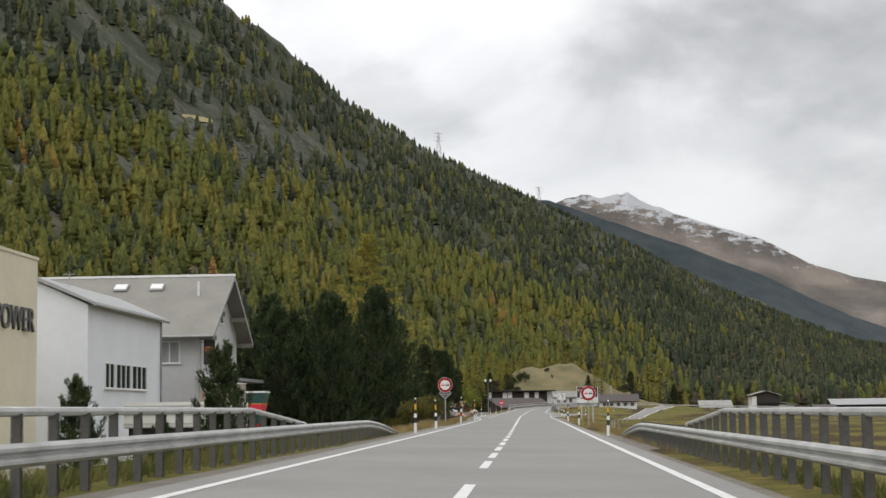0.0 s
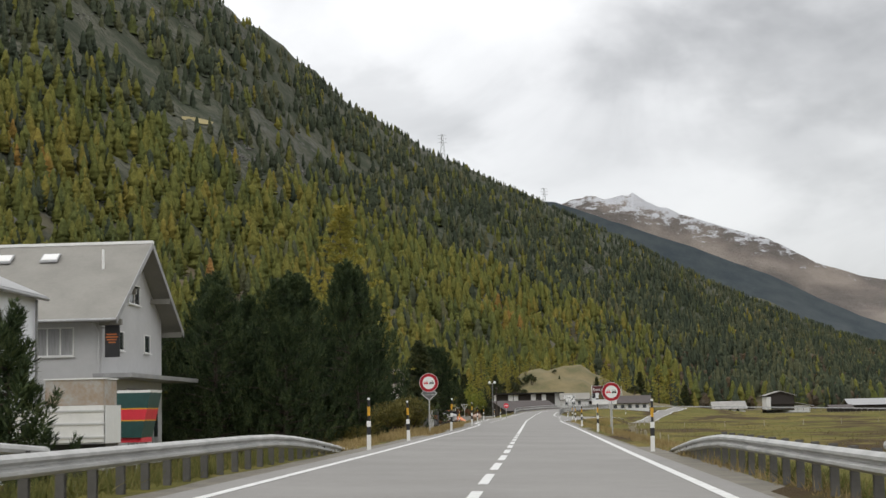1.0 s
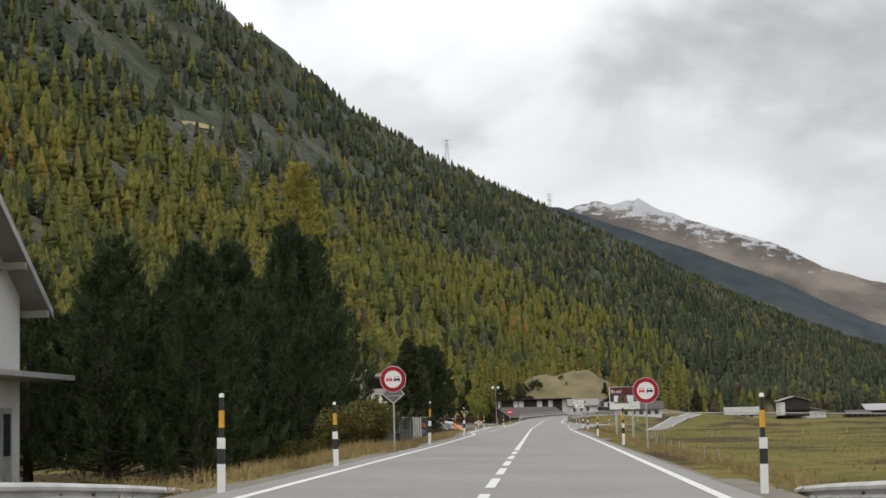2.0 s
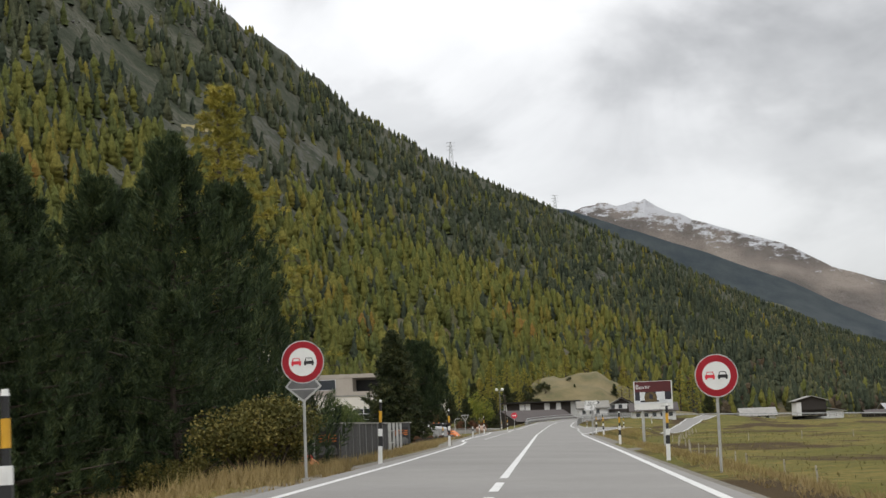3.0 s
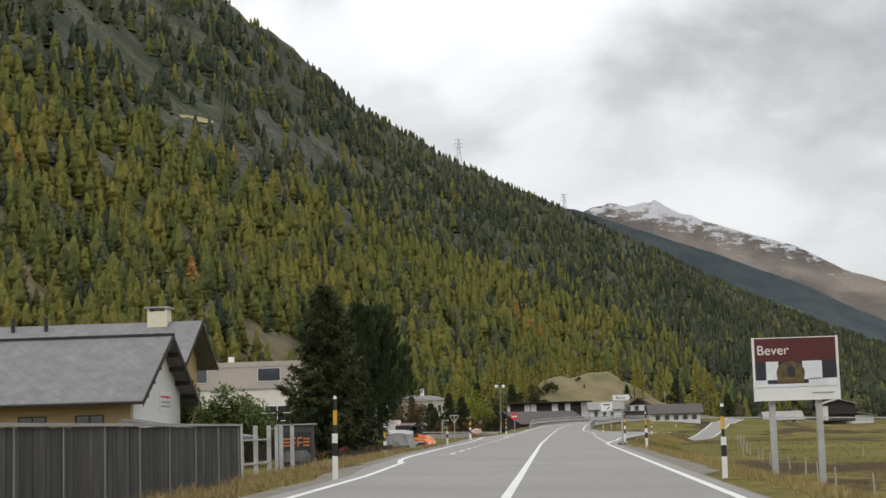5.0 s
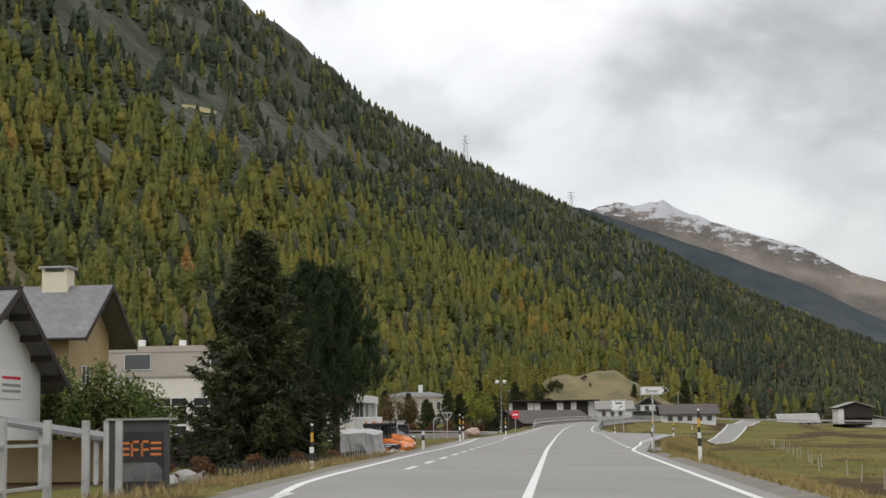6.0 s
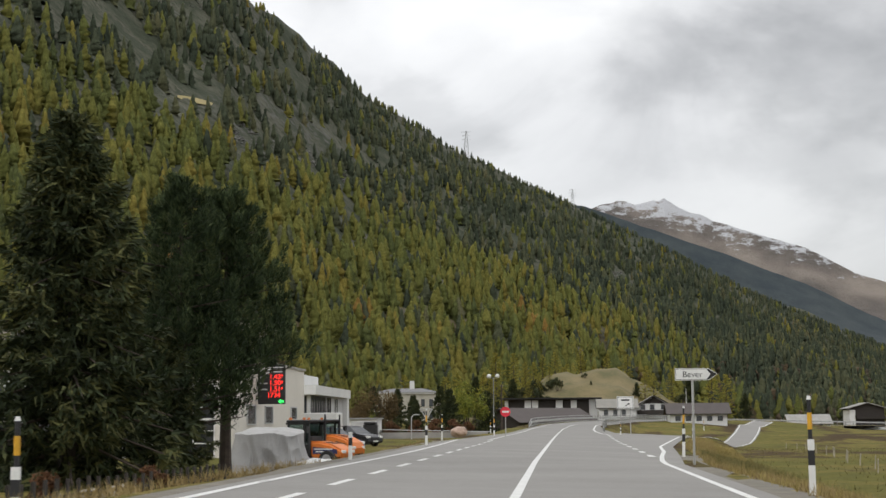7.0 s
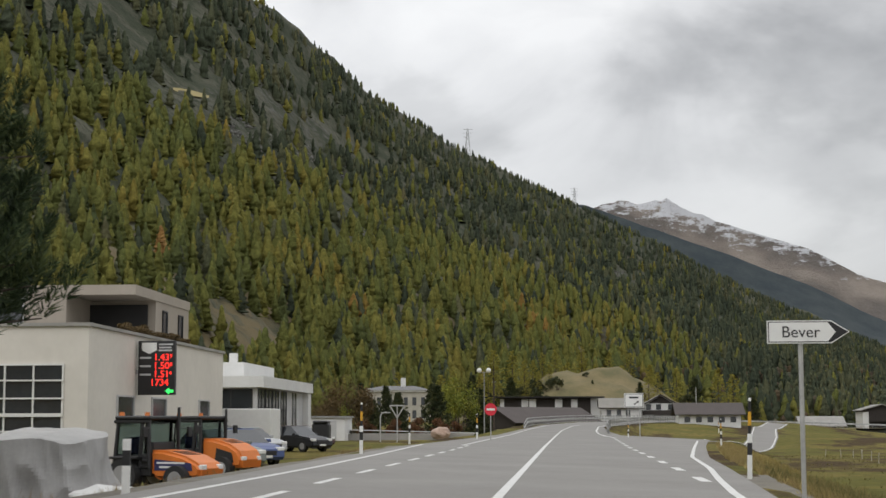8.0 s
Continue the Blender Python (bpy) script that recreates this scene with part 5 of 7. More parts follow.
for i, txt in enumerate(("1.43", "1.50", "1.51", "1734")):
    z = 3.24 - i * 0.265
    lettering(txt, 0.30, -13.12 if i < 3 else -13.22, 229.985, z, M_ledred, case)
    if i < 3:
        lettering("986"[i], 0.17, -12.60, 229.985, z + 0.08, M_ledred, case)
        part("label_bar", B(-13.55, -13.2, 229.985, 229.995, z + 0.05, z + 0.11), M_grey, case)
part("arrow", prism(bmesh.new(), [(-12.72, 2.27), (-12.60, 2.16), (-12.60, 2.23), (-12.47, 2.23), (-12.47, 2.31), (-12.60, 2.31), (-12.60, 2.38)], "y", 229.98, 229.99), M_ledgreen, case)

# the whole station and its display lie back from the forecourt
def set_back(k):
    eye = Vector((-0.24, 180.7, 1.19))
    return Matrix.Translation(eye) @ Matrix.Diagonal((k, k, k, 1)) @ Matrix.Translation(-eye)


for o_ in (st, ps):
    o_.matrix_basis = set_back(1.256) @ o_.matrix_basis

# ---- glazed showroom
sh = thing("showroom", "white flat-roofed showroom with dark glazed front", "building", "", (-29, 308, -0.1))
part("wall", B(-36, -22.9, 297.5, 320, -0.6, 4.0), M_grey, sh)
part("roof_slab", B(-36.5, -22.3, 297, 320.5, 4.0, 4.85), M_white, sh)
part("end_wall", B(-22.9, -22.4, 318.5, 320, -0.6, 4.0), M_white, sh)
for a in (298.0, 301.0, 304.0, 307.5, 312.5):
    wall_window(sh, "x", -22.9, a, a + 2.7, 0.1, 3.95, 2, M_black if a < 308 else M_trim, False)
wall_window(sh, "y", 297.5, -26.5, -23.2, 0.4, 3.9, 2, M_black, False)
part("upper_floor", B(-36, -25.0, 303, 316, 4.85, 6.1), M_white, sh)
part("chimney", B(-26.6, -26.0, 305, 305.6, 6.1, 6.9), M_white, sh)
an = thing("garage_shed", "small white garage with a flat grey roof", "shed", "", (-21.5, 331, -0.1))
part("wall", B(-24.2, -20.6, 329, 334, -0.4, 1.9), M_white, an)
part("roof", B(-24.4, -20.4, 328.8, 334.2, 1.9, 2.05), M_metal, an)
part("door", B(-23.4, -21.4, 328.95, 329.0, -0.2, 1.6), M_grey, an)

# ---------------------------------------------------------------- trees and shrubs near the road
def leaf_material(name, dark, light, patch=0.45, tip=None):
    m = bpy.data.materials.new(name)
    m.use_nodes = True
    n, l = m.node_tree.nodes, m.node_tree.links
    b = n["Principled BSDF"]
    b.inputs["Roughness"].default_value, b.inputs["Specular IOR Level"].default_value = 0.75, 0.25
    geo, tcn = n.new("ShaderNodeNewGeometry"), n.new("ShaderNodeTexCoord")
    ns = n.new("ShaderNodeTexNoise"); ns.inputs["Scale"].default_value, ns.inputs["Detail"].default_value = patch, 3
    l.new(tcn.outputs["Object"], ns.inputs["Vector"])
    a = n.new("ShaderNodeMath"); a.operation = "MULTIPLY_ADD"; a.inputs[1].default_value = 0.45
    l.new(geo.outputs["Random Per Island"], a.inputs[0]); l.new(ns.outputs["Fac"], a.inputs[2])
    mr = n.new("ShaderNodeMapRange"); mr.inputs["From Min"].default_value, mr.inputs["From Max"].default_value = 0.38, 1.0
    l.new(a.outputs[0], mr.inputs["Value"])
    cr = n.new("ShaderNodeValToRGB")
    cr.color_ramp.elements[0].color, cr.color_ramp.elements[1].color = (*dark, 1), (*(tip or light), 1)
    e = cr.color_ramp.elements.new(0.6); e.color = (*light, 1)
    l.new(mr.outputs[0], cr.inputs[0]); l.new(cr.outputs[0], b.inputs["Base Color"])
    return m


M_pine = leaf_material("stone_pine_needles", (0.011, 0.020, 0.009), (0.036, 0.058, 0.022), 0.9, (0.100, 0.126, 0.048))
M_spruce = leaf_material("spruce_needles", (0.012, 0.019, 0.008), (0.034, 0.046, 0.016), 0.5, (0.100, 0.100, 0.032))
M_larch = leaf_material("yellow_larch_needles", (0.17, 0.17, 0.03), (0.31, 0.275, 0.05), 0.5, (0.40, 0.33, 0.07))
M_larch_o = leaf_material("orange_larch_needles", (0.17, 0.095, 0.03), (0.29, 0.160, 0.05), 0.3, (0.36, 0.21, 0.07))
M_bush = leaf_material("autumn_bush_leaves", (0.050, 0.054, 0.014), (0.120, 0.108, 0.026), 1.2, (0.190, 0.150, 0.038))
M_green = leaf_material("green_shrub_leaves", (0.035, 0.060, 0.015), (0.085, 0.120, 0.030), 1.0, (0.15, 0.17, 0.05))
M_gold = leaf_material("green_gold_leaves", (0.080, 0.105, 0.016), (0.19, 0.210, 0.03), 0.6, (0.28, 0.27, 0.04))
M_gildgrass = leaf_material("golden_verge_grass", (0.17, 0.135, 0.04), (0.30, 0.235, 0.08), 0.25, (0.40, 0.33, 0.13))
M_rust = leaf_material("rusty_bush_leaves", (0.055, 0.030, 0.018), (0.13, 0.060, 0.028), 1.0, (0.17, 0.09, 0.04))
M_brownleaf = leaf_material("brown_tree_leaves", (0.06, 0.042, 0.018), (0.11, 0.075, 0.03), 0.5, (0.15, 0.10, 0.04))
M_drygrass = leaf_material("dry_grass", (0.16, 0.115, 0.045), (0.27, 0.20, 0.085), 0.4, (0.34, 0.26, 0.12))
M_greengrass = leaf_material("meadow_blades", (0.055, 0.065, 0.015), (0.12, 0.125, 0.03), 0.3, (0.20, 0.17, 0.06))
M_verge = leaf_material("rough_verge_grass", (0.075, 0.075, 0.022), (0.15, 0.13, 0.045), 0.4, (0.25, 0.20, 0.085))
M_bark = mat("conifer_bark", (0.060, 0.045, 0.035), 0.95, var=0.35, scale=3, bump=0.6, bump_scale=12)


def np_mesh(name, V, material, k=3):
    """A mesh of loose k-sided faces from an (n*k, 3) array."""
    me = bpy.data.meshes.new(name)
    n = len(V)
    me.vertices.add(n); me.vertices.foreach_set("co", np.ascontiguousarray(V, dtype=np.float32).ravel())
    me.loops.add(n); me.loops.foreach_set("vertex_index", np.arange(n, dtype=np.int32))
    me.polygons.add(n // k); me.polygons.foreach_set("loop_start", np.arange(0, n, k, dtype=np.int32))
    me.update(calc_edges=True)
    me.materials.append(material)
    return me


def unit(a):
    return a / np.maximum(1e-6, np.linalg.norm(a, axis=1))[:, None]


def blades(P, D, L, W, n, spread, rng):
    """n needle blades at each place P, splayed about the direction D."""
    P, D = np.repeat(P, n, 0), np.repeat(D, n, 0)
    d = unit(D + spread * rng.normal(size=P.shape))
    s = unit(np.cross(d, rng.normal(size=P.shape)))
    ln = (L * rng.uniform(0.6, 1.15, len(P)))[:, None]
    base = P + 0.12 * L * rng.normal(size=P.shape)
    return np.stack([base - s * W / 2, base + s * W / 2, base + d * ln], 1).reshape(-1, 3)


def leaves(P, size, rng, droop=0.0):
    """One small leaf (a four-sided blade) at each place."""
    d = unit(rng.normal(size=P.shape) + np.array([0, 0, 0.25 - droop]))
    s = unit(np.cross(d, rng.normal(size=P.shape)))
    z = (size * rng.uniform(0.6, 1.3, len(P)))[:, None]
    return np.stack([P - d * z * 0.5, P + s * z * 0.32, P + d * z * 0.5, P - s * z * 0.32], 1).reshape(-1, 3)


def conifer(name, label, kind, h, r, seed, clear=0.03, category="tree", group="", full=1.0, belly=0.80, taper=1.0):
    rng = np.random.default_rng(seed)
    ob = thing(name, label, category, group)
    trunk = bmesh.new()
    bend = rng.uniform(-0.15, 0.15, 2)
    segs = 6
    for i in range(segs):
        f0, f1 = i / segs, (i + 1) / segs
        tr = 0.022 * h
        cyl(trunk, (bend[0] * f0, bend[1] * f0, -0.5 + (h + 0.3) * f0 * 0.96), (bend[0] * f1, bend[1] * f1, -0.5 + (h + 0.3) * f1 * 0.96), tr * (1 - f0 * 0.92), tr * (1 - f1 * 0.92), 8)
    tk = part_local("trunk", trunk, M_bark, ob)
    P, D = [], []
    limb = bmesh.new()
    if kind == "pine":
        n_l = int(118 * full)
        V = []
        for i in range(n_l):
            f = clear + (0.985 - clear) * ((i + rng.random()) / n_l) ** 1.05
            R = r * 1.14 * (1 - f) ** taper * min(1.0, belly + (f - clear) * 1.7) * rng.uniform(0.62, 1.15) + 0.05
            a = i * 2.4 + rng.uniform(-0.5, 0.5)
            out = np.array([math.cos(a), math.sin(a), 0.0])
            side = np.array([-math.sin(a), math.cos(a), 0.0])
            root = np.array([0, 0, f * h * 0.91])
            tip = out * R + root + np.array([0, 0, 0.14 * R])
            if i % 2 == 0:
                cyl(limb, tuple(root), tuple(tip), 0.05 * (1 - f) + 0.02, 0.012, 5)
            # inner twigs along the limb
            t = rng.uniform(0.15, 0.95, 22)
            c = root + (tip - root) * t[:, None] + rng.normal(size=(22, 3)) * 0.16
            V.append(blades(c, np.tile(out * 0.6 + np.array([0, 0, 0.6]), (22, 1)), 0.24, 0.034, 4, 0.6, rng))
            # upright bottle-brush plumes on the outer half
            for k in range(1 + int(round(min(2.0, 0.6 + 0.55 * R)))):
                g = 1.0 if k == 0 else rng.uniform(0.42, 0.96)
                ft = root + (tip - root) * g + side * rng.normal() * 0.17 * R ** 0.6 * (k > 0)
                ln = rng.uniform(0.65, 1.25) * (0.55 + 0.45 * (1 - f)) * (1.0 if k == 0 else 0.85)
                ax = unit((out * rng.uniform(0.15, 0.6) + side * rng.normal() * 0.16 + np.array([0, 0, 1.0]))[None, :])[0]
                nb_ = 116
                q = rng.random(nb_) ** 0.85
                rad = unit(np.cross(np.tile(ax, (nb_, 1)), rng.normal(size=(nb_, 3))))
                base = ft + np.outer(q * ln, ax) + rad * 0.05
                d = unit(rad * (0.85 - 0.45 * q)[:, None] + ax * 0.85 + rng.normal(size=(nb_, 3)) * 0.12)
                sd = unit(np.cross(d, rng.normal(size=(nb_, 3))))
                L_ = (0.25 * (1.15 - 0.65 * q) * rng.uniform(0.75, 1.15, nb_))[:, None]
                V.append(np.stack([base - sd * 0.019, base + sd * 0.019, base + d * L_], 1).reshape(-1, 3))
        V = np.concatenate(V)
        m = M_pine
    else:
        n_l = int((170 if kind == "spruce" else 120) * full)
        per = max(8, int((26 if kind == "spruce" else 20) * full))
        for i in range(n_l):
            f = clear + (0.985 - clear) * (i + rng.random()) / n_l
            R = r * (1 - f) ** (0.80 if kind == "spruce" else 0.75) * rng.uniform(0.72, 1.2) + 0.10
            if kind == "larch":
                R *= min(1.0, 0.45 + f * 2.0)
            a = i * 2.4 + rng.uniform(-0.4, 0.4)
            out = np.array([math.cos(a), math.sin(a), 0.0])
            z0 = f * h
            drop = -0.30 if kind == "spruce" else -0.05
            tip = out * R + np.array([0, 0, z0 + drop * R])
            if i % 2 == 0:
                cyl(limb, (0, 0, z0), tuple(tip), 0.04 * (1 - f) + 0.015, 0.01, 5)
            t = 0.12 + 0.88 * rng.random(per)
            c = np.array([0, 0, z0]) + (tip - np.array([0, 0, z0])) * t[:, None]
            c[:, 2] += 0.18 * R * np.maximum(0, t - 0.7) * 2 - (0.20 * R * np.sin(t * 3.1) if kind == "spruce" else 0)
            lat = np.array([-math.sin(a), math.cos(a), 0.0])
            c = c + np.outer(rng.normal(size=per) * 0.20 * R ** 0.7 * (1.1 - 0.6 * t), lat) + rng.normal(size=(per, 3)) * 0.07
            P.append(c)
            D.append(np.tile(out * 0.8 + np.array([0, 0, -0.35 if kind == "spruce" else 0.3]), (per, 1)))
        P, D = np.concatenate(P), np.concatenate(D)
        V = blades(P, D, (0.34 if kind == "spruce" else 0.22) / full ** 0.6, (0.085 if kind == "spruce" else 0.034) / full, 9 if kind == "spruce" else 24, 0.55, rng)
        m = M_spruce if kind == "spruce" else M_larch
    tagged(part_local("branching", limb, M_bark, tk), kind="stuff")
    ob["label"] = label
    crown = new("crown", np_mesh("crown", V, m))
    crown.parent = ob
    return ob


def put(src, x, yy, s=1.0, rz=0.0, first=False, sz=None):
    m = pose(x, yy, ground_z(x, yy), 0, 0, rz) @ Matrix.Diagonal((s, s, sz or s, 1))
    if first:
        src.matrix_basis = m
        return src
    c = copy_thing(src, m)
    c.matrix_basis = m
    return c


pine_a = conifer("pine_tree", "dense dark green stone pine beside the road", "pine", 10.3, 4.2, 1, 0.02, full=1.35, taper=0.95)
pine_b = conifer("pine_tree", "tall dark green stone pine with upright tufts", "pine", 10.2, 3.6, 2, 0.04, full=1.15, taper=0.95)
put(pine_a, -10.4, 108.6, 1.0, 0, True, 1.10)
put(pine_b, -13.3, 103.0, 1.0, 40, True, 0.97)
for src, x, yy, s, rz, sz in ((pine_a, -16.2, 101.2, 0.9, 120, 0.92), (pine_b, -19.6, 102.5, 0.95, 200, 0.9), (pine_a, -14.0, 113.5, 1.1, 75, 1.08), (pine_b, -17.6, 107.5, 1.2, 290, 1.06), (pine_a, -22.5, 104.0, 1.0, 330, 0.95),
                            (pine_b, -9.3, 104.0, 0.7, 10, 0.6), (pine_b, -17.5, 117.5, 1.1, 220, 1.0), (pine_a, -12.6, 100.4, 0.72, 260, 0.74), (pine_a, -15.5, 122.0, 1.2, 50, 1.17)):
    put(src, x, yy, s, rz, False, sz)
pine_d = conifer("pine_tree", "broad dark stone pine with swelling crown", "pine", 12.7, 3.35, 8, 0.03, full=1.7, belly=0.80, taper=0.66)
put(pine_d, -12.0, 124.6, 1.0, 100, True)
put(pine_b, -10.9, 121.2, 0.74, 70, False, 0.70)
larch = conifer("larch_tree", "tall feathery larch with yellow autumn needles", "larch", 16.6, 5.4, 3, 0.10)
put(larch, -13.0, 128.5, 1.0, 0, True)
spruce = conifer("spruce_tree", "large drooping spruce in front of the service building", "spruce", 9.0, 3.5, 4, 0.03)
put(spruce, -12.7, 195.3, 1.08, 0, True, 1.06)
pine_c = conifer("pine_tree", "slender stone pine with bare lower trunk", "pine", 9.4, 2.9, 6, 0.18, full=1.0, taper=0.75)
pine_e = conifer("pine_tree", "stone pine with a high crown over a bare trunk", "pine", 9.4, 3.25, 9, 0.34, full=1.0, taper=0.74)
put(pine_c, -12.0, 204.0, 1.04, 0, True)
put(pine_e, -11.1, 206.4, 1.05, 130, True)
put(pine_c, -13.4, 200.5, 0.85, 200)
put(spruce, -11.8, 201.8, 0.5, 60)
sap = conifer("young_pine", "small bushy young pine behind the barrier", "pine", 4.7, 1.15, 7, 0.06, full=0.30)
put(sap, -9.75, 50.0, 1.0, 0, True, 0.98)
put(sap, -13.0, 45.0, 0.75, 90)
put(sap, -14.0, 60.0, 0.5, 10)


def shrub(name, label, rx, ry, h, seed, material, size=0.10, count=5200, lobes=9, category="shrub", lean=0.0):
    """Stems with leafy lobes of uneven size."""
    rng = np.random.default_rng(seed)
    ob = thing(name, label, category)
    bm = bmesh.new()
    P = []
    for i in range(lobes):
        a, q = rng.uniform(0, 6.28), math.sqrt(rng.random())
        c = np.array([rx * 0.68 * q * math.cos(a), ry * 0.68 * q * math.sin(a), h * rng.uniform(0.32, 0.80) * (1.1 - 0.35 * q)])
        rad = np.array([rx, ry, h * 0.55]) * rng.uniform(0.22, 0.48)
        n = count // lobes
        d = unit(rng.normal(size=(n, 3))) * (rng.random(n) ** 0.45)[:, None]
        P.append(c + d * rad)
        cyl(bm, (c[0] * 0.2, c[1] * 0.2, -0.2), tuple(c), 0.03 * h ** 0.5, 0.012, 5)
        for _ in range(3):
            e2 = c + rng.normal(size=3) * rad * 0.6
            cyl(bm, tuple(c * 0.7), tuple(e2), 0.012, 0.005, 4)
    P = np.concatenate(P)
    P[:, 2] = np.maximum(P[:, 2], 0.05)
    part_local("stem", bm, M_bark, ob)
    cr = new("foliage", np_mesh("foliage", leaves(P, size, rng), material, 4))
    cr.parent = ob
    return ob


b1 = shrub("autumn_bush", "yellowing roadside bush under the pines", 1.55, 1.4, 1.95, 11, M_bush, 0.075, 19000, 34)
put(b1, -6.75, 101.8, 1.12, 0, True)
put(b1, -8.75, 102.4, 0.92, 100)
put(b1, -10.6, 103.2, 0.8, 220)
b2_ = shrub("green_shrub", "leafy green shrub between the houses", 1.9, 1.6, 4.2, 12, M_green, 0.15, 6500, 15)
put(b2_, -16.4, 187.5, 1.0, 0, True)
put(b2_, -15.6, 188.5, 0.85, 60)
put(b2_, -19.5, 190.5, 1.05, 140)
rb = shrub("rusty_bush", "small round rust-brown bush by a rock border", 0.7, 0.6, 0.75, 13, M_rust, 0.07, 1800, 7)
put(rb, -10.6, 176.5, 1.0, 0, True)
put(rb, -9.6, 179.0, 1.0, 70)
put(rb, -8.9, 182.0, 0.9, 140)
put(rb, -11.2, 174.6, 0.8, 200)
put(rb, -8.4, 187.0, 0.7, 20)
bt = shrub("brown_tree", "half-bare brown deciduous tree beside the sheds", 3.4, 3.0, 6.5, 14, M_brownleaf, 0.22, 4200, 16, "tree")
put(bt, -22.4, 345, 0.95, 0, True, 1.1)
put(bt, -26.2, 352, 0.75, 90)
gt = shrub("golden_tree", "rounded green-gold tree near the villa", 3.6, 3.4, 8.0, 15, M_gold, 0.24, 5000, 16, "tree")
put(gt, -15.9, 420, 1.1, 0, True, 1.2)
put(gt, -30.5, 400, 0.6, 45)
far_spruce = conifer("spruce_tree", "dark spruce by the village houses", "spruce", 9.0, 3.5, 14, 0.03, full=0.42)
put(far_spruce, -27.5, 409, 0.6, 0, True)
for x, yy, s in ((-22.6, 398, 0.62), (-18.6, 414, 0.84), (-13.9, 440, 0.86), (-14.9, 446, 0.80), (-25.5, 425, 0.75), (-38.0, 520, 0.9), (-46, 540, 1.0), (-30, 545, 1.0)):
    put(far_spruce, x, yy, s, x * 13)
for x, yy, s in ((-20.5, 340, 2.0), (-13.3, 374, 2.2), (-15.2, 374, 2.6), (-17, 366, 2.6), (-19.4, 362, 2.4), (-21.5, 352, 2.2)):
    put(rb, x, yy, s, x * 47, False, s * 1.25)


def grass_strip(name, label, x_of, y0, y1, count, length, width, material, seed, z_off=0.0):
    rng = np.random.default_rng(seed)
    ys_ = rng.uniform(y0, y1, count)
    P = np.empty((count, 3))
    for i, yy in enumerate(ys_):
        a, c = x_of(yy)
        x = rng.uniform(a, c)
        P[i] = (x, yy, ground_z(x, yy) + z_off)
    keep = np.array([noise.noise(Vector((p[0] * 0.5, p[1] * 0.35, 4.0))) > -0.25 for p in P])
    P = P[keep]
    D = np.tile(np.array([0.0, 0, 1.0]), (len(P), 1))
    V = blades(P, D, length, width, 4, 0.42, rng)
    ob = new(name, np_mesh(name, V, material))
    return tagged(ob, label, "grass", kind="stuff")


grass_strip("verge_grass", "dry straw-coloured grass along the road edge", lambda y_: (left_edge(y_) - 2.6, left_edge(y_) - 0.75), 62, 250, 6500, 0.24, 0.018, M_drygrass, 21)
grass_strip("verge_grass", "dry straw-coloured grass along the road edge", lambda y_: (right_edge(min(y_, 318)) + 0.75, right_edge(min(y_, 318)) + 2.6), 40, 300, 7500, 0.24, 0.018, M_drygrass, 22)
grass_strip("tall_grass", "tall dry grass clumps beside the sign post", lambda y_: (right_edge(y_) + 1.0, right_edge(y_) + 4.0), 196, 240, 1500, 0.42, 0.022, M_verge, 23)
grass_strip("tall_grass", "tall dry golden grass under the road sign", lambda y_: (-7.2, -4.8), 92, 104, 900, 0.42, 0.02, M_drygrass, 24)
grass_strip("barrier_weeds", "green and yellow weeds behind the crash barrier", lambda y_: (-8.5, -5.6), 12, 66, 7000, 0.34, 0.016, M_greengrass, 25)
grass_strip("barrier_weeds", "green and yellow weeds behind the crash barrier", lambda y_: (3.9, 6.5), 10, 66, 7000, 0.34, 0.016, M_greengrass, 26)
grass_strip("meadow_tufts", "tufts of rough meadow grass", lambda y_: (max(6.0, right_edge(min(y_, 330)) + 1.6), 26.0), 95, 330, 2600, 0.16, 0.03, M_verge, 27)

grass_strip("golden_grass", "golden brown autumn grass on the road bank", lambda y_: (right_edge(min(y_, 318)) + 0.7, right_edge(min(y_, 318)) + 4.2), 105, 310, 7000, 0.24, 0.024, M_gildgrass, 28)

# ---------------------------------------------------------------- village beyond the bend
def simple_windows(ob, face, at, spans, z0, z1, m=None, panes=1):
    for a, c in spans:
        wall_window(ob, face, at, a, c, z0, z1, panes, m or M_black, False)


lb = gable_house("low_barn", "low black timber barn with a brown sheet roof", -9.4, 9.4, -5.7, 5.7, 0.0, 2.1, 4.9, M_darkwood, M_brownroof, 0.7, 0.8, "x", M_darkwood, "", "barn")
lb.matrix_basis = pose(-4.7, 468, -0.5, 0, 0, 40)

ob = thing("timber_hall", "long dark timber hall with white piers and flat roof", "barn", "", (-2.5, 513, 1.6))
part("wall", B(-12.4, 5.6, 509.0, 519, 0.6, 6.6), M_darkwood, ob)
part("roof", B(-14.0, 8.4, 507.4, 520.5, 6.7, 7.0), M_darkwood, ob)
part("fascia", B(-14.0, 8.4, 507.3, 507.4, 6.85, 7.02), M_black, ob)
for a, c in ((-13.0, -12.2), (-8.6, -7.2), (-7.0, -5.6), (-1.7, -0.2), (1.6, 2.9)):
    part("pier", B(a, c, 508.8, 509.0, 4.0, 6.5), M_white, ob)
part("end_wall", B(5.6, 7.5, 509.2, 519, 0.6, 6.65), M_white, ob)

w1 = gable_house("white_cottage", "white rendered cottage with a pale roof", 7.6, 15.5, 500, 510, 1.6, 4.6, 6.6, M_white, M_roof, 0.7, 0.6, "x", M_darkwood, "village houses")
simple_windows(w1, "y", 500, ((8.6, 9.5), (10.6, 11.5), (12.4, 13.3)), 2.9, 4.2)
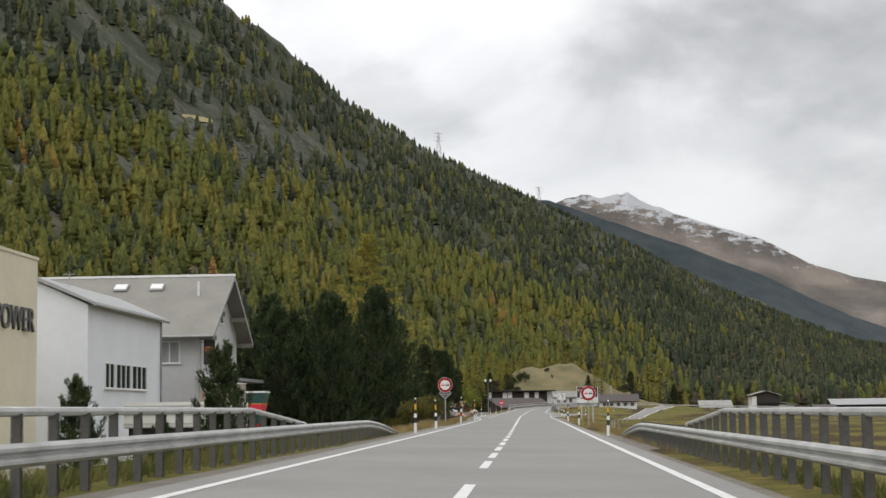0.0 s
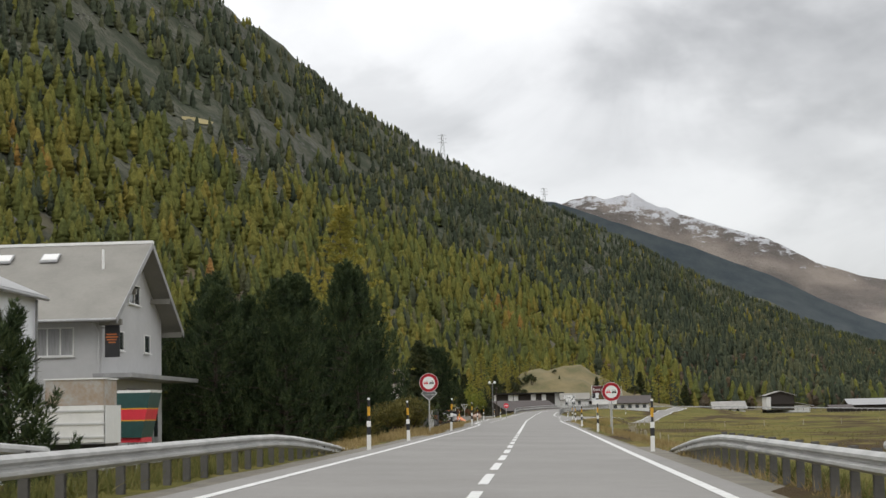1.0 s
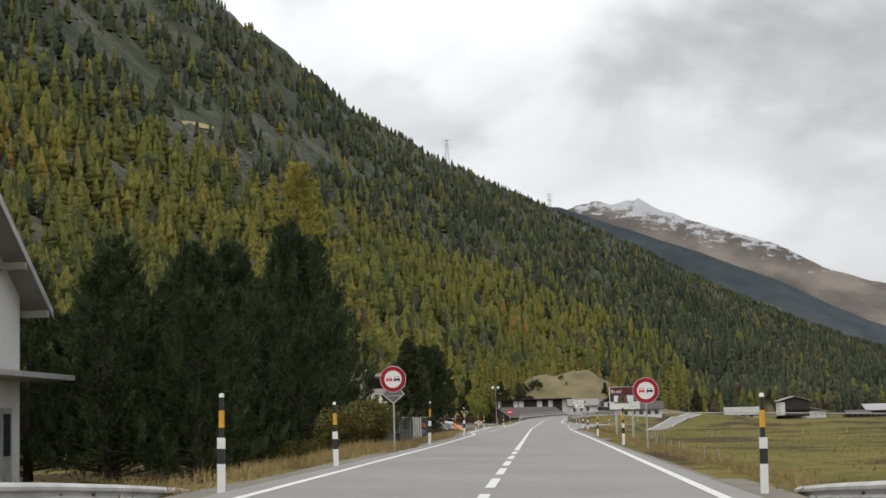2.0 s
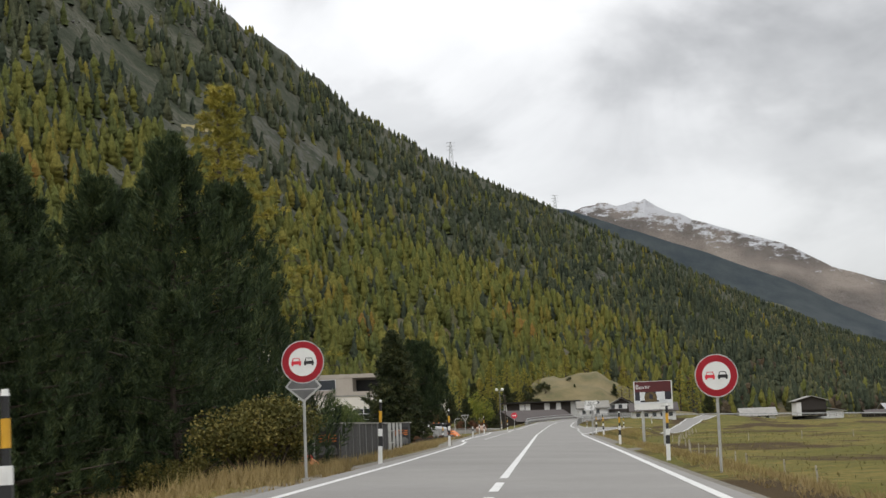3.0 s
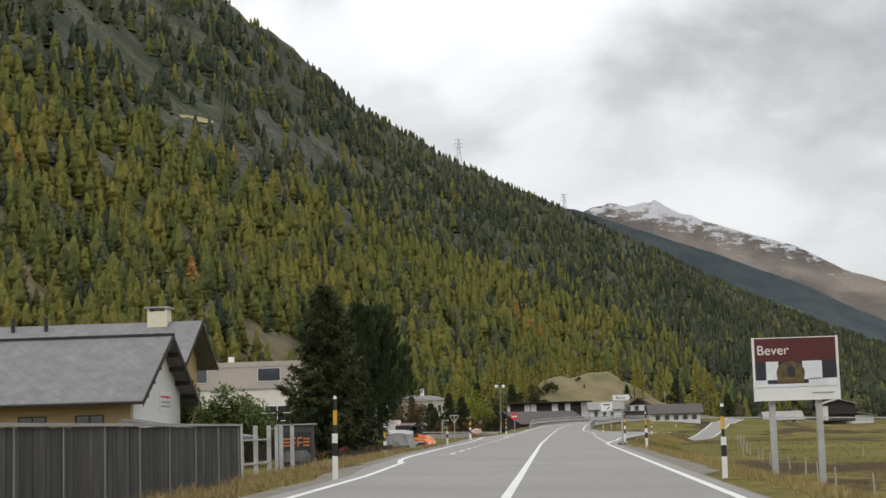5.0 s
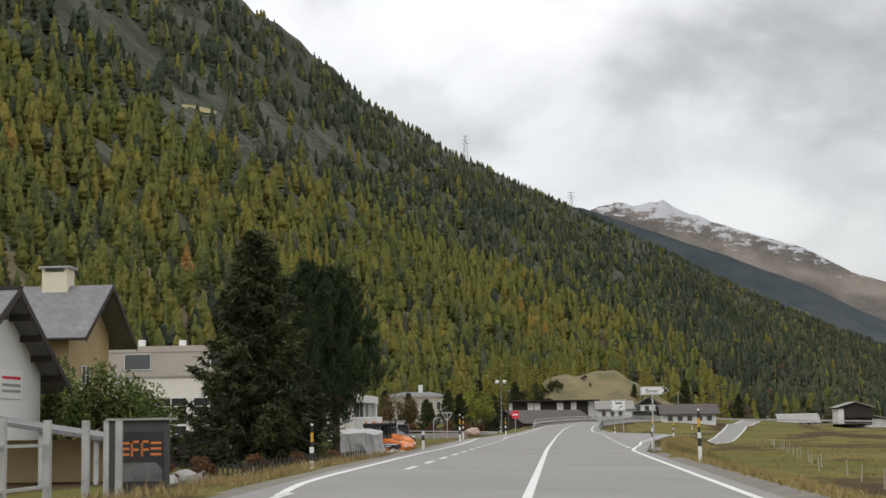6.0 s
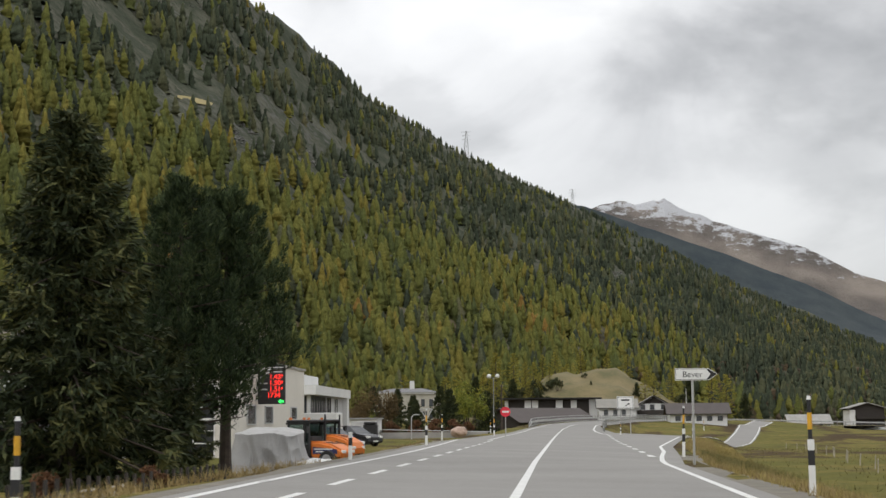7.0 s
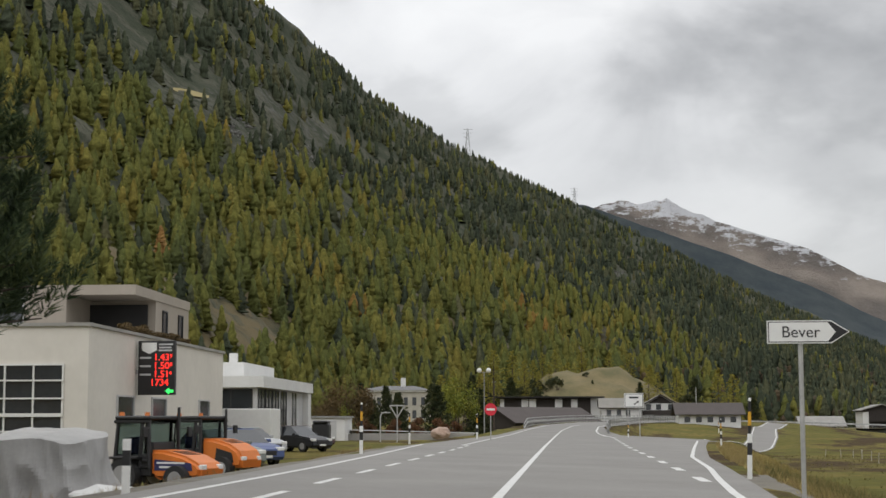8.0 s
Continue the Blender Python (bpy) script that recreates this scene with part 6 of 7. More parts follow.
ch2 = gable_house("chalet", "chalet with white ground floor and dark timber gable", 15.5, 23.5, 503, 513, 1.7, 4.6, 7.3, M_white, M_roof, 0.8, 0.9, "y", M_darkwood, "village houses")
part("balcony", B(15.9, 23.1, 502.2, 503.0, 3.1, 4.1), M_darkwood, ch2)
simple_windows(ch2, "y", 503, ((16.6, 17.6), (18.6, 19.6), (21.0, 22.0)), 4.2, 5.3)
part("gable_cladding", prism(bmesh.new(), [(17.0, 5.5), (22.0, 5.5), (19.5, 7.0)], "y", 502.93, 503.0), M_darkwood, ch2)
rh = gable_house("long_house", "long low white house with brown roof", 20.3, 31.0, 463, 472, 1.3, 3.0, 5.1, M_white, M_brownroof, 0.8, 0.8, "x", M_darkwood, "village houses")
simple_windows(rh, "y", 463, ((21.2, 22.2), (23.2, 24.2), (25.2, 26.2), (27.2, 28.2), (29.2, 30.2)), 1.6, 2.6)
simple_windows(rh, "x", 31.0, ((465.5, 466.8), (468.5, 469.8)), 1.7, 2.8)
part("flag_pole", cyl(bmesh.new(), (24.2, 474, 1.0), (24.2, 474, 8.0), 0.06, 0.04, 8), M_trim, rh)
M_paleroof = mat("pale_stone_roof", (0.29, 0.28, 0.26), 0.85, var=0.12, scale=0.6)
f1 = gable_house("white_cottage", "white cottage with pale stone roof and conifers", 69.5, 83, 656, 668, 1.6, 3.9, 6.9, M_white, M_paleroof, 1.0, 0.9, "x", M_paleroof, "village houses")
simple_windows(f1, "y", 656, ((72, 73.4), (75.5, 76.9), (79, 80.4)), 2.4, 3.7)
f2 = gable_house("tall_chalet", "tall dark timber chalet with white base", 99.5, 113, 723, 736, 1.7, 9.2, 11.2, M_darkwood, M_paleroof, 1.2, 1.2, "y", M_paleroof, "village houses")
part("base_wall", B(99.4, 101.6, 722.9, 736, 0.9, 8.6), M_white, f2)
part("plinth", B(101.6, 113.1, 722.9, 736, 0.9, 2.6), M_white, f2)
part("balcony", B(101.8, 113.2, 721.9, 722.9, 5.4, 6.4), M_darkwood, f2)
part("annex", B(113.1, 121, 724, 734, 0.9, 4.8), M_white, f2)
part("annex_roof", prism(bmesh.new(), [(112, 6.4), (122.5, 4.6), (122.5, 4.35), (112, 6.15)], "y", 722.5, 735), M_paleroof, f2)
simple_windows(f2, "y", 722.9, ((103, 104.6), (106.5, 108.1), (110, 111.6)), 3.2, 4.6)
f3 = gable_house("farm_shed", "wide dark farm shed with grey roof", 132, 165, 700, 716, 1.6, 4.4, 7.0, M_darkwood, M_metal, 1.0, 1.0, "x", M_metal, "village houses", "barn")
f4 = gable_house("farm_shed", "small dark shed at the meadow edge", 122, 131, 690, 700, 1.6, 3.2, 4.6, M_darkwood, M_brownroof, 0.8, 0.6, "x", M_darkwood, "village houses", "barn")
for o_, k in ((f1, 0.9), (f2, 0.88), (f3, 1.0), (f4, 1.0)):
    o_.matrix_basis = Matrix.Translation((0, 0, -3.2)) @ o_.matrix_basis @ Matrix.Diagonal((k, 1, 1, 1))
M_palestone = mat("pale_stone_render", (0.42, 0.40, 0.34), 0.85, var=0.12, scale=0.6)
v = thing("villa", "pale villa with hipped roof and tall windows", "house", "", (-38, 588, 1.8))
part("wall", B(-51.0, -33.6, 581, 594, 1.0, 9.6), M_palestone, v)
part("cornice", B(-51.5, -33.1, 580.5, 594.5, 9.6, 10.0), M_trim, v)
bm = bmesh.new()
pts = [(-51.8, 580.2, 10.0), (-32.8, 580.2, 10.0), (-32.8, 594.8, 10.0), (-51.8, 594.8, 10.0), (-46, 586, 11.2), (-38, 586, 11.2), (-38, 589, 11.2), (-46, 589, 11.2)]
vv = [bm.verts.new(p) for p in pts]
for f in ((0, 1, 5, 4), (1, 2, 6, 5), (2, 3, 7, 6), (3, 0, 4, 7), (4, 5, 6, 7), (3, 2, 1, 0)):
    bm.faces.new([vv[i] for i in f])
part("roof", bm, M_slate, v)
part("chimney", B(-41.4, -40.2, 585, 586, 10.9, 13.2), M_white, v)
for z in (2.9, 6.2):
    simple_windows(v, "y", 581, ((-49.6, -48.6), (-47.0, -46.0), (-44.2, -43.2), (-40.2, -39.2), (-38.0, -37.0), (-35.8, -34.8)), z, z + 2.0)

# street furniture near the junction
lamp = thing("street_lamp", "tall street lamp with two round white globes", "street lamp", "", (-9.6, 375, 0.0))
part("pole", cyl(bmesh.new(), (-9.75, 375, -0.6), (-9.75, 375, 7.6), 0.09, 0.06, 10), M_post, lamp)
part("arm", cyl(bmesh.new(), (-10.25, 375, 7.6), (-9.25, 375, 7.6), 0.04, 0.04, 8), M_post, lamp)
for x in (-10.35, -9.2):
    bm = bmesh.new()
    bmesh.ops.create_uvsphere(bm, u_segments=16, v_segments=10, radius=0.30, matrix=Matrix.Translation((x, 375, 7.85)))
    part("globe", bm, M_signwhite, lamp)
pl = thing("utility_pole", "wooden utility pole beside the barn", "utility pole", "", (-8.9, 392, 0))
part("pole", cyl(bmesh.new(), (-9.3, 392, -0.6), (-9.3, 392, 7.2), 0.13, 0.09, 10), M_bark, pl)
part("insulator", cyl(bmesh.new(), (-9.55, 392, 6.9), (-9.05, 392, 6.9), 0.05, 0.05, 8), M_metal, pl)
ne = thing("no_entry_sign", "round red no entry sign with white bar", "road sign", "", (-5.15, 290, 0.1))
part("post", cyl(bmesh.new(), (-5.15, 290.06, -0.3), (-5.15, 290.06, 2.5), 0.035, 0.035, 8), M_galv, ne)
plate = part("plate", disc(bmesh.new(), 0.42, 290.0, 290.02, 2.26, 28, -5.15), M_red, ne)
part("bar", B(-5.43, -4.87, 289.985, 290.0, 2.19, 2.33), M_signwhite, plate)
ys_ = thing("yield_sign", "back of a triangular yield sign on two posts", "road sign", "", (-12.65, 300, 0.2))
part("post", cyl(bmesh.new(), (-12.65, 300, -0.3), (-12.65, 300, 2.75), 0.045, 0.045, 8), M_galv, ys_)
bm = bmesh.new()
for a, c in (((-13.2, 2.65), (-12.1, 2.65)), ((-13.2, 2.65), (-12.65, 1.75)), ((-12.1, 2.65), (-12.65, 1.75))):
    cyl(bm, (a[0], 299.97, a[1]), (c[0], 299.97, c[1]), 0.05, 0.05, 6)
part("triangle", bm, M_galv, ys_)
hk = thing("street_lamp", "small hooked street lamp by the side lane", "street lamp", "", (-14.4, 305, 0.1))
bm = bmesh.new()
prev = (-14.5, 305, -0.4)
for q in ((-14.5, 305, 1.9), (-14.35, 305, 2.15), (-14.0, 305, 2.2)):
    cyl(bm, prev, q, 0.05, 0.05, 8); prev = q
part("pole", bm, M_galv, hk)
part("lamp_head", B(-14.05, -13.7, 304.92, 305.08, 2.13, 2.22, 0.02), M_metal, hk)
bo = thing("boulder", "pale pink granite boulder on the grass", "boulder", "", (-11.6, 330, 0.0))
bm = bmesh.new()
bmesh.ops.create_icosphere(bm, subdivisions=3, radius=1.0)
for w in bm.verts:
    w.co *= 1 + 0.22 * noise.noise(w.co * 1.7)
    w.co = Vector((-11.6 + w.co.x * 0.95, 330 + w.co.y * 0.8, 0.4 + w.co.z * 0.62))
part("rock", bm, mat("pink_granite", (0.40, 0.29, 0.23), 0.9, var=0.2, scale=2, bump=0.5, bump_scale=8), bo)
lane = strip("side_lane", [332, 338], lambda y_: -40.0, lambda y_: -8.5, 0.05, M_asphalt, nx=8)
tagged(lane, "side lane behind the verge", "road", kind="structure")
kb = part("kerb", B(-40, -8.6, 331.3, 331.9, -0.3, 0.42), M_concrete)
tagged(kb, "pale concrete kerb of the side lane", "kerb", kind="structure")

# place board at the exit island
pb = thing("place_board", "white place name board with arrow", "road sign", "", (6.65, 335, 0.0))
for x in (6.1, 7.2):
    part("post", cyl(bmesh.new(), (x, 335.05, -0.4), (x, 335.05, 2.9), 0.05, 0.05, 8), M_galv, pb)
bdp = part("board", B(5.72, 7.58, 334.95, 335.0, 2.83, 4.22, 0.01), M_signwhite, pb)
part("border", B(5.78, 7.52, 334.94, 334.95, 2.89, 4.16), M_black, bdp)
part("face", B(5.83, 7.47, 334.93, 334.945, 2.94, 4.11), M_signwhite, bdp)
part("text_bar", B(6.2, 7.1, 334.92, 334.935, 3.72, 3.90), M_black, bdp)
part("arrow", prism(bmesh.new(), [(6.62, 3.18), (6.72, 3.10), (7.0, 3.32), (7.08, 3.24), (7.14, 3.5), (6.88, 3.46), (6.95, 3.39)], "y", 334.92, 334.935), M_black, bdp)

# far barriers along the bend


def far_barrier(pts, side, label, mesh=False):
    ob = thing("crash_barrier", label, "crash barrier", "", (pts[0][0], pts[0][1], pts[0][2]))
    part("beam", sweep(bmesh.new(), [(0, 0), (0.06, 0.08), (0.02, 0.16), (0.06, 0.24), (0, 0.32)], [(p[0], p[1], p[2] + 0.42) for p in pts], side, 0.03), M_galv, ob)
    n = 0
    for a, c in zip(pts[:-1], pts[1:]):
        L = math.hypot(c[0] - a[0], c[1] - a[1])
        for i in range(max(1, int(L / 2.0))):
            f = i / max(1, int(L / 2.0))
            x, yy, z = (a[k] + (c[k] - a[k]) * f for k in range(3))
            part("post", B(x - 0.05, x + 0.05, yy - 0.05, yy + 0.05, z - 0.5, z + (1.1 if mesh else 0.7)), M_post, ob)
    if mesh:
        bm = bmesh.new()
        for a, c in zip(pts[:-1], pts[1:]):
            cyl(bm, (a[0], a[1], a[2] + 1.1), (c[0], c[1], c[2] + 1.1), 0.05, 0.05, 6)
            cyl(bm, (a[0], a[1], a[2] + 0.1), (c[0], c[1], c[2] + 0.1), 0.04, 0.04, 6)
        part("handrail", bm, M_galv, ob)
    return ob


def on_bend(off, y0, y1, n, lift=0.0):
    out_ = []
    for yy in np.linspace(y0, y1, n):
        x = road_c(yy) + off
        out_.append((x, yy, road_z(x, yy) + lift))
    return out_


bl = on_bend(-5.4, 384, 520, 18)
bl[0] = (bl[0][0], bl[0][1], bl[0][2] - 0.7)
far_barrier(bl, 1, "steel barrier round the outside of the bend", True)
far_barrier(on_bend(5.3, 352, 500, 16), -1, "steel barrier with handrail on the inner side of the bend", True)
far_barrier([(36 + i * 12, 540 + i * 3.0, lerp(36 + i * 12, [30, 80, 130], [1.75, 0.3, -1.3])) for i in range(14)], 1, "long steel barrier along the distant road")
far_x = [30, 55, 80, 105, 130, 400]
rd2 = mesh_ob("road_continuation", [(x, 528 + (x - 30) * 0.276 + o, lerp(x, [30, 80, 130], [1.78, 0.33, -1.27])) for x in far_x for o in (0, 10)], [(2 * k, 2 * k + 2, 2 * k + 3, 2 * k + 1) for k in range(len(far_x) - 1)], M_asphalt)
tagged(rd2, "distant road on its embankment", "road", kind="structure")

# exit lane that climbs back to the main road
ex_y = list(np.linspace(318, 520, 102))


def exit_lane(off0, off1, lift, material, name, label=""):
    vs, fs = [], []
    for yy in ex_y:
        c = lerp(yy, [318, 330, 380, 420, 470, 520], [11.5, 14.5, 23.5, 29.5, 36.0, 45.0])
        for o in (off0, off1):
            vs.append((c + o, yy, ground_z(c + o, yy) + 0.06 + lift))
    for j in range(len(ex_y) - 1):
        fs.append((2 * j, 2 * j + 1, 2 * j + 3, 2 * j + 2))
    ob = mesh_ob(name, vs, fs, material)
    return ob


el = tagged(exit_lane(-2.2, 2.2, 0.0, M_asphalt, "exit_lane"), "narrow exit lane with white edge lines", "road", kind="structure")
for o in (-2.0, 1.8):
    k = exit_lane(o, o + 0.2, 0.006, M_paint, "edge_line")
    k.parent = el

# hillock with meadow behind the barns


def hill_z(x, yy):
    g = lerp(x, [-70, -40, -24, -14, -2, 10, 22, 30, 40, 52, 75], [0, 6, 10, 15, 21.5, 22.5, 21, 16.5, 11.5, 6.0, 0]) * math.exp(-((yy - 805) / 55) ** 2)
    return g + 3.8 * noise.fractal(Vector((x / 15, yy / 18, 1.0)), 0.8, 2.0, 5) * min(1, g / 6) - 2.0


vs, fs = [], []
nx, ny = 56, 44
for j in range(ny):
    for i in range(nx):
        x, yy = -110 + 220 * i / (nx - 1), 670 + 280 * j / (ny - 1)
        vs.append((x, yy, hill_z(x, yy) + 2.0))
for j in range(ny - 1):
    for i in range(nx - 1):
        p = j * nx + i
        fs.append((p, p + 1, p + nx + 1, p + nx))
M_darkshrub = leaf_material("juniper_leaves", (0.020, 0.028, 0.012), (0.050, 0.058, 0.022), 1.0, (0.095, 0.085, 0.03))
M_hill = mat("dry_hill_meadow", (0.098, 0.092, 0.036), 0.95, color2=(0.190, 0.148, 0.070), scale=0.11, bump=1.0, bump_scale=0.6)
tagged(mesh_ob("hill", vs, fs, M_hill, smooth=True), "dry grass hillock with scattered shrubs", "hill", kind="structure")
hs_ = shrub("hill_shrub", "dark round shrub on the hillock", 1.5, 1.4, 2.0, 41, M_darkshrub, 0.32, 640, 9)
hs_.matrix_basis = pose(-21, 756, hill_z(-21, 756) + 1.9)
for x, yy, s in ((-24, 760, 1.5), (-17, 765, 1.2), (-13, 775, 1.5), (-30, 770, 1.6), (-36, 765, 1.8), (-20, 785, 1.3), (-27, 752, 1.4), (-33, 750, 1.2), (-15, 755, 0.8), (-16, 790, 1.3), (-19, 778, 1.6), (-12, 766, 1.1), (-23, 774, 2.0), (-28, 782, 2.2), (-8, 757, 0.7), (9, 787, 0.75), (46, 772, 1.6), (52, 775, 1.7), (-40, 755, 1.9), (-24, 800, 1.5), (-11, 751, 0.6), (-6, 770, 0.5)):
    s *= 1.4
    c = copy_thing(hs_, pose(x, yy, hill_z(x, yy) + 1.9, 0, 0, x * 20) @ Matrix.Diagonal((s, s, s, 1)))
    c.matrix_basis = pose(x, yy, hill_z(x, yy) + 1.9, 0, 0, x * 20) @ Matrix.Diagonal((s, s, s, 1))
    tagged(c, "dark round shrub on the hillock", "shrub", "hillock shrubs")
for i in range(26):
    rg = random.Random(300 + i)
    x, yy, s = rg.uniform(-26, -1), rg.uniform(745, 785), rg.uniform(1.3, 3.0)
    m = pose(x, yy, hill_z(x, yy) + 1.9, 0, 0, x * 20) @ Matrix.Diagonal((s, s, s * 1.1, 1))
    c = copy_thing(hs_, m)
    c.matrix_basis = m
    tagged(c, "dark round shrub on the hillock", "shrub", "hillock shrubs")
hill_larch = conifer("larch_tree", "green-gold larch at the edge of the hillock", "larch", 12.5, 4.2, 15, 0.06, full=0.36)
hill_larch.matrix_basis = pose(31.5, 768, hill_z(31.5, 768) + 1.8)
for x, yy, s, k in ((-22, 752, 0.9, 1), (-17, 748, 1.0, 0), (-13, 757, 0.8, 1), (-9, 770, 0.65, 1), (-5, 782, 0.7, 1), (-14, 772, 1.0, 1), (-27, 760, 1.2, 1), (-19, 766, 1.1, 0), (11, 772, 0.3, 0), (-8, 812, 0.9, 1), (-3, 822, 1.1, 1), (-15, 800, 1.0, 1), (-19, 790, 0.9, 0), (8, 832, 1.1, 1), (19, 830, 1.1, 1), (-24, 775, 0.8, 1), (-31, 778, 1.1, 1), (27, 815, 1.0, 1), (35, 772, 0.95, 1), (28.5, 772, 0.75, 0), (-20, 812, 1.5, 1), (-27, 806, 1.6, 1), (-35, 800, 1.5, 0), (-12, 828, 1.3, 1), (-45, 768, 1.4, 1), (-52, 765, 1.5, 0), (-60, 760, 1.6, 1), (-41, 780, 1.5, 1), (50, 790, 1.3, 0), (58, 780, 1.5, 1), (64, 785, 1.4, 1), (44, 800, 1.2, 1), (2, 850, 1.4, 1), (14, 862, 1.5, 1), (25, 855, 1.4, 1), (36, 840, 1.3, 1), (70, 775, 1.3, 0), (-30, 790, 1.2, 0)):
    src = hill_larch if k else far_spruce
    m = pose(x, yy, hill_z(x, yy) + 1.8, 0, 0, x * 20) @ Matrix.Diagonal((s, s, s, 1))
    c = copy_thing(src, m)
    c.matrix_basis = m
    tagged(c, "green-gold larch at the edge of the hillock" if k else "dark conifer by the grassy hillock", "tree", "hillock trees")
tagged(hill_larch, "green-gold larch at the edge of the hillock", "tree", "hillock trees")

# meadow fence posts


def field_post():
    ob = thing("fence_post", "short pale wooden meadow fence post", "fence post", "meadow fence posts")
    bm = bmesh.new()
    cyl(bm, (0, 0, -0.3), (0.02, 0, 0.62), 0.03, 0.024, 7)
    part_local("stake", bm, mat("pale_split_wood", (0.36, 0.33, 0.27), 0.9, var=0.2, scale=8, stretch=(4, 4, 0.5)), ob)
    part_local("insulator", cyl(bmesh.new(), (0.02, -0.05, 0.5), (0.02, 0.04, 0.5), 0.015, 0.015, 6), M_black, ob)
    return ob


fp = field_post()
first = True
for i in range(34):
    yy = 108 + i * 6.2
    x = lerp(yy, [100, 150, 200, 300], [6.6, 7.6, 10.5, 21]) + 0.35 * random.uniform(-1, 1)
    m = pose(x, yy, ground_z(x, yy), random.uniform(-5, 5), random.uniform(-6, 6), random.uniform(0, 90))
    if first:
        fp.matrix_basis, first = m, False
    else:
        copy_thing(fp, m)
for i in range(9):
    x, yy = 16 + i * 4.6, 196 + i * 2.0
    copy_thing(fp, pose(x, yy, ground_z(x, yy), random.uniform(-5, 5), random.uniform(-6, 6), 0))

# ---------------------------------------------------------------- power pylons on the ridge


def pylon(az, h):
    r = lerp(az, AZ, RIDGE) * 0.985
    x, yy = ORG[0] + r * math.sin(radians(az)), ORG[1] + r * math.cos(radians(az))
    z = slope_z(az, r) - 2
    ob = thing("power_pylon", "grey steel lattice power pylon on the ridge", "pylon", "ridge pylons", (x, yy, z))
    bm = bmesh.new()
    w0, w1, t = h * 0.10, h * 0.018, 0.30
    for sx in (-1, 1):
        for sy in (-1, 1):
            cyl(bm, (sx * w0, sy * w0, 0), (sx * w1, sy * w1, h), t, t * 0.7, 5)
    part_local("leg", bm, M_post, ob)
    bm = bmesh.new()
    n = 7
    for i in range(n):
        f0, f1 = i / n, (i + 1) / n
        a, c = w0 + (w1 - w0) * f0, w0 + (w1 - w0) * f1
        for s_ in (-1, 1):
            cyl(bm, (-a, s_ * a, h * f0), (c, s_ * c, h * f1), 0.13, 0.13, 4)
            cyl(bm, (a, s_ * a, h * f0), (-c, s_ * c, h * f1), 0.13, 0.13, 4)
    part_local("brace", bm, M_post, ob)
    for f in (0.72, 0.85, 0.97):
        part_local("cross_arm", cyl(cyl(bmesh.new(), (-h * 0.15, 0, h * f), (h * 0.15, 0, h * f), 0.22, 0.22, 5), (-h * 0.15, 0, h * f), (0, 0, h * (f + 0.03)), 0.14, 0.14, 4), M_post, ob)
    return ob


pylon(-3.26, 52)
pylon(0.50, 42)

# ---------------------------------------------------------------- vehicles


def wheel(parent, x, yy, z, r, w, axis="x"):
    d = (w / 2, 0) if axis == "x" else (0, w / 2)
    t = part_local("wheel", cyl(bmesh.new(), (x - d[0], yy - d[1], z), (x + d[0], yy + d[1], z), r, r, 22), M_rubber, parent)
    part_local("rim", cyl(bmesh.new(), (x - d[0] * 1.06, yy - d[1] * 1.06, z), (x + d[0] * 1.06, yy + d[1] * 1.06, z), r * 0.6, r * 0.6, 16), M_metal, t)
    return t


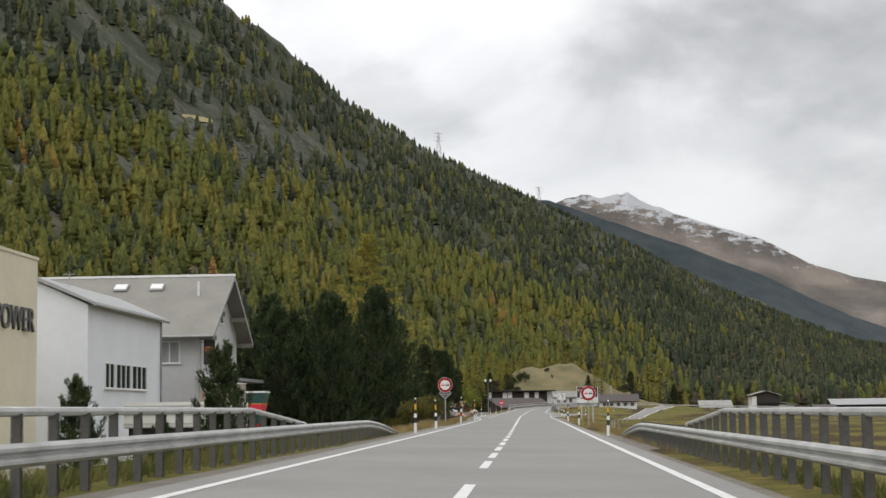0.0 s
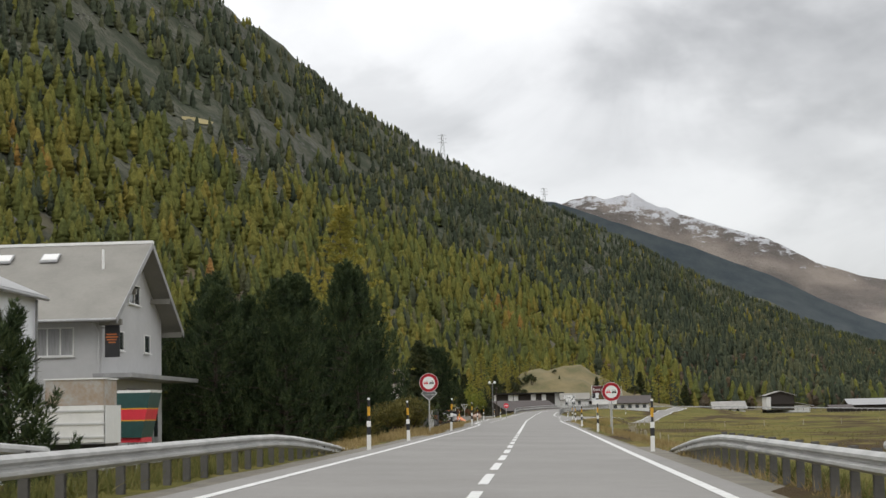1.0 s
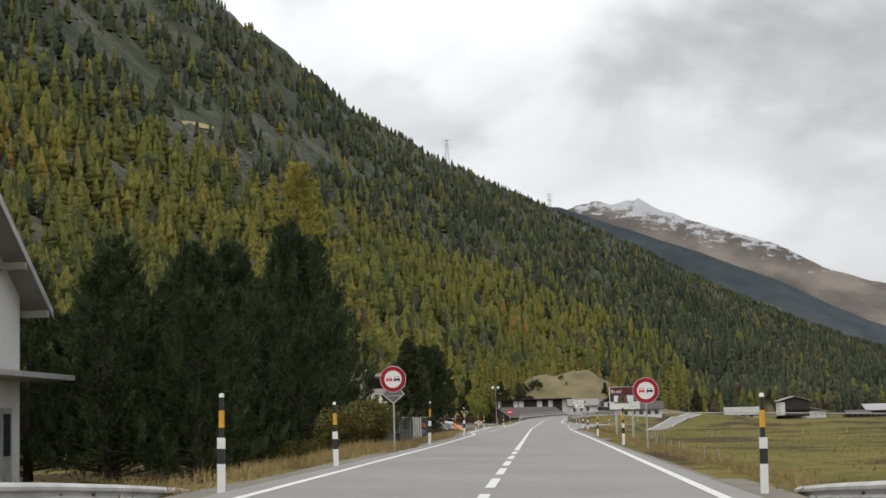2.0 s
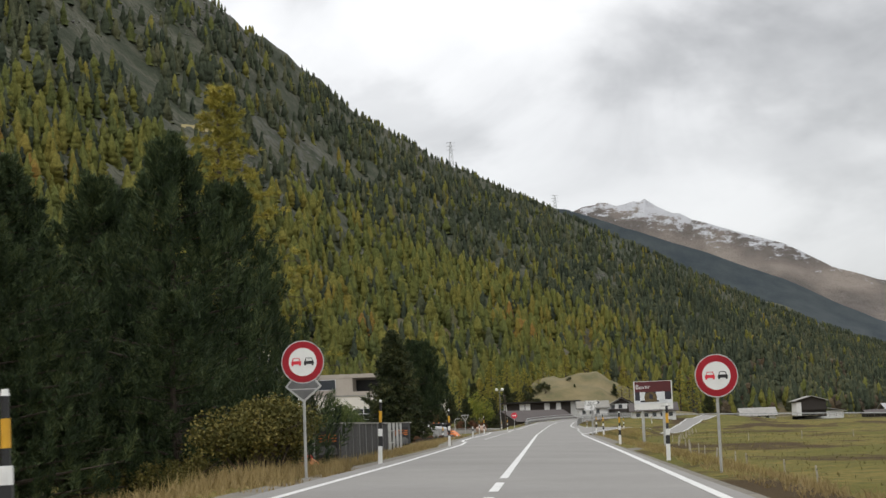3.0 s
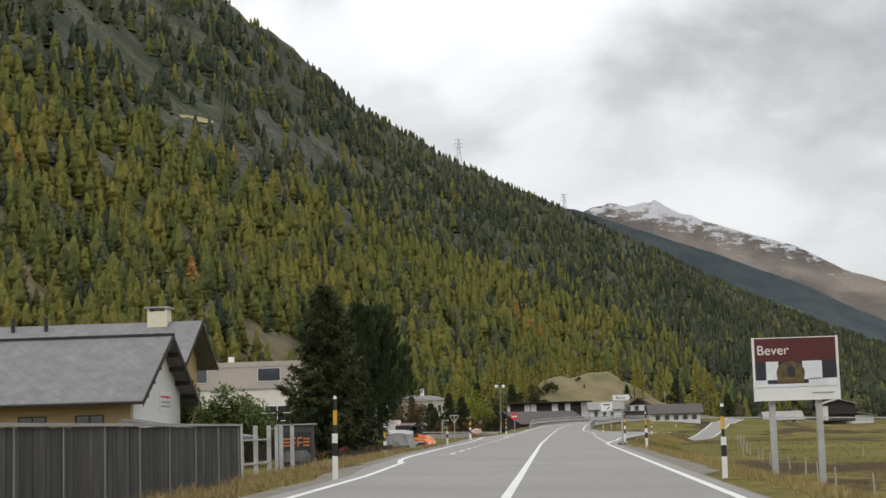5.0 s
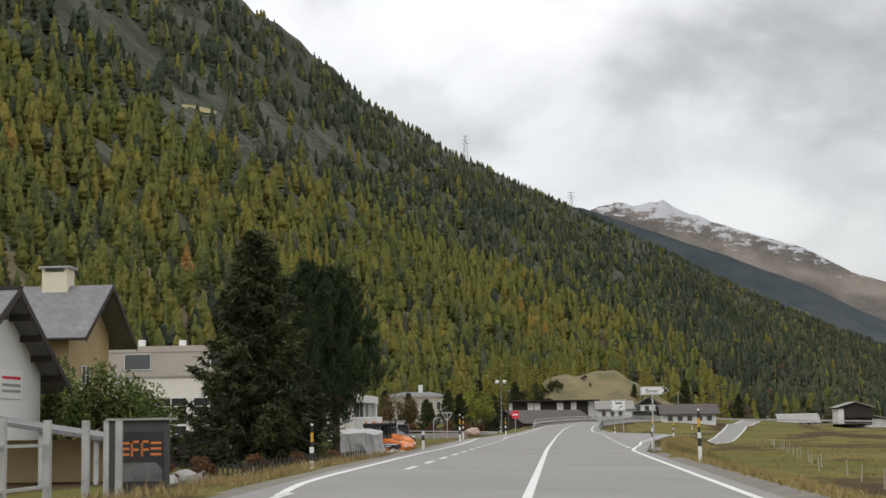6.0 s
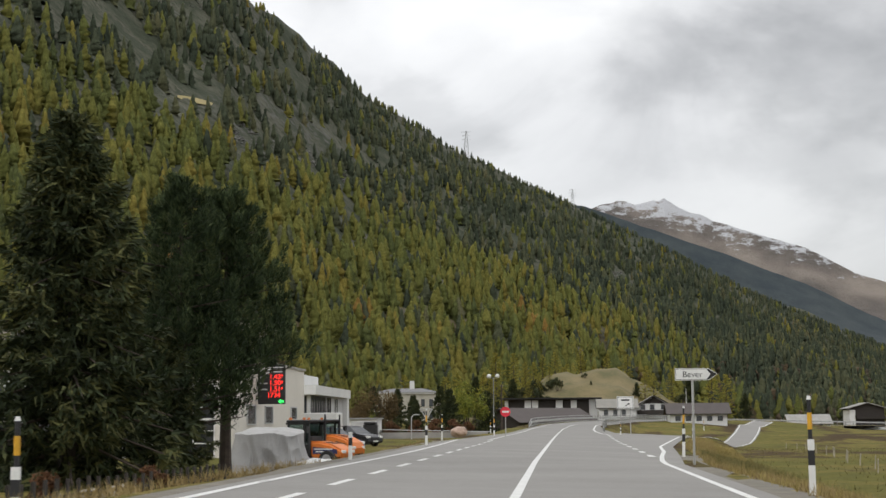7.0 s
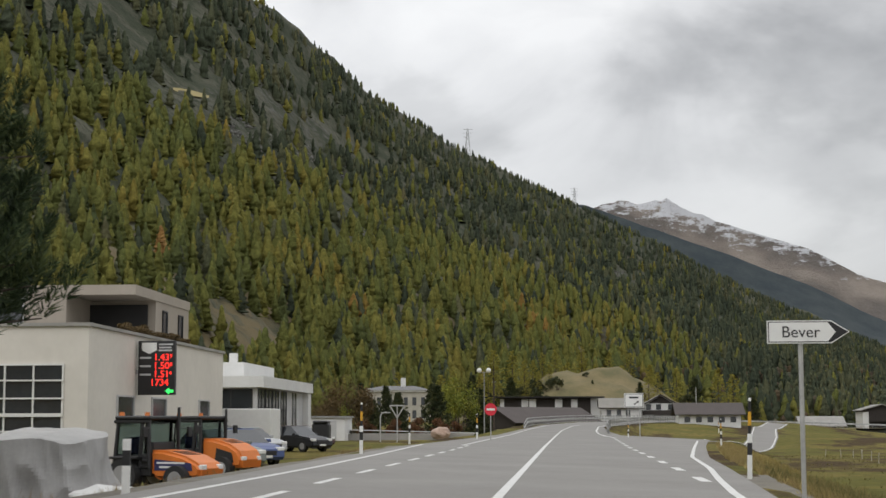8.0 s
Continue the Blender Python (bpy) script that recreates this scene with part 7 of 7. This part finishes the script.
def car(color, label, at, rz, estate=False):
    """A car that points along +x: lower body, glasshouse, lights, wheels."""
    ob = thing("parked_car", label, "car", "parked cars", at, rz)
    paint = mat("car_paint", color, 0.4, 0.1, var=0.05, scale=3)
    low_p = [(-2.1, 0.28), (-2.15, 0.62), (-2.05, 0.86), (-1.2, 0.92), (0.85, 0.92), (1.75, 0.80), (2.08, 0.66), (2.12, 0.36), (2.0, 0.24), (-2.0, 0.22)]
    bm = prism(bmesh.new(), low_p, "y", -0.86, 0.86)
    bmesh.ops.bevel(bm, geom=[e2 for e2 in bm.edges if abs(e2.verts[0].co.y - e2.verts[1].co.y) < 0.01], offset=0.07, segments=2, affect="EDGES")
    part_local("body", bm, paint, ob)
    top_p = [(-1.95 if estate else -1.7, 0.90), (-1.75 if estate else -1.15, 1.40), (0.15, 1.43), (1.0, 0.90)]
    bm = bmesh.new()
    vs0 = [bm.verts.new((p[0], s_ * (0.78 if p[1] < 1 else 0.62), p[1])) for s_ in (-1, 1) for p in top_p]
    k = len(top_p)
    for i in range(k):
        bm.faces.new((vs0[i], vs0[(i + 1) % k], vs0[k + (i + 1) % k], vs0[k + i]))
    bm.faces.new(vs0[:k][::-1]); bm.faces.new(vs0[k:])
    bmesh.ops.recalc_face_normals(bm, faces=bm.faces)
    cabin = part_local("window", bm, M_glass, ob)
    part_local("roof", B(-1.68 if estate else -1.08, 0.12, -0.62, 0.62, 1.40, 1.46, 0.02), paint, ob)
    for s_ in (-1, 1):
        part_local("pillar", prism(bmesh.new(), [(-0.42, 0.9), (-0.34, 0.9), (-0.34, 1.42), (-0.42, 1.42)], "y", s_ * 0.70 - 0.09, s_ * 0.70 + 0.07), paint, cabin)
        part_local("headlight", B(1.86, 2.10, s_ * 0.66 - 0.17, s_ * 0.66 + 0.17, 0.58, 0.74, 0.03), M_signwhite, ob)
        part_local("tail_light", B(-2.15, -2.05, s_ * 0.70 - 0.12, s_ * 0.70 + 0.12, 0.62, 0.82, 0.02), M_red, ob)
        part_local("mirror", B(0.62, 0.78, s_ * 0.93 - 0.08, s_ * 0.93 + 0.08, 0.92, 1.05, 0.02), paint, ob)
        for x in (-1.32, 1.32):
            wheel(ob, x, s_ * 0.78, 0.31, 0.32, 0.22, "y")
    part_local("grille", B(2.07, 2.13, -0.45, 0.45, 0.42, 0.60, 0.01), M_black, ob)
    part_local("number_plate", B(2.10, 2.145, -0.25, 0.25, 0.32, 0.42), M_signwhite, ob)
    return ob


car((0.20, 0.22, 0.21), "silver grey car parked nose to the road", (-12.9, 238.5, -0.42), -48)
car((0.06, 0.09, 0.22), "dark blue car parked nose to the road", (-13.2, 244.0, -0.40), -48)
car((0.015, 0.016, 0.02), "black car parked by the showroom", (-15.6, 272.0, -0.30), -35)
car((0.06, 0.02, 0.02), "dark red estate car by the showroom", (-17.0, 282.0, -0.28), -25, True)
car((0.45, 0.46, 0.47), "pale silver car in the side lane yard", (-16.4, 262.0, -0.36), -40)

tb = thing("box_truck", "white box truck body beside the service building", "truck", "", (-15.0, 254, -0.3))
part("box_body", B(-18.6, -13.4, 252, 254.4, 0.25, 1.95, 0.03), M_signwhite, tb)
part("chassis", B(-18.5, -13.5, 252.3, 254.1, 0.05, 0.25), M_black, tb)
for x in (-17.4, -14.4):
    for yy in (252.2, 254.1):
        w = part("wheel", cyl(bmesh.new(), (x, yy - 0.12, 0.08), (x, yy + 0.12, 0.08), 0.38, 0.38, 18), M_rubber, tb)
        part("rim", cyl(bmesh.new(), (x, yy - 0.13, 0.08), (x, yy - 0.1, 0.08), 0.2, 0.2, 12), M_metal, w)
tb.matrix_basis = set_back(1.2) @ tb.matrix_basis
bn = thing("waste_container", "tall black plastic covered container on the grass", "container", "", (-11.1, 252, -0.3))
part("bin", B(-11.5, -10.72, 251.7, 252.5, -0.25, 1.30, 0.09), M_black, bn)
part("lid", B(-11.46, -10.76, 251.66, 252.54, 1.27, 1.40, 0.05), M_black, bn)
bn.matrix_basis = set_back(1.38) @ bn.matrix_basis


M_cabglass = mat("cab_glass", (0.46, 0.54, 0.52), 0.02)
M_cabglass.node_tree.nodes["Principled BSDF"].inputs["Transmission Weight"].default_value = 1.0
M_cabglass.node_tree.nodes["Principled BSDF"].inputs["IOR"].default_value = 1.1


def tractor(at, rz, label, big):
    """A compact municipal tractor that points along +x: cab behind, sloping bonnet ahead."""
    ob = thing("compact_tractor", label, "tractor", "orange tractors", at, rz)
    ob.matrix_basis = pose(*at, 0, 0, rz) @ Matrix.Diagonal((0.94, 1.06, 0.94, 1))
    k = 1.10 if big else 0.94
    bonnet = [(0.05, 0.45), (0.05, 1.18 * k), (0.5, 1.16 * k), (1.15, 1.02 * k), (1.55, 0.82 * k), (1.70, 0.62), (1.66, 0.36), (0.3, 0.32)]
    bm = prism(bmesh.new(), bonnet, "y", -0.52, 0.52)
    bmesh.ops.bevel(bm, geom=[e2 for e2 in bm.edges if abs(e2.verts[0].co.y - e2.verts[1].co.y) < 0.01], offset=0.09, segments=3, affect="EDGES")
    bn_ = part_local("bonnet", bm, M_orange, ob)
    for s_ in (-1, 1):
        if big:
            part_local("side_grille", prism(bmesh.new(), [(0.62, 0.52), (1.40, 0.52), (1.30, 0.84), (0.70, 0.98)], "y", s_ * 0.525 - 0.012, s_ * 0.525 + 0.012), M_black, bn_)
        else:
            pnl = part_local("side_panel", prism(bmesh.new(), [(0.22, 0.56), (1.45, 0.56), (1.40, 0.76), (0.22, 0.86)], "y", s_ * 0.522 - 0.008, s_ * 0.522 + 0.008), M_navy, bn_)
            for z, a, c in ((0.74, 0.3, 1.2), (0.63, 0.38, 1.1)):
                part_local("text_bar", B(a, c, s_ * 0.533 - 0.004, s_ * 0.533 + 0.004, z, z + 0.05), M_signwhite, pnl)
        part_local("headlight", B(1.55, 1.70, s_ * 0.34 - 0.1, s_ * 0.34 + 0.1, 0.58, 0.72, 0.02), M_signwhite, bn_)
    for i in range(4):
        part_local("vent", B(0.62 + i * 0.13, 0.68 + i * 0.13, -0.30, 0.30, (1.105 - i * 0.028) * k, (1.13 - i * 0.028) * k + 0.01), M_black, bn_)
    for s_ in (-1, 1):
        fr_ = bmesh.new()
        for x, t in ((-1.05, -0.95), (-0.20, -0.15), (0.12, 0.04)):
            cyl(fr_, (x, s_ * 0.60, 0.62), (t, s_ * 0.56, 1.92), 0.06, 0.05, 6)
        for z in (0.66, 0.82, 1.86):
            cyl(fr_, (-1.05, s_ * 0.59, z), (0.12, s_ * 0.59, z), 0.05, 0.05, 6)
        cab = part_local("cab_frame", fr_, M_black, ob)
    part_local("cab_roof", B(-1.05, 0.12, -0.63, 0.63, 1.90, 2.02, 0.04), M_black, cab)
    glass = M_cabglass
    for s_ in (-1, 1):
        part_local("cab_pane", prism(bmesh.new(), [(-0.98, 0.72), (-0.20, 0.72), (-0.12, 1.88), (-0.92, 1.88)], "y", s_ * 0.585 - 0.006, s_ * 0.585 + 0.006), glass, cab)
    part_local("windscreen", prism(bmesh.new(), [(-0.52, 1.16), (0.52, 1.16), (0.50, 1.88), (-0.50, 1.88)], "x", 0.05, 0.065), glass, cab)
    part_local("rear_pane", prism(bmesh.new(), [(-0.52, 0.80), (0.52, 0.80), (0.50, 1.88), (-0.50, 1.88)], "x", -1.02, -1.0), glass, cab)
    part_local("floor", B(-1.1, 0.15, -0.60, 0.60, 0.40, 0.98, 0.03), M_black, ob)
    part_local("dashboard", B(-0.08, 0.10, -0.45, 0.45, 0.98, 1.32, 0.04), M_black, ob)
    seat = part_local("seat", B(-0.85, -0.4, -0.25, 0.25, 0.66, 0.95, 0.05), M_navy, ob)
    part_local("seat_back", B(-0.92, -0.80, -0.25, 0.25, 0.95, 1.45, 0.05), M_navy, seat)
    part_local("steering_wheel", cyl(bmesh.new(), (-0.15, 0, 1.12), (-0.10, 0, 1.16), 0.2, 0.2, 16), M_black, ob)
    for s_ in (-1, 1):
        part_local("beacon", cyl(bmesh.new(), (-0.9, s_ * 0.5, 2.02), (-0.9, s_ * 0.5, 2.12), 0.08, 0.06, 10), M_orange, ob)
        m_ = part_local("mirror_arm", cyl(bmesh.new(), (0.1, s_ * 0.6, 1.7), (0.2, s_ * 0.85, 1.65), 0.015, 0.015, 5), M_black, ob)
        part_local("mirror", B(0.16, 0.24, s_ * 0.9 - 0.08, s_ * 0.9 + 0.08, 1.45, 1.72, 0.01), M_black, m_)
        wheel(ob, -0.62, s_ * 0.66, 0.42, 0.46, 0.32, "y")
        wheel(ob, 1.02, s_ * 0.58, 0.33, 0.37, 0.26, "y")
        part_local("mudguard", B(-1.05, -0.12, s_ * 0.66 - 0.18, s_ * 0.66 + 0.18, 0.86, 0.93, 0.02), M_black, ob)
    part_local("exhaust", cyl(bmesh.new(), (0.16, 0.50, 1.1), (0.16, 0.50, 2.25), 0.04, 0.04, 8), M_black, ob)
    return ob


tractor((-10.45, 220.7, -0.46), -22, "orange compact tractor with dark blue lettered stripe", False)
tractor((-11.1, 229.4, -0.42), -26, "orange compact tractor with black side grille", True)

tractor((-11.1, 130.2, -1.0), -24, "orange compact tractor with black side grille behind the fence", True)

# sheeted load
M_tarp = mat("grey_tarpaulin", (0.36, 0.355, 0.345), 0.6, var=0.10, scale=1.5, bump=0.3, bump_scale=5)
tp = thing("covered_load", "equipment wrapped in a creased grey tarpaulin", "tarpaulin", "", (-10.5, 212, -0.3))
vs, fs = [], []
nu, nv = 160, 34
for j in range(nv):
    f = j / (nv - 1)
    side_f = min(1.0, f / 0.62)
    for i in range(nu):
        a = 2 * math.pi * i / nu
        ca, sa = math.cos(a), math.sin(a)
        # a rounded box plan, a hem that flares out, a top that sags between hard corners
        sq = (abs(ca) ** 9 + abs(sa) ** 9) ** (-1 / 9)
        inward = 1.0 if f < 0.62 else max(0.0, 1 - (f - 0.62) / 0.38)
        q = Vector((ca * 2.2 + 0.5 * side_f, sa * 2.2 - 0.4 * side_f, side_f * 0.7))
        fold = (0.5 - abs(noise.noise(q))) * 0.22 + (0.5 - abs(noise.noise(q * 2.3 + Vector((4, 3, 7))))) * 0.10
        rr = sq * inward * (1.0 + 0.16 * (1 - side_f) ** 2 - 0.05 * side_f + (fold - 0.08) * (1.1 - 0.75 * side_f) * (f < 0.62))
        x, yy = ca * rr, sa * rr
        z = -0.42 + 1.56 * side_f - 0.07 * max(0, f - 0.56) / 0.06 * (f < 0.62) - (0.07 if f >= 0.62 else 0)
        z += side_f ** 2 * (-0.16 * max(0, x - 0.35) + 0.10 * yy - 0.05 + 0.10 * noise.noise(Vector((x * 1.3, yy * 1.3, 5.0))) + 0.04 * (0.5 - abs(noise.noise(Vector((x * 3.1, yy * 2.3, 9.0))))))
        vs.append((-10.75 + 1.12 * x, 212.3 + 1.45 * yy, z))
for j in range(nv - 1):
    for i in range(nu):
        fs.append((j * nu + i, j * nu + (i + 1) % nu, (j + 1) * nu + (i + 1) % nu, (j + 1) * nu + i))
me = bpy.data.meshes.new("tarpaulin")
me.from_pydata([tuple(np.array(p) - np.array((-10.5, 212, -0.3))) for p in vs], [], fs)
me.materials.append(M_tarp)
o_ = new("tarpaulin", me); o_.parent = tp
part("pallet", B(-11.7, -9.6, 211.2, 213.2, -0.55, -0.30), M_greywood, tp)
sk = thing("sheet_bundle", "folded pale plastic sheeting on the verge", "sheeting", "", (-8.4, 209.8, -0.3))
bm = bmesh.new()
bmesh.ops.create_icosphere(bm, subdivisions=3, radius=1.0)
for w in bm.verts:
    k_ = 1 + 0.3 * noise.noise(w.co * 2.3)
    w.co = Vector((-8.6 + w.co.x * 0.75 * k_, 209.6 + w.co.y * 0.5 * k_, -0.15 + w.co.z * 0.24 * k_))
part("sheet", bm, M_signwhite, sk)

# mini excavator behind the fence


def excavator(at, rz, paint, arm_paint, label):
    ob = thing("mini_excavator", label, "excavator", "", at, rz)
    for s_ in (-1, 1):
        pts = [(-0.85, 0.08), (-0.75, 0.0), (0.75, 0.0), (0.85, 0.08), (0.85, 0.32), (0.72, 0.42), (-0.72, 0.42), (-0.85, 0.32)]
        part_local("track", prism(bmesh.new(), pts, "y", s_ * 0.62 - 0.16, s_ * 0.62 + 0.16), M_rubber, ob)
    house = part_local("house", B(-1.05, 0.55, -0.68, 0.68, 0.52, 1.05, 0.09), paint, ob)
    part_local("turntable", cyl(bmesh.new(), (0, 0, 0.35), (0, 0, 0.55), 0.4, 0.4, 18), M_black, ob)
    part_local("counterweight", B(-1.25, -0.95, -0.62, 0.62, 0.55, 1.15, 0.08), paint, house)
    part_local("vent", B(-1.262, -1.24, -0.3, 0.3, 0.7, 0.95), M_black, house)
    cab = part_local("cab_sill", B(-0.58, 0.48, -0.08, 0.58, 1.0, 1.07), M_black, ob)
    for x in (-0.55, 0.45):
        for s_ in (-1, 1):
            part_local("cab_pillar", cyl(bmesh.new(), (x, s_ * 0.3 + 0.25, 1.0), (x, s_ * 0.3 + 0.25, 2.05), 0.035, 0.035, 6), M_signwhite, cab)
    part_local("cab_roof", B(-0.62, 0.52, -0.10, 0.62, 2.03, 2.10, 0.03), M_signwhite, cab)
    part_local("cab_glass", B(-0.52, 0.42, -0.03, 0.53, 1.05, 2.02), M_glass, cab)
    path = [(0.6, -0.3, 0.8), (1.1, -0.3, 1.75), (1.9, -0.3, 2.05)]
    bm = bmesh.new()
    for a, c in zip(path[:-1], path[1:]):
        cyl(bm, a, c, 0.15, 0.13, 4)
    boom = part_local("boom", bm, arm_paint, ob)
    part_local("dipper", cyl(bmesh.new(), (1.9, -0.3, 2.05), (2.35, -0.3, 0.9), 0.12, 0.09, 4), arm_paint, boom)
    part_local("ram", cyl(bmesh.new(), (1.2, -0.3, 2.0), (1.85, -0.3, 2.2), 0.05, 0.05, 8), M_metal, boom)
    part_local("bucket", prism(bmesh.new(), [(2.15, 0.45), (2.55, 0.5), (2.5, 0.9), (2.3, 1.0), (2.1, 0.8)], "y", -0.55, -0.05), M_post, boom)
    return ob


excavator((-10.9, 137.2, -1.0), -103, M_red, M_signwhite, "red mini excavator with a white cab frame and arm")

# dark garden shed and picket border near the spruces
gs = thing("garden_shed", "low black timber garden shed", "shed", "", (-15.5, 200, -0.25))
part("wall", prism(bmesh.new(), [(-17.2, -0.5), (-13.8, -0.5), (-13.8, 0.65), (-15.2, 1.22), (-17.2, 0.8)], "y", 198.8, 201.6), M_darkwood, gs)
part("roof", prism(bmesh.new(), [(-17.5, 0.74), (-15.2, 1.26), (-13.5, 0.58), (-13.5, 0.66), (-15.2, 1.34), (-17.5, 0.82)], "y", 198.5, 201.9), M_black, gs)
pk = thing("picket_fence", "low dark picket fence along the garden", "fence", "", (-8.4, 180, -0.2))
for i in range(44):
    yy = 171 + i * 0.5
    x = lerp(yy, [171, 193], [-9.0, -8.0])
    part("picket", B(x - 0.02, x + 0.02, yy, yy + 0.12, -0.4, 0.32 + 0.05 * random.random()), M_darkwood, pk)
part("rail", prism(bmesh.new(), [(-9.06, 171), (-9.02, 171), (-8.02, 193), (-8.06, 193)], "z", 0.05, 0.10), M_darkwood, pk)
rng_ = random.Random(9)
for i in range(9):
    x, yy = -10.9 + i * 0.3 + rng_.uniform(-0.2, 0.2), 173.6 + i * 1.5
    st_ = thing("border_stone", "pale rounded garden border stone", "stone", "garden border stones", (x, yy, ground_z(x, yy)))
    bm = bmesh.new()
    bmesh.ops.create_icosphere(bm, subdivisions=2, radius=1.0)
    q = rng_.uniform(0.22, 0.38)
    for w in bm.verts:
        w.co *= 1 + 0.25 * noise.noise(w.co * 1.9 + Vector((i, 0, 0)))
        w.co = Vector((w.co.x * q * 1.3, w.co.y * q, w.co.z * q * 0.8 + q * 0.35))
    part_local("stone", bm, M_concrete, st_)
# the lone orange larch on the slope
def lone_larch(az, el, h):
    p = sight(az, el)
    o = thing("larch_tree", "lone orange larch on the mountainside", "tree", "", tuple(p))
    tk = part_local("trunk", cyl(bmesh.new(), (0, 0, -1.5), (0, 0, h * 0.8), 0.35, 0.08, 8), M_bark, o)
    rng = random.Random(77)
    V, Fc, n0 = [], [], 0
    # a shaggy crown of overlapping skirts of twigs
    for i in range(14):
        f = i / 14
        vs, fs = conifer_ring(2, 11, rng, 0.30)
        k = h * (0.42 - 0.26 * f)
        q = np.array([[v_[0] * k * 2.9 * (1 - 0.5 * f) * rng.uniform(0.6, 1.25), v_[1] * k * 2.9 * (1 - 0.5 * f) * rng.uniform(0.6, 1.25), h * 0.02 + f * h * 0.84 + v_[2] * k * 0.75 * rng.uniform(0.6, 1.4)] for v_ in vs])
        V.append(q); Fc.append(fs + n0); n0 += len(vs)
    crown = mesh_ob("crown", np.concatenate(V), np.concatenate(Fc), M_larch_o, o)
    return o


lone_larch(-14.45, 5.75, 17)

# planting along the roof edge of the service building
rp = shrub("roof_planting", "straggly brown shrubs along the roof edge", 0.55, 1.3, 0.75, 31, M_brownleaf, 0.10, 2200, 9, "planting")
rp.matrix_basis = set_back(1.256) @ pose(-14.0, 230.0, 4.1) @ Matrix.Diagonal((0.6, 0.8, 0.55, 1))
for yy, k in ((232.0, 0.62), (234.0, 0.45), (235.8, 0.55), (237.4, 0.4)):
    m = set_back(1.256) @ pose(-14.0, yy, 4.1, 0, 0, 180 * (yy > 233)) @ Matrix.Diagonal((0.6, 0.8, k, 1))
    copy_thing(rp, m).matrix_basis = m
